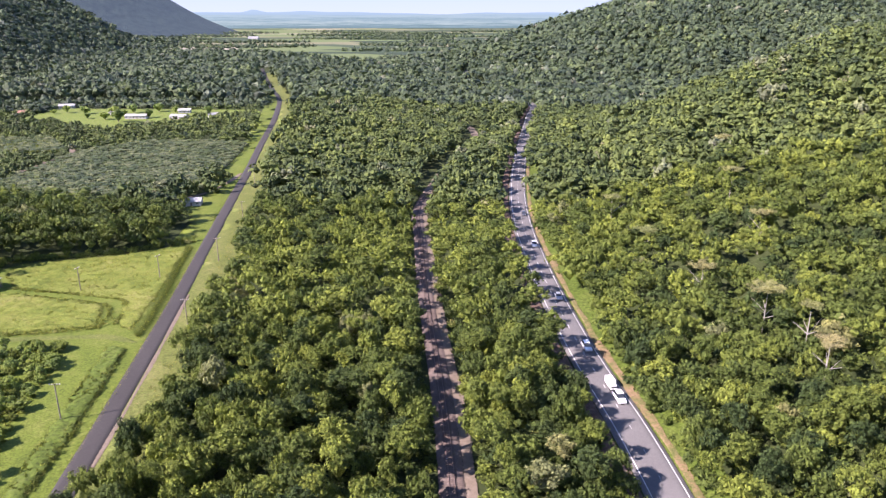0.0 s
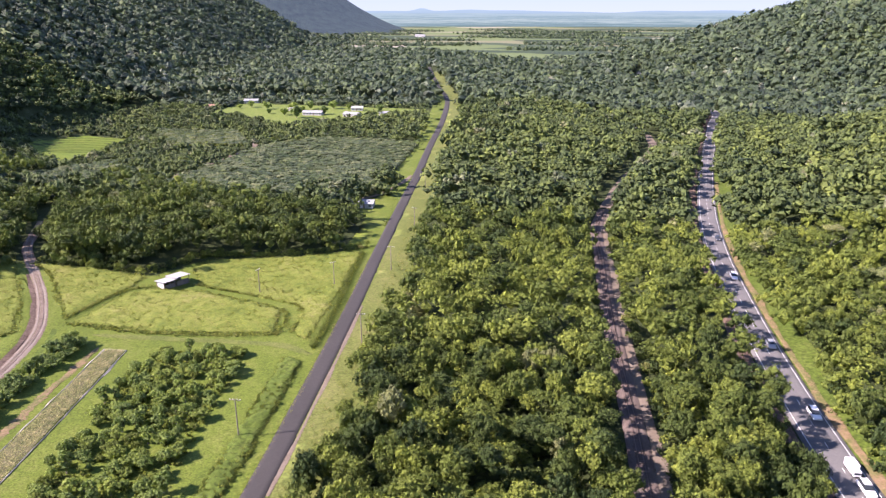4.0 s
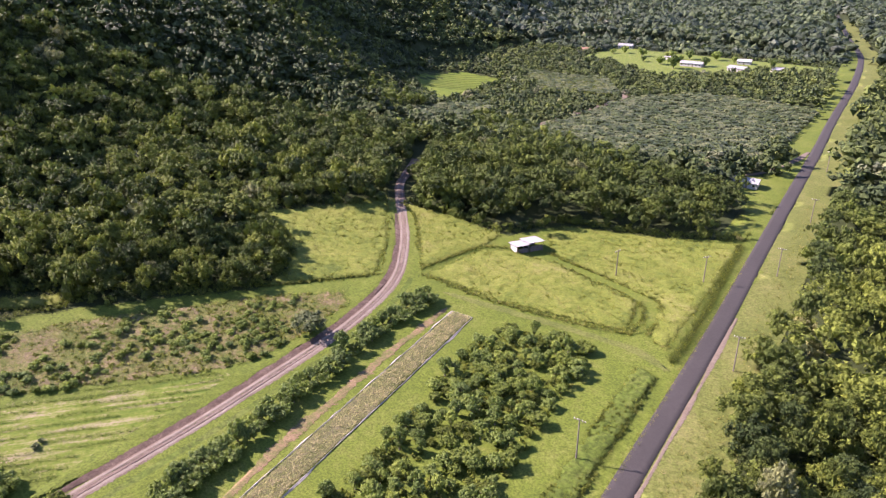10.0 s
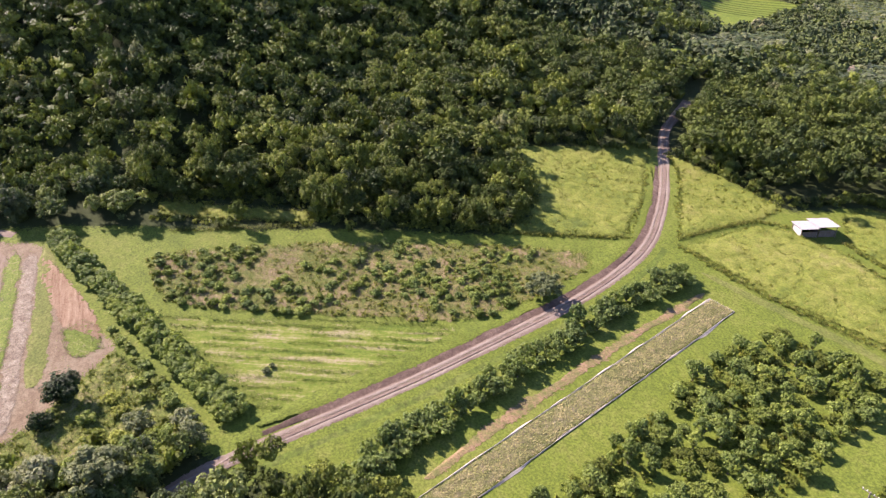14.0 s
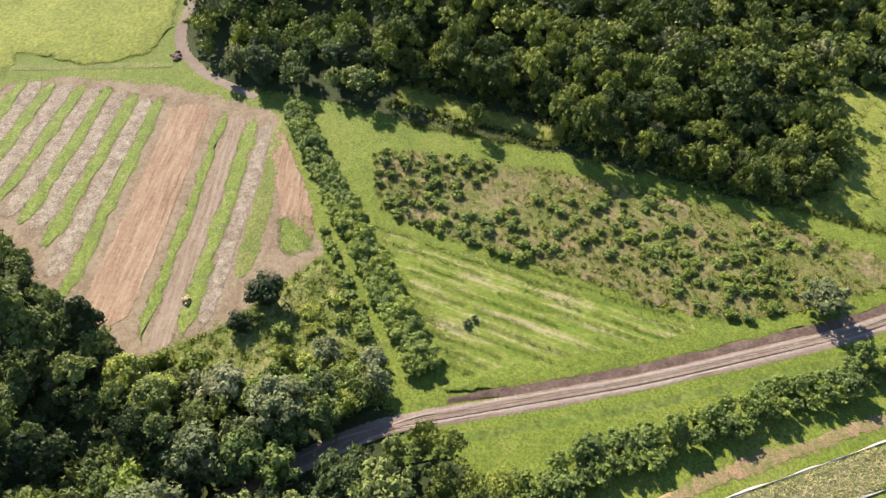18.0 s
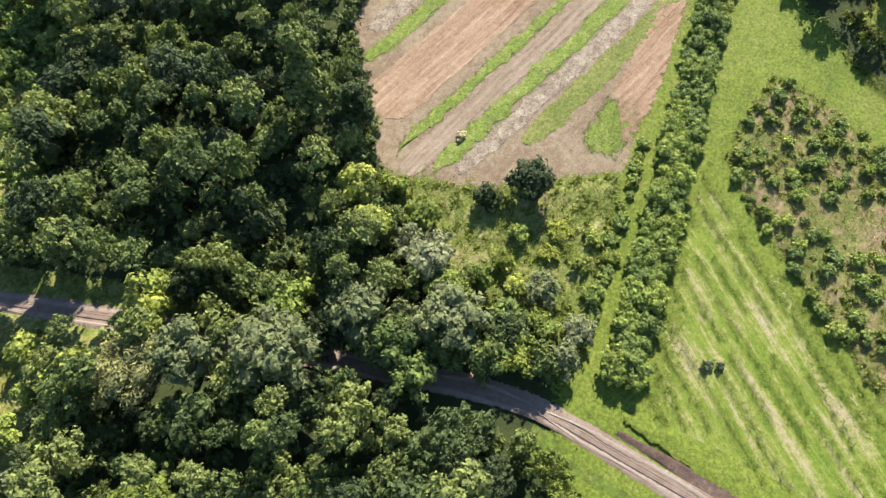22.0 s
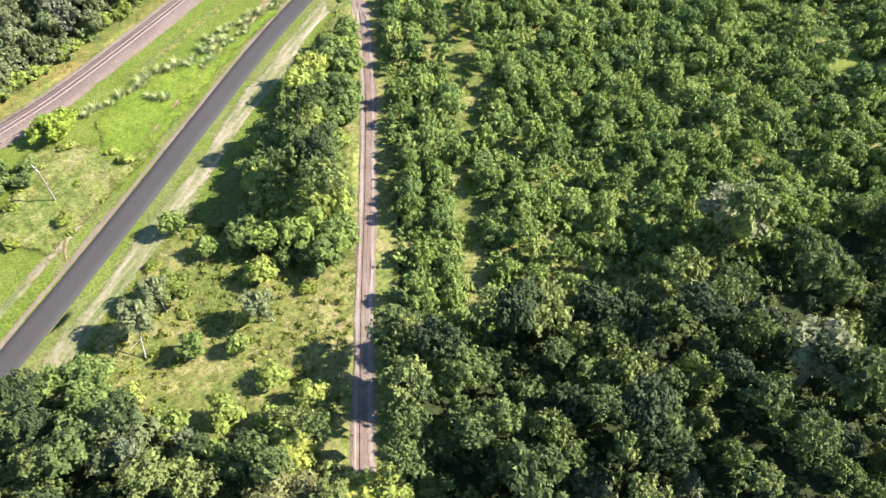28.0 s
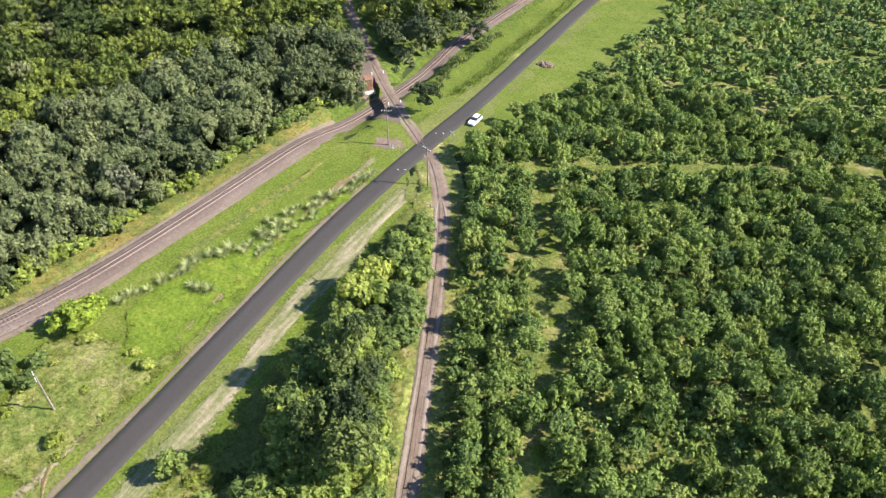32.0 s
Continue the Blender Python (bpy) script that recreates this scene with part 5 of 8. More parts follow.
def wood_zone(name, box, step, near, far, lod, size, tall, label, seed, shade=0.0, extra=None, mat=None, mixed=0.14):
    xs, ys = scatter(*box, step, seed)
    d, _ = line_dist(xs, ys, SETTLED)
    k = (d >= near) & (d < far) & is_wood(xs, ys)
    if extra is not None:
        k &= extra(xs, ys)
    xs, ys = xs[k], ys[k]
    if not len(xs):
        return None
    rng = np.random.RandomState(seed)
    r = step * rng.uniform(*size, len(xs))
    h = rng.uniform(*tall, len(xs)) * (0.8 + 0.35 * patchy(xs, ys, 23, seed))
    t = np.clip(0.44 + mixed * rng.randn(len(xs)) + 0.2 * (patchy(xs, ys, 31, seed) - 0.5) - shade, 0.0, 0.76 if lod == 0 else 0.72)
    d, _ = line_dist(xs, ys, np.array([(-178.0, 132.0), (-184, 142), (-200, 158), (-224, 169)]))
    h[d < 17] *= 0.62
    near_houses = (xs > -420) & (xs < -150) & (ys > 295) & (ys < 720)
    h[near_houses] *= 0.42
    r[near_houses] *= 0.8
    # trees between the tramway and the bare field stay low; those behind the farm shed are dark
    h[(xs < -128) & (ys > 4) & (ys < 62)] *= 0.62
    t[(xs < -70) & (ys > 205) & (ys < 345)] *= 0.62
    odd = rng.uniform(size=len(xs))
    t[odd > 0.98] = 1.0
    t[(odd > 0.977) & (odd < 0.98)] = 0.91
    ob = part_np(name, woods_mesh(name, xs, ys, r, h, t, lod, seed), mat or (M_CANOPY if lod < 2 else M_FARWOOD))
    return tagged(ob, label, "forest", kind="stuff")


def in_view(x, y):
    """The parts of the plan that lie round the flight; beyond them the woods are coarser."""
    return (x < 0.8 * y + 110) & (y > 70) | (y <= 70) & (y > -60) & (x > -330) & (x < 90) | (y <= -60) & (y > -270) & (x > -230) & (x < 90)


def not_plantation(x, y):
    return ~in_poly(x, y, PLANTATION)


def deep(x, y):
    d, _ = line_dist(x, y, np.array([(-158.0, 15.0), (-164, 12), (-172, 2), (-184, -7), (-197, -19), (-199, -38), (-205, -60)]))
    return (x < -152) & (y < 2) & (d > 2.2)


wood_zone("forest", (-330, 330, 62, 420), 5.4, 0, 118, 0, (0.42, 0.80), (7.0, 14.0), "dense rainforest of mixed green crowns beside the fields", 1, shade=0.03, extra=lambda x, y: x < 190, mixed=0.23)
wood_zone("forest", (-330, 330, -330, 62), 4.9, 0, 118, 0, (0.36, 0.88), (5.5, 17), "dense bright green woods along the tramway", 6, shade=-0.04, extra=lambda x, y: not_plantation(x, y) & (x < -30) & ((x < -58) | (y < -20)) & ~((x < -152) & (y < 2)), mat=M_SOUTHWOOD, mixed=0.34)
wood_zone("forest", (-330, -120, -330, 20), 5.6, 0, 118, 0, (0.34, 0.72), (5, 18), "tall dark woods with deep gaps between the crowns", 13, shade=-0.02, extra=lambda x, y: not_plantation(x, y) & deep(x, y), mat=M_SOUTHWOOD, mixed=0.3)
wood_zone("forest", (-330, 330, -330, -20), 4.9, 0, 118, 0, (0.42, 0.92), (7, 13), "dense dull green forest east of the railway", 11, shade=-0.05, extra=lambda x, y: not_plantation(x, y) & (x >= -30) & (x < 60), mat=M_DULLWOOD, mixed=0.26)
wood_zone("forest", (-330, 330, -60, 62), 5.4, 0, 118, 2, (0.46, 0.86), (7, 13), "dense green woods east of the road", 10, extra=lambda x, y: (x >= -58) & (y >= -20) & (x < 120), mat=M_SOUTHWOOD)
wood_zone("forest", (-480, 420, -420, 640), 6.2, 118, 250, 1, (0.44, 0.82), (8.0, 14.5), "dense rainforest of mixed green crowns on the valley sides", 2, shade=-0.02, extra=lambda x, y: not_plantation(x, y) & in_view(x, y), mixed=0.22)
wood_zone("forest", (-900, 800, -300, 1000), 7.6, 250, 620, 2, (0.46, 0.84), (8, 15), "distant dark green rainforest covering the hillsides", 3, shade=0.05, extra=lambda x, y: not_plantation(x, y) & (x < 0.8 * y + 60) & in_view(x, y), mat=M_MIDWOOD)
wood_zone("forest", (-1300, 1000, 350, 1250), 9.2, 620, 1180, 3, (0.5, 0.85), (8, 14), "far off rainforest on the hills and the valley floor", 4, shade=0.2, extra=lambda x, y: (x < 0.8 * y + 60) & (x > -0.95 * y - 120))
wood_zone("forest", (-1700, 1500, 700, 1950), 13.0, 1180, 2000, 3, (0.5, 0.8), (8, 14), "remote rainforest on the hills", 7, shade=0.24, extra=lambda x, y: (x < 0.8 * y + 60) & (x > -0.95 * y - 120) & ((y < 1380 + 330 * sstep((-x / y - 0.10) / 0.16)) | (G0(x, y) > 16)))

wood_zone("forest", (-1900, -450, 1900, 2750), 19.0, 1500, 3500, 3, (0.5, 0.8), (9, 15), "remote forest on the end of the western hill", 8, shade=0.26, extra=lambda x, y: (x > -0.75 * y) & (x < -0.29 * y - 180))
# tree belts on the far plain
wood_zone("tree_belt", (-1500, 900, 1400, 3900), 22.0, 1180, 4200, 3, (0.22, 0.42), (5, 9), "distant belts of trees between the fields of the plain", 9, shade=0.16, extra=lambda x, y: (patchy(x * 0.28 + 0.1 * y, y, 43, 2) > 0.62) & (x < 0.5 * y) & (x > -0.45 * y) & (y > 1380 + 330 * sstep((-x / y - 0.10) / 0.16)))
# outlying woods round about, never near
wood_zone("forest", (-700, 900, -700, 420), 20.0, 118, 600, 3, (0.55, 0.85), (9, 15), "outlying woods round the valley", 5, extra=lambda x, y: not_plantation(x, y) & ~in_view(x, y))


def planted(name, poly, row, gap, turn, lod, size, tall, label, seed, bright=0.55, pick=None):
    """Trees in rows inside a polygon, joined."""
    P = np.array(poly)
    c, r = P.mean(0), np.ptp(P, axis=0).max()
    rng = np.random.RandomState(seed)
    u, v = np.meshgrid(np.arange(-r, r, gap), np.arange(-r, r, row))
    u = u.ravel() + rng.uniform(-0.35, 0.35, u.size) * gap
    v = v.ravel() + rng.uniform(-0.16, 0.16, v.size) * row
    ca, sa = math.cos(radians(turn)), math.sin(radians(turn))
    xs, ys = c[0] + u * ca - v * sa, c[1] + u * sa + v * ca
    k = in_poly(xs, ys, poly) & (rng.uniform(size=xs.size) > 0.07)
    d, _ = line_dist(xs, ys, TRAM[::3])
    k &= d > 4.4
    for ln in LANES:
        k &= line_dist(xs, ys, ln)[0] > 1.9
    k &= (np.hypot(xs + 171, ys + 111) > 4)
    k &= patchy(xs, ys, 6.5, 3) > 0.06
    if pick is not None:
        k &= pick(xs, ys)
    xs, ys = xs[k], ys[k]
    t = np.clip(bright + 0.2 * rng.randn(len(xs)), 0, 1)
    ob = part_np(name, woods_mesh(name, xs, ys, rng.uniform(*size, len(xs)), rng.uniform(*tall, len(xs)), t, lod, seed), M_PLANT)
    return tagged(ob, label, "plantation", kind="stuff")


planted("plantation", PLANTATION, 4.5, 4.0, 119, 0, (1.7, 3.2), (3.2, 7.0), "dense rows of young planted broadleaf trees", 30, 0.68, pick=lambda x, y: (y > -165) & (x > -185))
planted("plantation", PLANTATION, 5.0, 4.2, 119, 2, (2.2, 3.2), (3.6, 6.2), "dense rows of young planted broadleaf trees", 31, pick=lambda x, y: (y <= -165) | (x <= -185))


def along(pts, gap, jitter, seed, rows=1, width=0.0):
    rng = random.Random(seed)
    ln = smooth_line(pts, gap)
    n = normals_of(ln)
    out = []
    for p, q in zip(ln, n):
        for k in range(rows):
            o = (k - (rows - 1) / 2) * width
            out.append((p[0] + q[0] * o + rng.uniform(-jitter, jitter), p[1] + q[1] * o + rng.uniform(-jitter, jitter)))
    return out


def inside(poly, gap, seed, keep=1.0):
    P = np.array(poly)
    xs, ys = scatter(P[:, 0].min(), P[:, 0].max(), P[:, 1].min(), P[:, 1].max(), gap, seed)
    k = in_poly(xs, ys, poly) & (np.random.RandomState(seed).uniform(size=xs.size) < keep)
    return list(zip(xs[k], ys[k]))


def undergrowth(name, spots, size, tall, material, label, seed, tone=0.4, lod=2):
    rng = np.random.RandomState(seed)
    xs, ys = np.array(spots).T
    t = np.clip(tone + 0.22 * rng.randn(len(xs)), 0, 0.9)
    ob = part_np(name, woods_mesh(name, xs, ys, rng.uniform(*size, len(xs)), rng.uniform(*tall, len(xs)), t, lod, seed), material)
    return tagged(ob, label, "undergrowth", kind="stuff")


xs, ys = scatter(-222, -62, -165, 62, 3.1, 50)
keep = is_wood(xs, ys) & not_plantation(xs, ys)
undergrowth("undergrowth", np.c_[xs, ys][keep], (1.0, 2.1), (1.2, 4.2), M_SOUTHWOOD, "leafy undergrowth filling the gaps of the woods", 51)
xs, ys = scatter(-30, 70, -260, 10, 3.3, 47)
keep = is_wood(xs, ys)
undergrowth("undergrowth", np.c_[xs, ys][keep], (1.2, 2.4), (1.4, 4.5), M_DULLWOOD, "leafy undergrowth beside the railway", 46, 0.45, 4)
xs, ys = scatter(-330, 190, 62, 330, 3.3, 49)
keep = is_wood(xs, ys) & (line_dist(xs, ys, SETTLED)[0] < 135)
undergrowth("undergrowth", np.c_[xs, ys][keep], (1.4, 2.5), (2.0, 6.0), M_CANOPY, "leafy undergrowth filling the gaps of the rainforest", 48, 0.3, 4)
xs, ys = scatter(-430, -170, 30, 340, 4.4, 45)
keep = is_wood(xs, ys) & (line_dist(xs, ys, SETTLED)[0] >= 135)
undergrowth("undergrowth", np.c_[xs, ys][keep], (1.8, 3.4), (2.5, 7.5), M_CANOPY, "leafy undergrowth on the wooded hillside", 44, 0.3, 3)
xs, ys = scatter(-186, -62, -165, -15, 1.9, 52)
keep = in_poly(xs, ys, PLANTATION) & (line_dist(xs, ys, LANES[0])[0] > 2.2) & (line_dist(xs, ys, LANES[1])[0] > 2.2) & (line_dist(xs, ys, TRAM[::3])[0] > 3.4) & (np.hypot(xs + 171, ys + 111) > 8) & (patchy(xs, ys, 9, 5) > 0.12)
undergrowth("undergrowth", np.c_[xs, ys][keep], (0.8, 1.8), (0.9, 2.9), M_PLANT, "pale green weeds and bushes between the planted trees", 53, 0.62, 4)
xs, ys = scatter(-180, -146, 15, 60, 1.1, 54)
keep = in_poly(xs, ys, WEED_BANK) & (np.hypot(xs + 168, ys - 38.2) > 3)
undergrowth("undergrowth", np.c_[xs, ys][keep], (0.5, 1.1), (0.35, 1.0), M_WEEDLEAF, "rank yellow-green weeds and vines on the bank", 55, 0.62)


def weeds(poly, gap, seed, tone, size, tall, label, keep=1.0, mat=None):
    p = np.array(inside(poly, gap, seed, keep))
    k = patchy(p[:, 0], p[:, 1], 5.0, seed) + 0.35 * patchy(p[:, 0], p[:, 1], 1.9, seed + 2) > 0.52
    return undergrowth("weeds", p[k], size, tall, mat or M_YELLOWLEAF, label, seed, tone, 4)


def edge_spots(pts, seed, gap=1.8, jitter=1.3):
    rng = np.random.RandomState(seed)
    ln = smooth_line(pts, gap)
    return ln + rng.uniform(-jitter, jitter, ln.shape)


FOREST_EDGE = [(-233, 58), (-224, 82), (-213, 102), (-195, 119), (-184, 137), (-188, 151), (-201, 160), (-224, 169), (-216, 187), (-207, 197)]
NORTH_EDGE = [(-196, 210), (-180, 215), (-160, 218), (-152, 237), (-141, 245), (-122, 254), (-100, 269)]
SOUTH_EDGE = [(-158, 15), (-165, 10), (-173, 0), (-185, -9), (-195.5, -19.5), (-197.5, -30), (-197, -44), (-202, -58)]
for k, (ln, m) in enumerate(((FOREST_EDGE, M_CANOPY), (NORTH_EDGE, M_CANOPY), (SOUTH_EDGE, M_SOUTHWOOD))):
    undergrowth("undergrowth", np.vstack([edge_spots(ln, 56 + k), edge_spots(ln, 66 + k)]), (0.9, 2.1), (1.0, 3.6), m, "leafy bushes and vines skirting the forest edge", 57 + k, 0.5, 1)
for k, poly in enumerate((PASTURE_WEST, PASTURE_TRACK, PASTURE_MID, PASTURE_EAST)):
    weeds(poly, 1.5, 520 + k, 0.75, (0.3, 0.8), (0.4, 1.0), "clumps of tall dull green weeds in the pasture", mat=M_WEEDLEAF)
weeds(ROADSIDE, 1.0, 526, 0.2, (0.4, 0.8), (0.6, 1.3), "dark green weeds along the road", mat=M_WEEDLEAF)
weeds(WEED_PLOT, 1.6, 527, 0.6, (0.4, 0.9), (0.4, 1.0), "low green weeds between the shrubs", mat=M_WEEDLEAF)
weeds([(-127, 167), (-103, 174), (-99, 168), (-97, 150), (-91, 124), (-84, 98), (-108, 92), (-112, 100), (-118, 130)], 1.6, 524, 0.45, (0.5, 1.1), (0.5, 1.3), "tall weeds between the orchard trees", mat=M_WEEDLEAF)
weeds(GRASS_BANK, 1.3, 528, 0.4, (0.4, 0.9), (0.6, 1.2), "clumps of weeds at the forest foot", mat=M_WEEDLEAF)
for k, (ln, tone) in enumerate((([(-157.5, 174.5), (-131, 177.4), (-99, 186.5)], 0.1), ([(-99, 186.5), (-104.5, 203), (-135, 209)], 0.25), ([(-140, 213.5), (-134, 212.5), (-101.5, 207.5), (-95, 188.5)], 0.2), ([(-160, 177), (-157.5, 200), (-151, 207)], 0.15), ([(-182, 137), (-174, 151), (-166, 165)], 0.1), ([(-85.5, 181), (-89, 207), (-94.5, 238), (-98.5, 262)], 0.0), ([(-170, 186), (-183, 200), (-197, 209)], 0.2), ([(-166, 166), (-178, 181), (-192, 196)], 0.2))):
    undergrowth("weeds", np.vstack([edge_spots(ln, 530 + k, 0.8, 0.5), edge_spots(ln, 550 + k, 1.3, 0.9)]), (0.3, 0.65), (0.4, 1.0), M_WEEDLEAF, "rim of rank weeds along the edge of the pasture", 570 + k, tone + 0.42, 4)
weeds(CLEARING, 1.9, 529, 0.35, (0.4, 1.0), (0.4, 1.3), "clumps of weeds in the clearing", mat=M_WEEDLEAF)
rail_edge = cut(RAIL, 30, 350)[::1]
rng = np.random.RandomState(580)
rail_side = rail_edge + normals_of(rail_edge) * rng.uniform(5.2, 8.0, (len(rail_edge), 1)) + rng.uniform(-1.2, 1.2, rail_edge.shape)
rail_side2 = rail_edge - normals_of(rail_edge) * rng.uniform(4.4, 6.5, (len(rail_edge), 1)) + rng.uniform(-1.2, 1.2, rail_edge.shape)
undergrowth("undergrowth", np.vstack([rail_side, rail_side2]), (1.2, 2.4), (1.5, 4.5), M_CANOPY, "leafy bushes crowding in on the railway", 581, 0.45, 1)
BRIDGE_EDGE = [(-22, -118), (-18, -126), (-12, -132), (0, -143), (12, -156)]
BRIDGE_EDGE2 = [(-21, -147), (-12, -154), (-2, -163), (10, -174)]
undergrowth("undergrowth", np.vstack([edge_spots(BRIDGE_EDGE, 60), edge_spots(BRIDGE_EDGE2, 61), edge_spots([(-25, -160), (-26, -175), (-27, -195)], 62), edge_spots([(-40, -135), (-38, -150), (-38, -175)], 63, 1.8)]), (1.0, 2.2), (1.0, 3.2), M_SOUTHWOOD, "bright leafy bushes round the tramway bridge", 64, 0.6, 1)


# ---- single trees and shrubs ----
def crown_mesh(name, seed, r, h, base, lobes=10, leaves=442, leaf=0.15, flat=0.8, tint=0.5, core=1):
    """A crown of radius r whose top stands at h and whose foot at base."""
    v, f = crown_arrays(seed, lobes, leaves, leaf, core, flat=flat)
    v = v.copy()
    lo, hi = v[:, 2].min(), v[:, 2].max()
    v[:, 2] = base + (v[:, 2] - lo) / (hi - lo) * (h - base)
    v[:, :2] *= r / 0.95
    return flat_all(mesh_np(name, v, tris=f, tint=np.full(len(v), float(np.clip(tint, 0, 1)))))


def trunk_bm(h, r, base, seed, lean=(0, 0), limbs=4):
    rng = random.Random(seed)
    bm = bmesh.new()
    p0, p1 = Vector((0, 0, -0.15)), Vector((lean[0] * 0.55, lean[1] * 0.55, h * 0.55))
    tube(bm, p0, p1, r, r * 0.7, 7)
    tip = Vector((lean[0], lean[1], h * 0.82))
    tube(bm, p1, tip, r * 0.7, r * 0.3, 6)
    for k in range(limbs):
        a = 2 * math.pi * k / limbs + rng.uniform(-0.4, 0.4)
        s = p0.lerp(p1, rng.uniform(0.7, 1.0))
        e = s + Vector((math.cos(a), math.sin(a), rng.uniform(0.5, 0.9))) * h * rng.uniform(0.2, 0.32)
        tube(bm, s, e, r * 0.45, r * 0.15, 5)
    return bm


def tree_kind(name, label, category, group, seed, r, h, base, leafmat, barkmat=None, leaves=442, leaf=0.15, flat=0.8, tint=0.5, lobes=10, lean=(0, 0), trunk_r=None, limbs=4, core=1):
    ob = new(name)
    tagged(ob, label, category, group)
    part("trunk", trunk_bm(h, trunk_r or 0.045 * h, base, seed, lean, limbs), barkmat or M_BARK, ob)
    c = part_np("crown", crown_mesh("crown", seed, r, h, base, lobes, leaves, leaf, flat, tint, core), leafmat, ob)
    c.location = (lean[0], lean[1], 0)
    return ob


def stand_all(kinds, spots, seed, lo=0.8, hi=1.2):
    rng = random.Random(seed)
    jobs = []
    for k, (x, y) in enumerate(spots):
        s = rng.uniform(lo, hi)
        jobs.append((k % len(kinds) if k < len(kinds) else rng.randrange(len(kinds)), pose(x, y, gz(x, y), 0, 0, rng.uniform(0, 360)) @ Matrix.Diagonal((s, s, s * rng.uniform(0.88, 1.15), 1))))
    for k, m in jobs[len(kinds):]:
        copy_thing(kinds[k], m)
    for k, m in jobs[:len(kinds)]:
        kinds[k].matrix_basis = m


# orchard of low bushy trees
ORCHARD = [(-127, 167), (-103, 174), (-99, 168), (-97, 150), (-91, 124), (-84, 98), (-108, 92), (-112, 100), (-118, 130)]
kinds = [tree_kind("orchard_tree", "low bushy orchard tree with bright green leaves", "tree", "orchard trees", 100 + k, (1.9, 1.6, 2.1, 1.5, 1.8)[k], (3.2, 4.3, 3.0, 3.9, 2.5)[k], 0.25, (M_LEAF, M_LEAF, M_YELLOWLEAF, M_LEAF, M_WEEDLEAF)[k], leaves=430, leaf=0.13, flat=(0.8, 1.3, 0.7, 1.2, 0.8)[k], tint=(0.4, 0.3, 0.45, 0.5, 0.1)[k], lobes=22, core=0) for k in range(5)]
stand_all(kinds, inside(ORCHARD, 3.4, 5, 0.94), 6, 0.65, 1.25)
# shelter row between the tramway and the pineapple bed
kinds = [tree_kind("row_tree", "dark green bushy tree in a planted row", "tree", "row of trees by the tramway", 110 + k, (1.9, 1.6, 2.0)[k], (3.4, 4.0, 2.8)[k], 0.2, M_LEAF, leaves=430, leaf=0.13, flat=(0.8, 1.2, 0.7)[k], tint=0.12 + 0.14 * k, lobes=22, core=0) for k in range(3)]
stand_all(kinds, along([(-146.5, 166), (-144.5, 144), (-139, 118), (-134.5, 98), (-129, 76)], 2.5, 0.7, 7, 2, 2.8), 8, 0.65, 1.3)
# long hedge beside the bare field
kinds = [tree_kind("hedge_shrub", "dark green shrub in a long dense hedge row", "shrub", "hedge row", 120 + k, 2.1, 3.3, 0.1, M_LEAF, leaves=620, leaf=0.10, tint=0.3 + 0.1 * k, lobes=22, limbs=3) for k in range(3)]
stand_all(kinds, along([(-222, 42), (-207, 46.4), (-186, 52.8), (-164, 59.7), (-151.5, 63.5)], 2.0, 0.5, 9, 2, 2.3), 10, 0.75, 1.15)
# low ragged row on the other side of the grass lane
kinds = [tree_kind("low_shrub", "small ragged shrub beside a grass lane", "shrub", "shrubs along the lane", 130 + k, 1.3, 1.7, 0.05, (M_LEAF, M_YELLOWLEAF)[k], leaves=300, leaf=0.16, tint=0.4 + 0.2 * k, lobes=12, limbs=2) for k in range(2)]
stand_all(kinds, along([(-184, 47.9), (-172, 51.4), (-161, 54.4), (-153, 56.6)], 1.5, 0.5, 11), 12, 0.5, 1.3)
# shrubs of the weedy plot, in loose rows
spots = [p for p in inside(WEED_PLOT, 2.1, 13, 0.8) if patchy(np.array(p[0]), np.array(p[1]), 5.5, 4) + 0.3 * patchy(np.array(p[0]), np.array(p[1]), 2.0, 1) > 0.55]
kinds = [tree_kind("plot_shrub", "small dull green shrub in a weedy plot", "shrub", "shrubs of the weedy plot", 140 + k, 1.35, 2.0, 0.1, (M_LEAF, M_LEAF, M_YELLOWLEAF)[k], leaves=240, leaf=0.2, tint=(0.5, 0.25, 0.5)[k], limbs=3) for k in range(3)]
stand_all(kinds, spots, 14, 0.2, 0.9)
# trees of the clearing and the roadside grove
GROVE = [(-75, -36), (-82, -24), (-93, -22), (-103, -20), (-98, -32), (-84, -60), (-75, -78), (-69, -88), (-68, -84), (-70, -70), (-72, -50)]
kinds = [tree_kind("grove_tree", "leafy green tree in the roadside grove", "tree", "roadside grove", 150 + k, 3.0, 6.4, 1.0, M_LEAF, leaves=510, leaf=0.14, tint=0.15 + 0.16 * k) for k in range(4)]
stand_all(kinds, inside(GROVE, 3.5, 15, 0.95), 16, 0.65, 1.2)
kinds = [tree_kind("clearing_tree", "slender young tree standing in rough grass", "tree", "clearing trees", 160 + k, 2.1, 4.6, 0.8, M_LEAF, leaves=323, leaf=0.16, tint=0.3 + 0.2 * k) for k in range(3)]
stand_all(kinds, [(-88.3, -3.1), (-93.9, -6.5), (-101.2, -3.9), (-104.2, 1.9), (-99, 4), (-85, 6.5), (-74, 9.5), (-108, -3), (-90, -19), (-79, -20), (-71, -22), (-100, 8), (-93, 8)], 17, 0.7, 1.3)
kinds = [tree_kind("bush", "low leafy bush in rough grass", "shrub", "bushes of the clearing", 165 + k, 1.3, 1.8, 0.05, (M_LEAF, M_YELLOWLEAF, M_YELLOWLEAF)[k], leaves=230, leaf=0.2, tint=0.7, limbs=2) for k in range(3)]
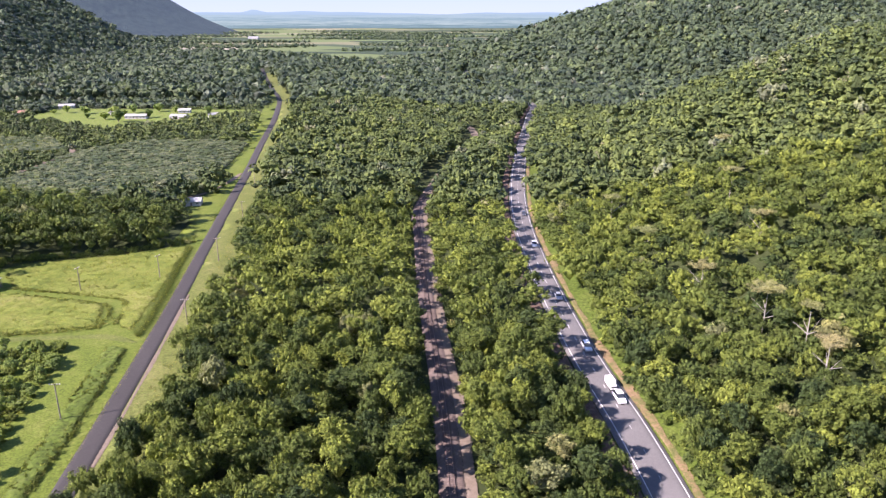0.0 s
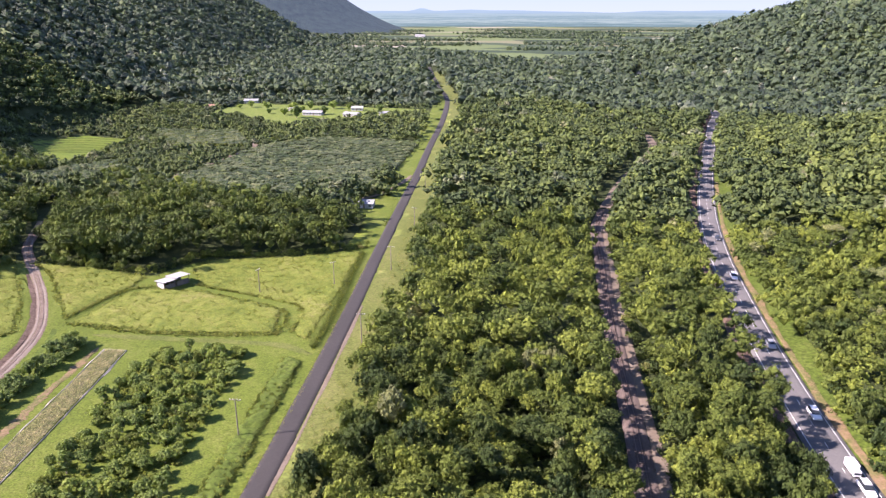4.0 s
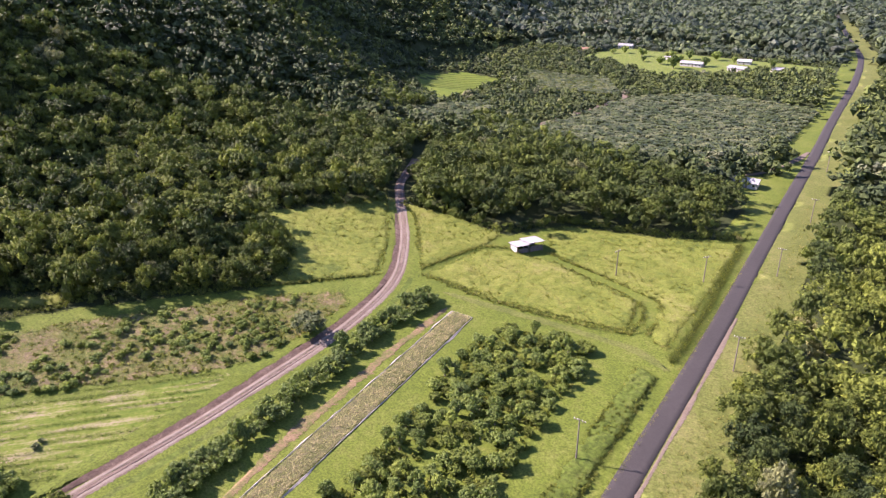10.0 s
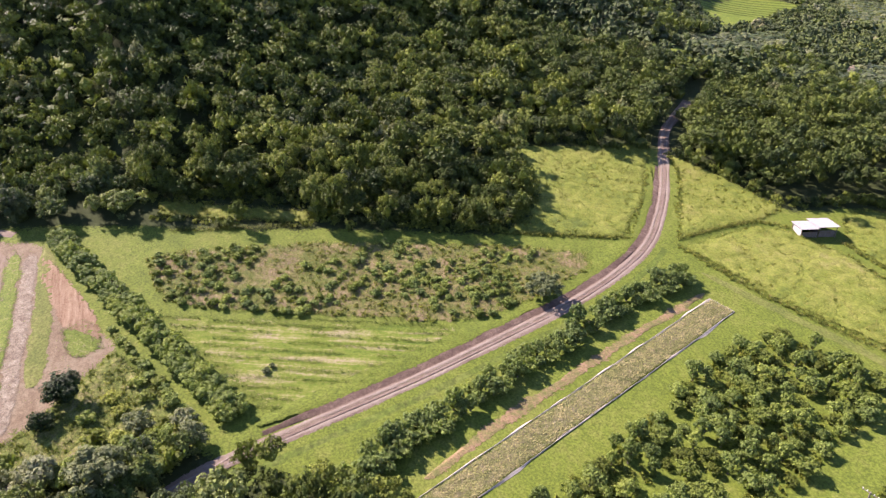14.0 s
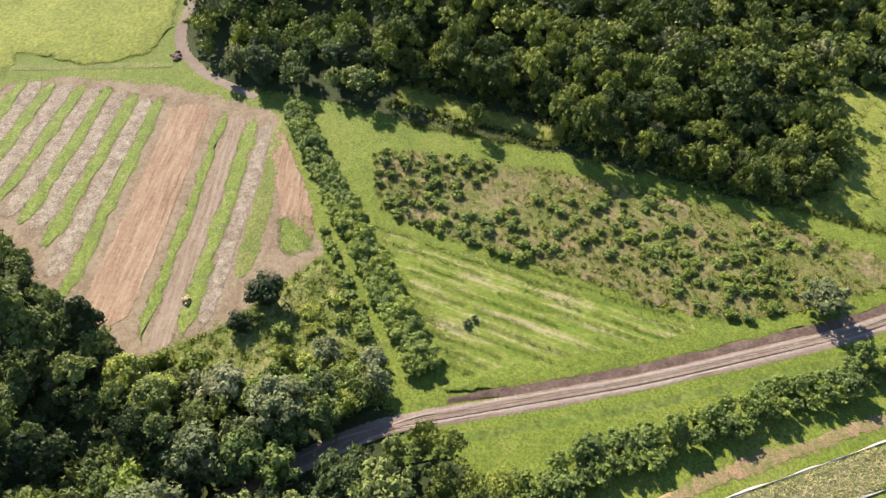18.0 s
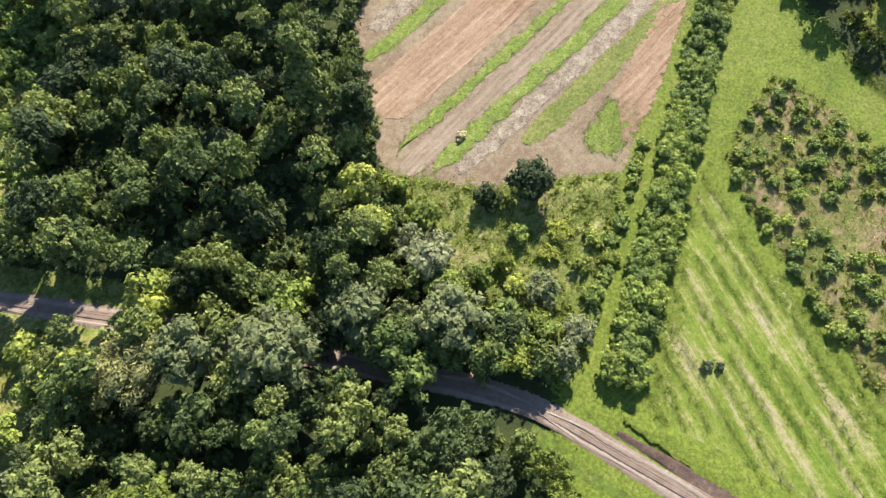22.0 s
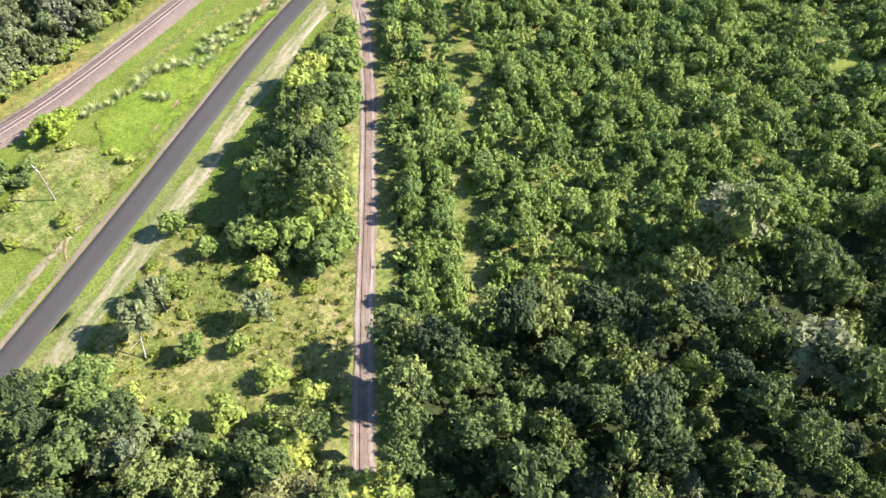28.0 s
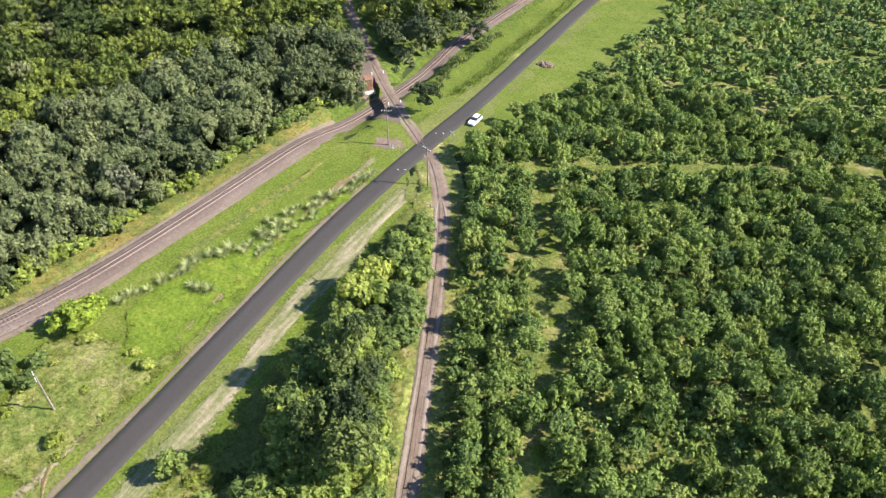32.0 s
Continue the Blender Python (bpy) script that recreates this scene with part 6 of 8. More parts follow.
stand_all(kinds, inside(CLEARING, 3.6, 18, 0.2) + inside([(-44, -8), (-55, -10), (-55, -40), (-50, -34), (-38, -34), (-33, -27)], 4.2, 19, 0.35), 21, 0.35, 1.2)
kinds = [tree_kind("lawn_tree", "leafy garden tree on the distant lawns", "tree", "garden trees", 180 + k, 4.2, 8.0, 1.0, M_LEAF, leaves=150, leaf=0.2, tint=0.1 + 0.2 * k) for k in range(3)]
stand_all(kinds, inside([(-352, 606), (-345, 660), (-180, 655), (-205, 622), (-262, 560), (-325, 596)], 24, 22, 0.8), 23, 0.6, 1.3)
for x, y, lean, sz in ((-95.5, -13.0, (1.2, 0.9), 1.0), (-81.9, 0.2, (1.6, -3.2), 1.15), (-79.5, -8.0, (1.4, -1.0), 0.9)):
    t = tree_kind("leaning_tree", "sparse leaning tree with a pale bare trunk", "tree", "", 170, 2.6, 7.4, 2.9, M_GREYLEAF, M_PALEBARK, leaves=420, leaf=0.15, tint=0.4, lean=lean, trunk_r=0.10, limbs=3)
    t.matrix_basis = pose(x, y, gz(x, y)) @ Matrix.Diagonal((sz, sz, sz, 1))


def lone(name, label, x, y, r, h, base, mat, seed, bark=None, **kw):
    t = tree_kind(name, label, "tree", "", seed, r, h, base, mat, bark, **kw)
    t.matrix_basis = pose(x, y, gz(x, y), 0, 0, seed * 37)
    return t


lone("round_tree", "dense dark round tree beside the bare field", -168.0, 38.2, 3.5, 6.2, 0.3, M_DARKLEAF, 200, leaves=714, leaf=0.12, tint=0.6)
lone("round_tree", "small dark round tree beside the bare field", -162.8, 34.2, 2.3, 4.0, 0.2, M_DARKLEAF, 201, leaves=510, leaf=0.13, tint=0.9)
lone("track_tree", "bushy grey-green tree overhanging the tramway", -155.6, 132.5, 4.3, 6.4, 0.3, M_GREYLEAF, 202, leaves=1000, leaf=0.085, tint=0.1, lobes=30, core=0)
lone("spreading_tree", "pale yellow-green spreading tree in the clearing", -79.0, -10.6, 3.6, 5.4, 1.8, M_YELLOWLEAF, 262, M_PALEBARK, leaves=520, leaf=0.1, tint=0.35, lobes=16)
lone("clearing_edge_tree", "broad leafy tree at the end of the clearing", -78.7, 6.9, 4.3, 7.0, 0.8, M_LEAF, 263, leaves=900, leaf=0.09, tint=0.4, lobes=22)
lone("bright_tree", "bright yellow-green bushy tree beside the railway", -35.5, -33.5, 4.3, 6.0, 0.3, M_GOLD, 203, leaves=900, leaf=0.1, tint=0.9, lobes=20)
for (x, y, r), h, mat, tone, lab in zip(BROAD, (13.5, 11.0, 12.5, 9.6, 7.2, 10.0, 9.5), (M_GREYLEAF, M_THINLEAF, M_GREYLEAF, M_GREYLEAF, M_GREYLEAF, M_GREYLEAF, M_YELLOWLEAF), (0.3, 0.3, 0.15, 0.5, 1.0, 0.25, 0.4), (
        "broad grey-green tree rising over the woods", "broad brownish green tree beside the clearing", "tall dull green tree beside the tramway", "broad silvery green tree over the tramway",
        "silvery half-bare tree at the corner of the woods", "pale green tree beside the dark woods", "broad bright green tree in the woods")):
    lone("broad_tree", lab, x, y, r, h, 0.22 * h, mat, 204 + int(r * 10), leaves=int(62 * r * r), leaf=0.36 / r, tint=tone, lobes=int(10 + 4 * r))
lone("broad_tree", "silvery tree in the dark woods", -168.0, -29.0, 4.6, 14.0, 5.0, M_GREYLEAF, 209, leaves=952, leaf=0.10, tint=0.8, lobes=18)
for k, (x, y, r, h) in enumerate([(-142.5, 47.5, 3.0, 6.5), (-136.5, 37, 3.6, 8.5), (-134.8, 42, 3.2, 7.5), (-133, 22, 3.6, 9.0), (-124, 6, 3.6, 8.5), (-147.5, 38, 3.0, 6.0), (-148, 24, 3.4, 8.0), (-153, 18, 3.2, 7.5), (-121, 8, 3.8, 8.5), (-110, 6, 3.8, 7.5)]):
    lone("broad_tree", "leafy tree overhanging the tramway", x, y, r, h, 1.5, M_LEAF, 240 + k, leaves=714, leaf=0.11, tint=0.1 + 0.12 * k, lobes=18)
lone("tall_tree", "tall dark tree wrapped in vines at the field edge", -160.8, 11.8, 2.5, 13.0, 0.3, M_DARKLEAF, 210, leaves=884, leaf=0.14, tint=0.7, lobes=16, flat=2.2)
for k, (x, y, r) in enumerate([(-152, 40, 2.0), (-149, 47, 2.6), (-155, 28, 2.4), (-151, 52, 1.8), (-157, 22, 2.0), (-161, 41, 1.5), (-145, 51, 2.6), (-154, 45, 1.6)]):
    lone("bank_tree", "leafy shrub on an overgrown bank", x, y, r, r * 1.9, 0.2, M_LEAF if k % 2 else M_YELLOWLEAF, 215 + k, leaves=408, leaf=0.16, tint=0.2 + 0.09 * k)
for k, (x, y, r, h, mat, tone, lab) in enumerate((
        (-150.3, 29.3, 2.6, 5.5, M_GREYLEAF, 0.7, "pale grey-green tree at the edge of the weedy bank"), (-152.5, 33.2, 2.4, 4.6, M_GREYLEAF, 1.0, "silvery half-bare shrub at the edge of the bank"),
        (-139.6, 36.4, 3.4, 7.6, M_GREYLEAF, 0.6, "broad pale green tree over the tramway"),
        (-146.9, 49.4, 2.8, 4.8, M_LEAF, 0.5, "leafy tree beside the tramway"), (-155.5, 48.5, 2.6, 4.2, M_GREYLEAF, 0.5, "leafy pale green bush on the bank"),
        (-148.4, 55.8, 2.8, 4.6, M_GREYLEAF, 0.55, "round grey-green tree at the end of the lane"), (-153.4, 55.6, 2.4, 3.8, M_GREYLEAF, 0.8, "round grey-green bush at the end of the lane"),
        (-156.0, 41.5, 2.0, 3.0, M_YELLOWLEAF, 0.7, "bright leafy bush on the bank"), (-141.0, 43.5, 3.4, 6.2, M_LEAF, 0.3, "leafy tree overhanging the tramway"),
        (-151.0, 50.5, 2.2, 3.6, M_YELLOWLEAF, 0.5, "bright leafy bush on the bank"), (-162.0, 50.5, 1.7, 2.4, M_YELLOWLEAF, 0.6, "bright leafy bush on the bank"),
        (-166.5, 50.2, 1.6, 2.2, M_LEAF, 0.6, "leafy bush beside the grass lane"), (-159.0, 54.2, 1.8, 2.6, M_LEAF, 0.5, "leafy bush beside the grass lane"),
        (-161.0, 46.2, 1.6, 1.8, M_YELLOWLEAF, 1.0, "low bright green mound of vines"), (-164.5, 45.4, 1.9, 1.9, M_YELLOWLEAF, 1.0, "low bright green mound of vines"),
        (-83.7, 11.8, 4.6, 8.0, M_LEAF, 0.1, "broad leafy tree beside the clearing"),
        (-94.3, 28.0, 4.2, 8.5, M_YELLOWLEAF, 0.4, "broad bright green tree in the woods"), (-178.3, -60.2, 4.6, 13.0, M_GREYLEAF, 0.3, "silvery tree in the dark woods"))):
    lone("bank_tree", lab, x, y, r, h, 0.2, mat, 600 + k, leaves=int(90 * r * r), leaf=0.26 / r, tint=tone, lobes=int(8 + 4 * r), core=0)
lone("broad_tree", "silvery half-bare tree over the dark woods", -154.7, -51.5, 5.4, 13.0, 4.5, M_GREYLEAF, 260, leaves=1100, leaf=0.085, tint=0.9, lobes=26)
lone("broad_tree", "dull grey-green tree beside the clearing", -89.7, 12.8, 5.0, 9.5, 1.5, M_GREYLEAF, 261, leaves=1000, leaf=0.085, tint=0.0, lobes=26)
for k, (x, y, r, h) in enumerate([(-8.5, -65, 5.2, 11), (-2.5, -77, 5.6, 12), (9, -78, 5.0, 11), (12, -60, 4.6, 11), (1, -55, 4.4, 10), (-6, -88, 4.6, 10.5), (4, -92, 5.0, 12), (-11, -48, 4.0, 9)]):
    lone("broad_tree", "dense grey-green tree beside the railway", x, y, r, h, 1.0, M_GREYLEAF, 265 + k, leaves=850, leaf=0.085, tint=0.05 + 0.08 * (k % 4), lobes=24)
for k, (x, y, r) in enumerate([(-33, -21, 2.4), (-36.5, -17.5, 2.8), (-39.5, -21, 2.0), (-37, -24.5, 1.9), (-32, -15, 2.6), (-36, -11, 2.4)]):
    lone("bank_shrub", "dark leafy shrub on the bank by the railway", x, y, r, r * 1.5, 0.1, M_LEAF, 280 + k, leaves=420, leaf=0.13, tint=0.12, lobes=12)
kinds = [tree_kind("edge_shrub", "leafy shrub at the forest edge by the railway", "shrub", "forest edge shrubs", 290 + k, 1.9, 3.2, 0.05, (M_LEAF, M_YELLOWLEAF, M_LEAF)[k], leaves=300, leaf=0.15, tint=0.3 + 0.15 * k, limbs=2) for k in range(3)]
stand_all(kinds, along([(-16.5, -28), (-18.2, -52), (-19.2, -76), (-19.8, -100), (-20.5, -112)], 1.9, 0.9, 24), 25, 0.6, 1.4)
# pale emergent trees with thin brownish crowns on the eastern slope
for k, (x, y, h, r) in enumerate([(71.7, 183.8, 14.5, 4.4), (77.9, 158.0, 16.0, 5.0), (82.5, 146.4, 14.0, 3.0), (67.1, 223.8, 14.5, 4.6), (66.0, 268.5, 15, 4.2), (116, 293, 15, 4.5), (79, 131, 14, 3.6), (96, 205, 14.5, 4.0), (104, 250, 15, 4.2)]):
    t = tree_kind("emergent_tree", "tall pale-trunked tree with a thin brownish crown", "tree", "emergent trees", 230 + k, r, h, h - 0.55 * r, M_THINLEAF, M_PALEBARK, leaves=420, leaf=0.075, flat=0.4, tint=0.15 * k % 1.0, lobes=13, trunk_r=0.17, limbs=6)
    t.matrix_basis = pose(x, y, gz(x, y), 0, 0, 70 * k)

# ---- bananas, pineapples, grass ----
def leafy(seed, blades, length, width, rise, droop, stem=0.0, seg=2):
    """A rosette of arching strap leaves."""
    rng = np.random.RandomState(seed)
    V, F, n = [], [], 0
    for k in range(blades):
        a = 2.399 * k + rng.uniform(-0.3, 0.3)
        d, side = np.array([math.cos(a), math.sin(a), 0]), np.array([-math.sin(a), math.cos(a), 0])
        L, up = length * rng.uniform(0.75, 1.15), rise * rng.uniform(0.7, 1.2)
        pts = []
        for i in range(seg + 1):
            u = i / seg
            pts.append(np.array([0, 0, stem]) + d * L * u + np.array([0, 0, L * (up * u - droop * u * u)]))
        w = [width * 0.35] + [width] * (seg - 1) + [width * 0.15]
        for p, q in zip(pts, w):
            V += [p - side * q / 2, p + side * q / 2]
        for i in range(seg):
            j = n + 2 * i
            F += [(j, j + 1, j + 3), (j, j + 3, j + 2)]
        n += 2 * (seg + 1)
    return np.array(V), np.array(F)


def sown(name, kinds, xs, ys, size, tint, material, label, category, seed, lift=0.05, parent=None):
    rng = np.random.RandomState(seed)
    V, F, T, n = [], [], [], 0
    pick = rng.randint(0, len(kinds), len(xs))
    zs = G(xs, ys) + lift
    for k, (v, f) in enumerate(kinds):
        w = np.where(pick == k)[0]
        if not len(w):
            continue
        a = rng.uniform(0, 2 * np.pi, len(w))
        ca, sa, s = np.cos(a)[:, None], np.sin(a)[:, None], size[w][:, None]
        V.append(np.stack([(v[None, :, 0] * ca - v[None, :, 1] * sa) * s + xs[w][:, None], (v[None, :, 0] * sa + v[None, :, 1] * ca) * s + ys[w][:, None], v[None, :, 2] * s + zs[w][:, None]], -1).reshape(-1, 3))
        F.append((f[None] + (n + len(v) * np.arange(len(w)))[:, None, None]).reshape(-1, 3))
        T.append(np.repeat(tint[w], len(v)))
        n += len(w) * len(v)
    ob = part_np(name, mesh_np(name, np.vstack(V), tris=np.vstack(F), tint=np.concatenate(T)), material, parent)
    return tagged(ob, label, category, kind="stuff")


BANANA_KINDS = [leafy(300 + k, 8, 2.3, 0.8, 0.85, 0.95, 1.5, 3) for k in range(4)]
for poly, sd in ((BANANA, 31), (BANANA_SMALL, 32), (FAR_FIELD, 35)):
    P = np.array(poly)
    rng = np.random.RandomState(sd)
    u, v = np.meshgrid(np.arange(P[:, 0].min(), P[:, 0].max(), 2.9), np.arange(P[:, 1].min(), P[:, 1].max(), 3.8))
    u, v = u.ravel() + rng.uniform(-0.7, 0.7, u.size), v.ravel() + rng.uniform(-0.6, 0.6, v.size)
    k = in_poly(u, v, poly) & (rng.uniform(size=u.size) > 0.05)
    sown("banana_plants", BANANA_KINDS, u[k], v[k], rng.uniform(0.8, 1.5, k.sum()), rng.uniform(0.0, 1, k.sum()), M_BANANA, "dense rows of pale green banana plants", "banana plants", sd)
PINE_KINDS = [leafy(320 + k, 9, 0.62, 0.10, 0.95, 0.55, 0.1, 2) for k in range(3)]
u, v = np.meshgrid(np.arange(0.4, 82.5, 0.52), np.arange(-2.35, 2.4, 0.52))
rng = np.random.RandomState(33)
u, v = u.ravel() + rng.uniform(-0.12, 0.12, u.size), v.ravel() + rng.uniform(-0.1, 0.1, v.size)
sown("pineapple_plants", PINE_KINDS, BED0[0] + bed_dir[0] * u + bed_n[0] * v, BED0[1] + bed_dir[1] * u + bed_n[1] * v, rng.uniform(0.8, 1.35, u.size), rng.uniform(0, 1, u.size), M_PINE, "low spiky pineapple plants in a long bed", "pineapples", 34, 0.2)
TUFT_KINDS = [leafy(340 + k, 7, 0.75, 0.16, 1.5, 0.7, 0.0, 1) for k in range(5)]


def tufts(name, xs, ys, lo, hi, tone, label, seed, lift=0.24, mat=None):
    xs, ys = np.asarray(xs, float), np.asarray(ys, float)
    rng = np.random.RandomState(seed)
    return sown(name, TUFT_KINDS, xs, ys, rng.uniform(lo, hi, len(xs)), np.clip(tone + 0.22 * rng.randn(len(xs)), 0, 1), mat or M_TUFT, label, "grass", seed, lift)


def tuft_field(poly, gap, lo, hi, tone, label, seed, keep=1.0, lift=0.24, mat=None):
    p = np.array(inside(poly, gap, seed, keep))
    return tufts("tall_grass", p[:, 0], p[:, 1], lo, hi, tone, label, seed, lift, mat)


def tuft_line(pts, gap, width, lo, hi, tone, label, seed, mat=None, lift=0.24):
    p = np.array(along(pts, gap, width, seed) + along(pts, gap * 1.13, width, seed + 1) + along(pts, gap * 1.31, width, seed + 2))
    return tufts("grass_edge", p[:, 0], p[:, 1], lo, hi, tone, label, seed, lift, mat)


tuft_field(PASTURE_MID, 0.72, 0.45, 1.2, 0.4, "tall weeds and grass in the pasture", 400, lift=0.45)
tuft_field(PASTURE_EAST, 0.8, 0.45, 1.2, 0.4, "tall grass below the forest edge", 401, lift=0.4)
tuft_field(PASTURE_WEST, 0.8, 0.45, 1.2, 0.38, "tall grass in the pasture", 402, lift=0.4)
tuft_field(PASTURE_TRACK, 0.8, 0.45, 1.2, 0.4, "tall grass in the pasture", 403, lift=0.4)
tuft_field(WEED_PLOT, 0.8, 0.4, 1.1, 0.72, "dry straw-coloured grass between the shrubs", 404, lift=0.32)
tuft_field(ROADSIDE, 0.7, 0.6, 1.3, 0.25, "tall roadside weeds", 405, lift=0.35)
tuft_field([(-172, 41), (-178, 48), (-162, 54), (-150, 58), (-149, 44), (-150, 31), (-158, 17), (-161, 26), (-166, 34)], 0.8, 0.6, 1.5, 0.5, "rank weeds on the bank", 406, lift=0.4, mat=M_BLADE)
tuft_field([(-330, -40), (-372, -27), (-366, -12), (-315, 13), (-262, 11), (-249, 6), (-246, -8), (-258, -36), (-280, -44)], 1.3, 0.5, 0.9, 0.35, "young crop plants", 407, mat=M_BLADE)
tuft_field([(-44, -8), (-55, -10), (-55, -40), (-50, -34), (-38, -34), (-33, -27)], 0.85, 0.6, 1.3, 0.55, "weeds on the bank by the road", 408)
tuft_field([(-46.4, -31.4), (-52.3, -30.3), (-54.0, -39), (-52.6, -55), (-51, -69.4), (-52, -86), (-49.7, -95), (-46, -78), (-42, -62), (-39, -52), (-37, -41)], 0.9, 0.3, 0.8, 0.3, "lush grass in the drain", 409, mat=M_WETBLADE)
tuft_field(CLEARING, 0.95, 0.5, 1.4, 0.68, "rough grass in the clearing", 410)
tuft_field(GROVE_FLOOR, 1.0, 0.5, 1.3, 0.5, "rough grass under the grove", 411)
tuft_field([(-229, 66), (-210, 99), (-204.5, 97), (-222, 64)], 0.7, 0.6, 1.3, 0.5, "tall grass at the forest foot", 412, lift=0.6)
tuft_field(MOWN_PLOT, 1.5, 0.18, 0.4, 0.4, "short tussocks in the mown rows", 413)
tuft_line([(-182, 137), (-174, 151), (-166, 165)], 0.6, 0.5, 0.9, 1.5, 0.2, "tall dark grass along the field edge", 420)
tuft_line([(-215, 66), (-210, 80), (-204.5, 95)], 0.6, 0.6, 0.9, 1.5, 0.25, "tall grass along the forest lane", 423)
tuft_line([(-158, 174.5), (-131, 177.5), (-99, 186.5), (-104.5, 204)], 0.7, 0.6, 0.5, 1.1, 0.5, "rank grass rim of the pasture", 426, lift=0.5)
tuft_line([(-141, 213), (-134, 212.5), (-101.5, 207.5), (-95, 188.5)], 0.7, 0.6, 0.5, 1.0, 0.5, "rank grass along the mown path", 429, lift=0.5)
tuft_line([(-85.5, 181), (-89, 207), (-94.5, 238), (-98.5, 262)], 0.5, 0.7, 1.2, 2.2, 0.05, "dark rank growth in the roadside ditch", 432)
tuft_line([(-160, 177), (-157.5, 200), (-151, 207)], 0.7, 0.6, 0.8, 1.4, 0.5, "rank grass beside the path", 435, lift=0.5)
tuft_line([(-43.5, -103), (-46.8, -96), (-48.0, -74), (-50.6, -46), (-53.2, -26), (-55.8, -4)], 1.0, 0.8, 0.5, 1.3, 0.85, "pale dry grass along the road drain", 438)
tuft_field([(-80, -117), (-70, -96), (-112, -22), (-124, -18), (-148, -42), (-172, -62), (-185, -120), (-180, -165), (-110, -150)], 1.55, 0.7, 1.7, 0.6, "tall pale grass between the planted trees", 414, keep=0.85)
tuft_field([(-189, 39), (-180.5, 39.2), (-178.4, 42), (-179.6, 46.0), (-186, 46.2), (-190.3, 44)], 0.5, 0.3, 0.7, 0.45, "bright grass in the bare field", 415, mat=M_BLADE)
TUSSOCK_KINDS = [leafy(360 + k, 80, 0.5, 0.04, 2.3, 1.35, 0.0, 2) for k in range(3)]
q = np.array(along([(-35.4, -41.4), (-38.2, -48.4), (-39.6, -56.6), (-42.9, -60.6), (-44.3, -64.5), (-44.0, -73.7), (-48.8, -85.8), (-49, -95)], 1.25, 1.3, 441) + along([(-43.7, -50.0), (-47.3, -50.6)], 1.3, 0.5, 442) + along([(-48.1, -62.0), (-47, -70), (-49.2, -78.0)], 1.4, 0.8, 443))
rng = np.random.RandomState(44)
sown("grass_tussocks", TUSSOCK_KINDS, q[:, 0], q[:, 1], rng.uniform(1.6, 3.0, len(q)), rng.uniform(0.0, 1.0, len(q)), M_TUSSOCK, "pale grass tussocks in the green drain", "grass", 45, 0.15)
tuft_line([(-46.1, -136), (-46.8, -152), (-46.2, -168), (-45.9, -194), (-45, -215)], 0.45, 1.7, 0.8, 1.8, 0.35, "tall bright grass beside the road", 456, M_BLADE)
tuft_line([(-147.5, 70), (-149.3, 92), (-152, 117), (-159, 152), (-167, 170), (-180, 186)], 0.7, 0.5, 0.4, 0.9, 0.2, "grass overhanging the earth bank", 453)
tuft_line([(-75, 120), (-78.5, 150), (-85, 195), (-93, 250)], 1.1, 0.6, 0.4, 0.9, 0.6, "dry grass by the road edge", 444)
tuft_line([(-66, 125), (-69, 160), (-73, 200), (-81, 252), (-92, 322)], 0.9, 3.0, 0.5, 1.2, 0.55, "rough grass on the wide verge", 447)
tuft_line([(-21, -26), (-22.5, -64), (-22.5, -110)], 0.8, 2.2, 0.5, 1.3, 0.7, "coarse rusty grass beside the railway", 450)
for k, (w, e, half, kind) in enumerate(zip(ROWS_W, ROWS_E, ROW_HALF, ROW_KIND)):
    if kind == "g":
        tuft_line([w, e], 0.4, half * 1.5, 0.25, 0.6, 0.4, "bright grass growing in a strip", 460 + 3 * k, M_BLADE)
tuft_field([(-232, 14), (-220, 38), (-180, 47), (-160, 20), (-182, -6), (-206, -26), (-240, -24)], 1.5, 0.2, 0.5, 0.6, "scattered weeds in the bare soil", 416, keep=0.5, mat=M_BLADE)
q = []
for k in range(15):
    o = 1.5 + 2.5 * k
    row = np.array(along([(-194 + 0.851 * o, 50 - 0.525 * o), (-174 + 0.851 * o, 81.5 - 0.525 * o), (-148 + 0.851 * o, 125 - 0.525 * o)], 0.2, 0.5, 700 + k))
    wave = np.sin(row[:, 1] / 6.3 + 2.1 * k) + np.sin(row[:, 1] / 2.3 + k)
    q.append(row[in_poly(row[:, 0], row[:, 1], MOWN_PLOT) & (wave > -0.9)])
q = np.vstack(q)
tufts("tall_grass", q[:, 0], q[:, 1], 0.4, 1.0, 0.3, "bright green regrowth in the mown rows", 417, 0.2, M_BLADE)
tuft_field(WEED_PLOT, 1.3, 0.6, 1.4, 0.5, "green weeds between the shrubs", 418, keep=0.7, lift=0.3, mat=M_BLADE)
clods_v, clods_f = ICO1
rng = np.random.RandomState(77)
CLOD_KINDS = [(clods_v * (1 + 0.4 * rng.uniform(-1, 1, (len(clods_v), 1))) * np.array([1, 1, 0.6]), clods_f) for _ in range(3)]
for k, (w, e, half, kind) in enumerate(zip(ROWS_W, ROWS_E, ROW_HALF, ROW_KIND)):
    if kind == "m":
        q = np.array(along([w, e], 0.35, half * 0.8, 600 + k) + along([w, e], 0.41, half * 0.9, 640 + k))
        sown("mulch_clods", CLOD_KINDS, q[:, 0], q[:, 1], rng.uniform(0.05, 0.13, len(q)), rng.uniform(0, 1, len(q)), M_MULCH, "crumbly grey mulch clods on a bed", "mulch", 680 + k, 0.30)


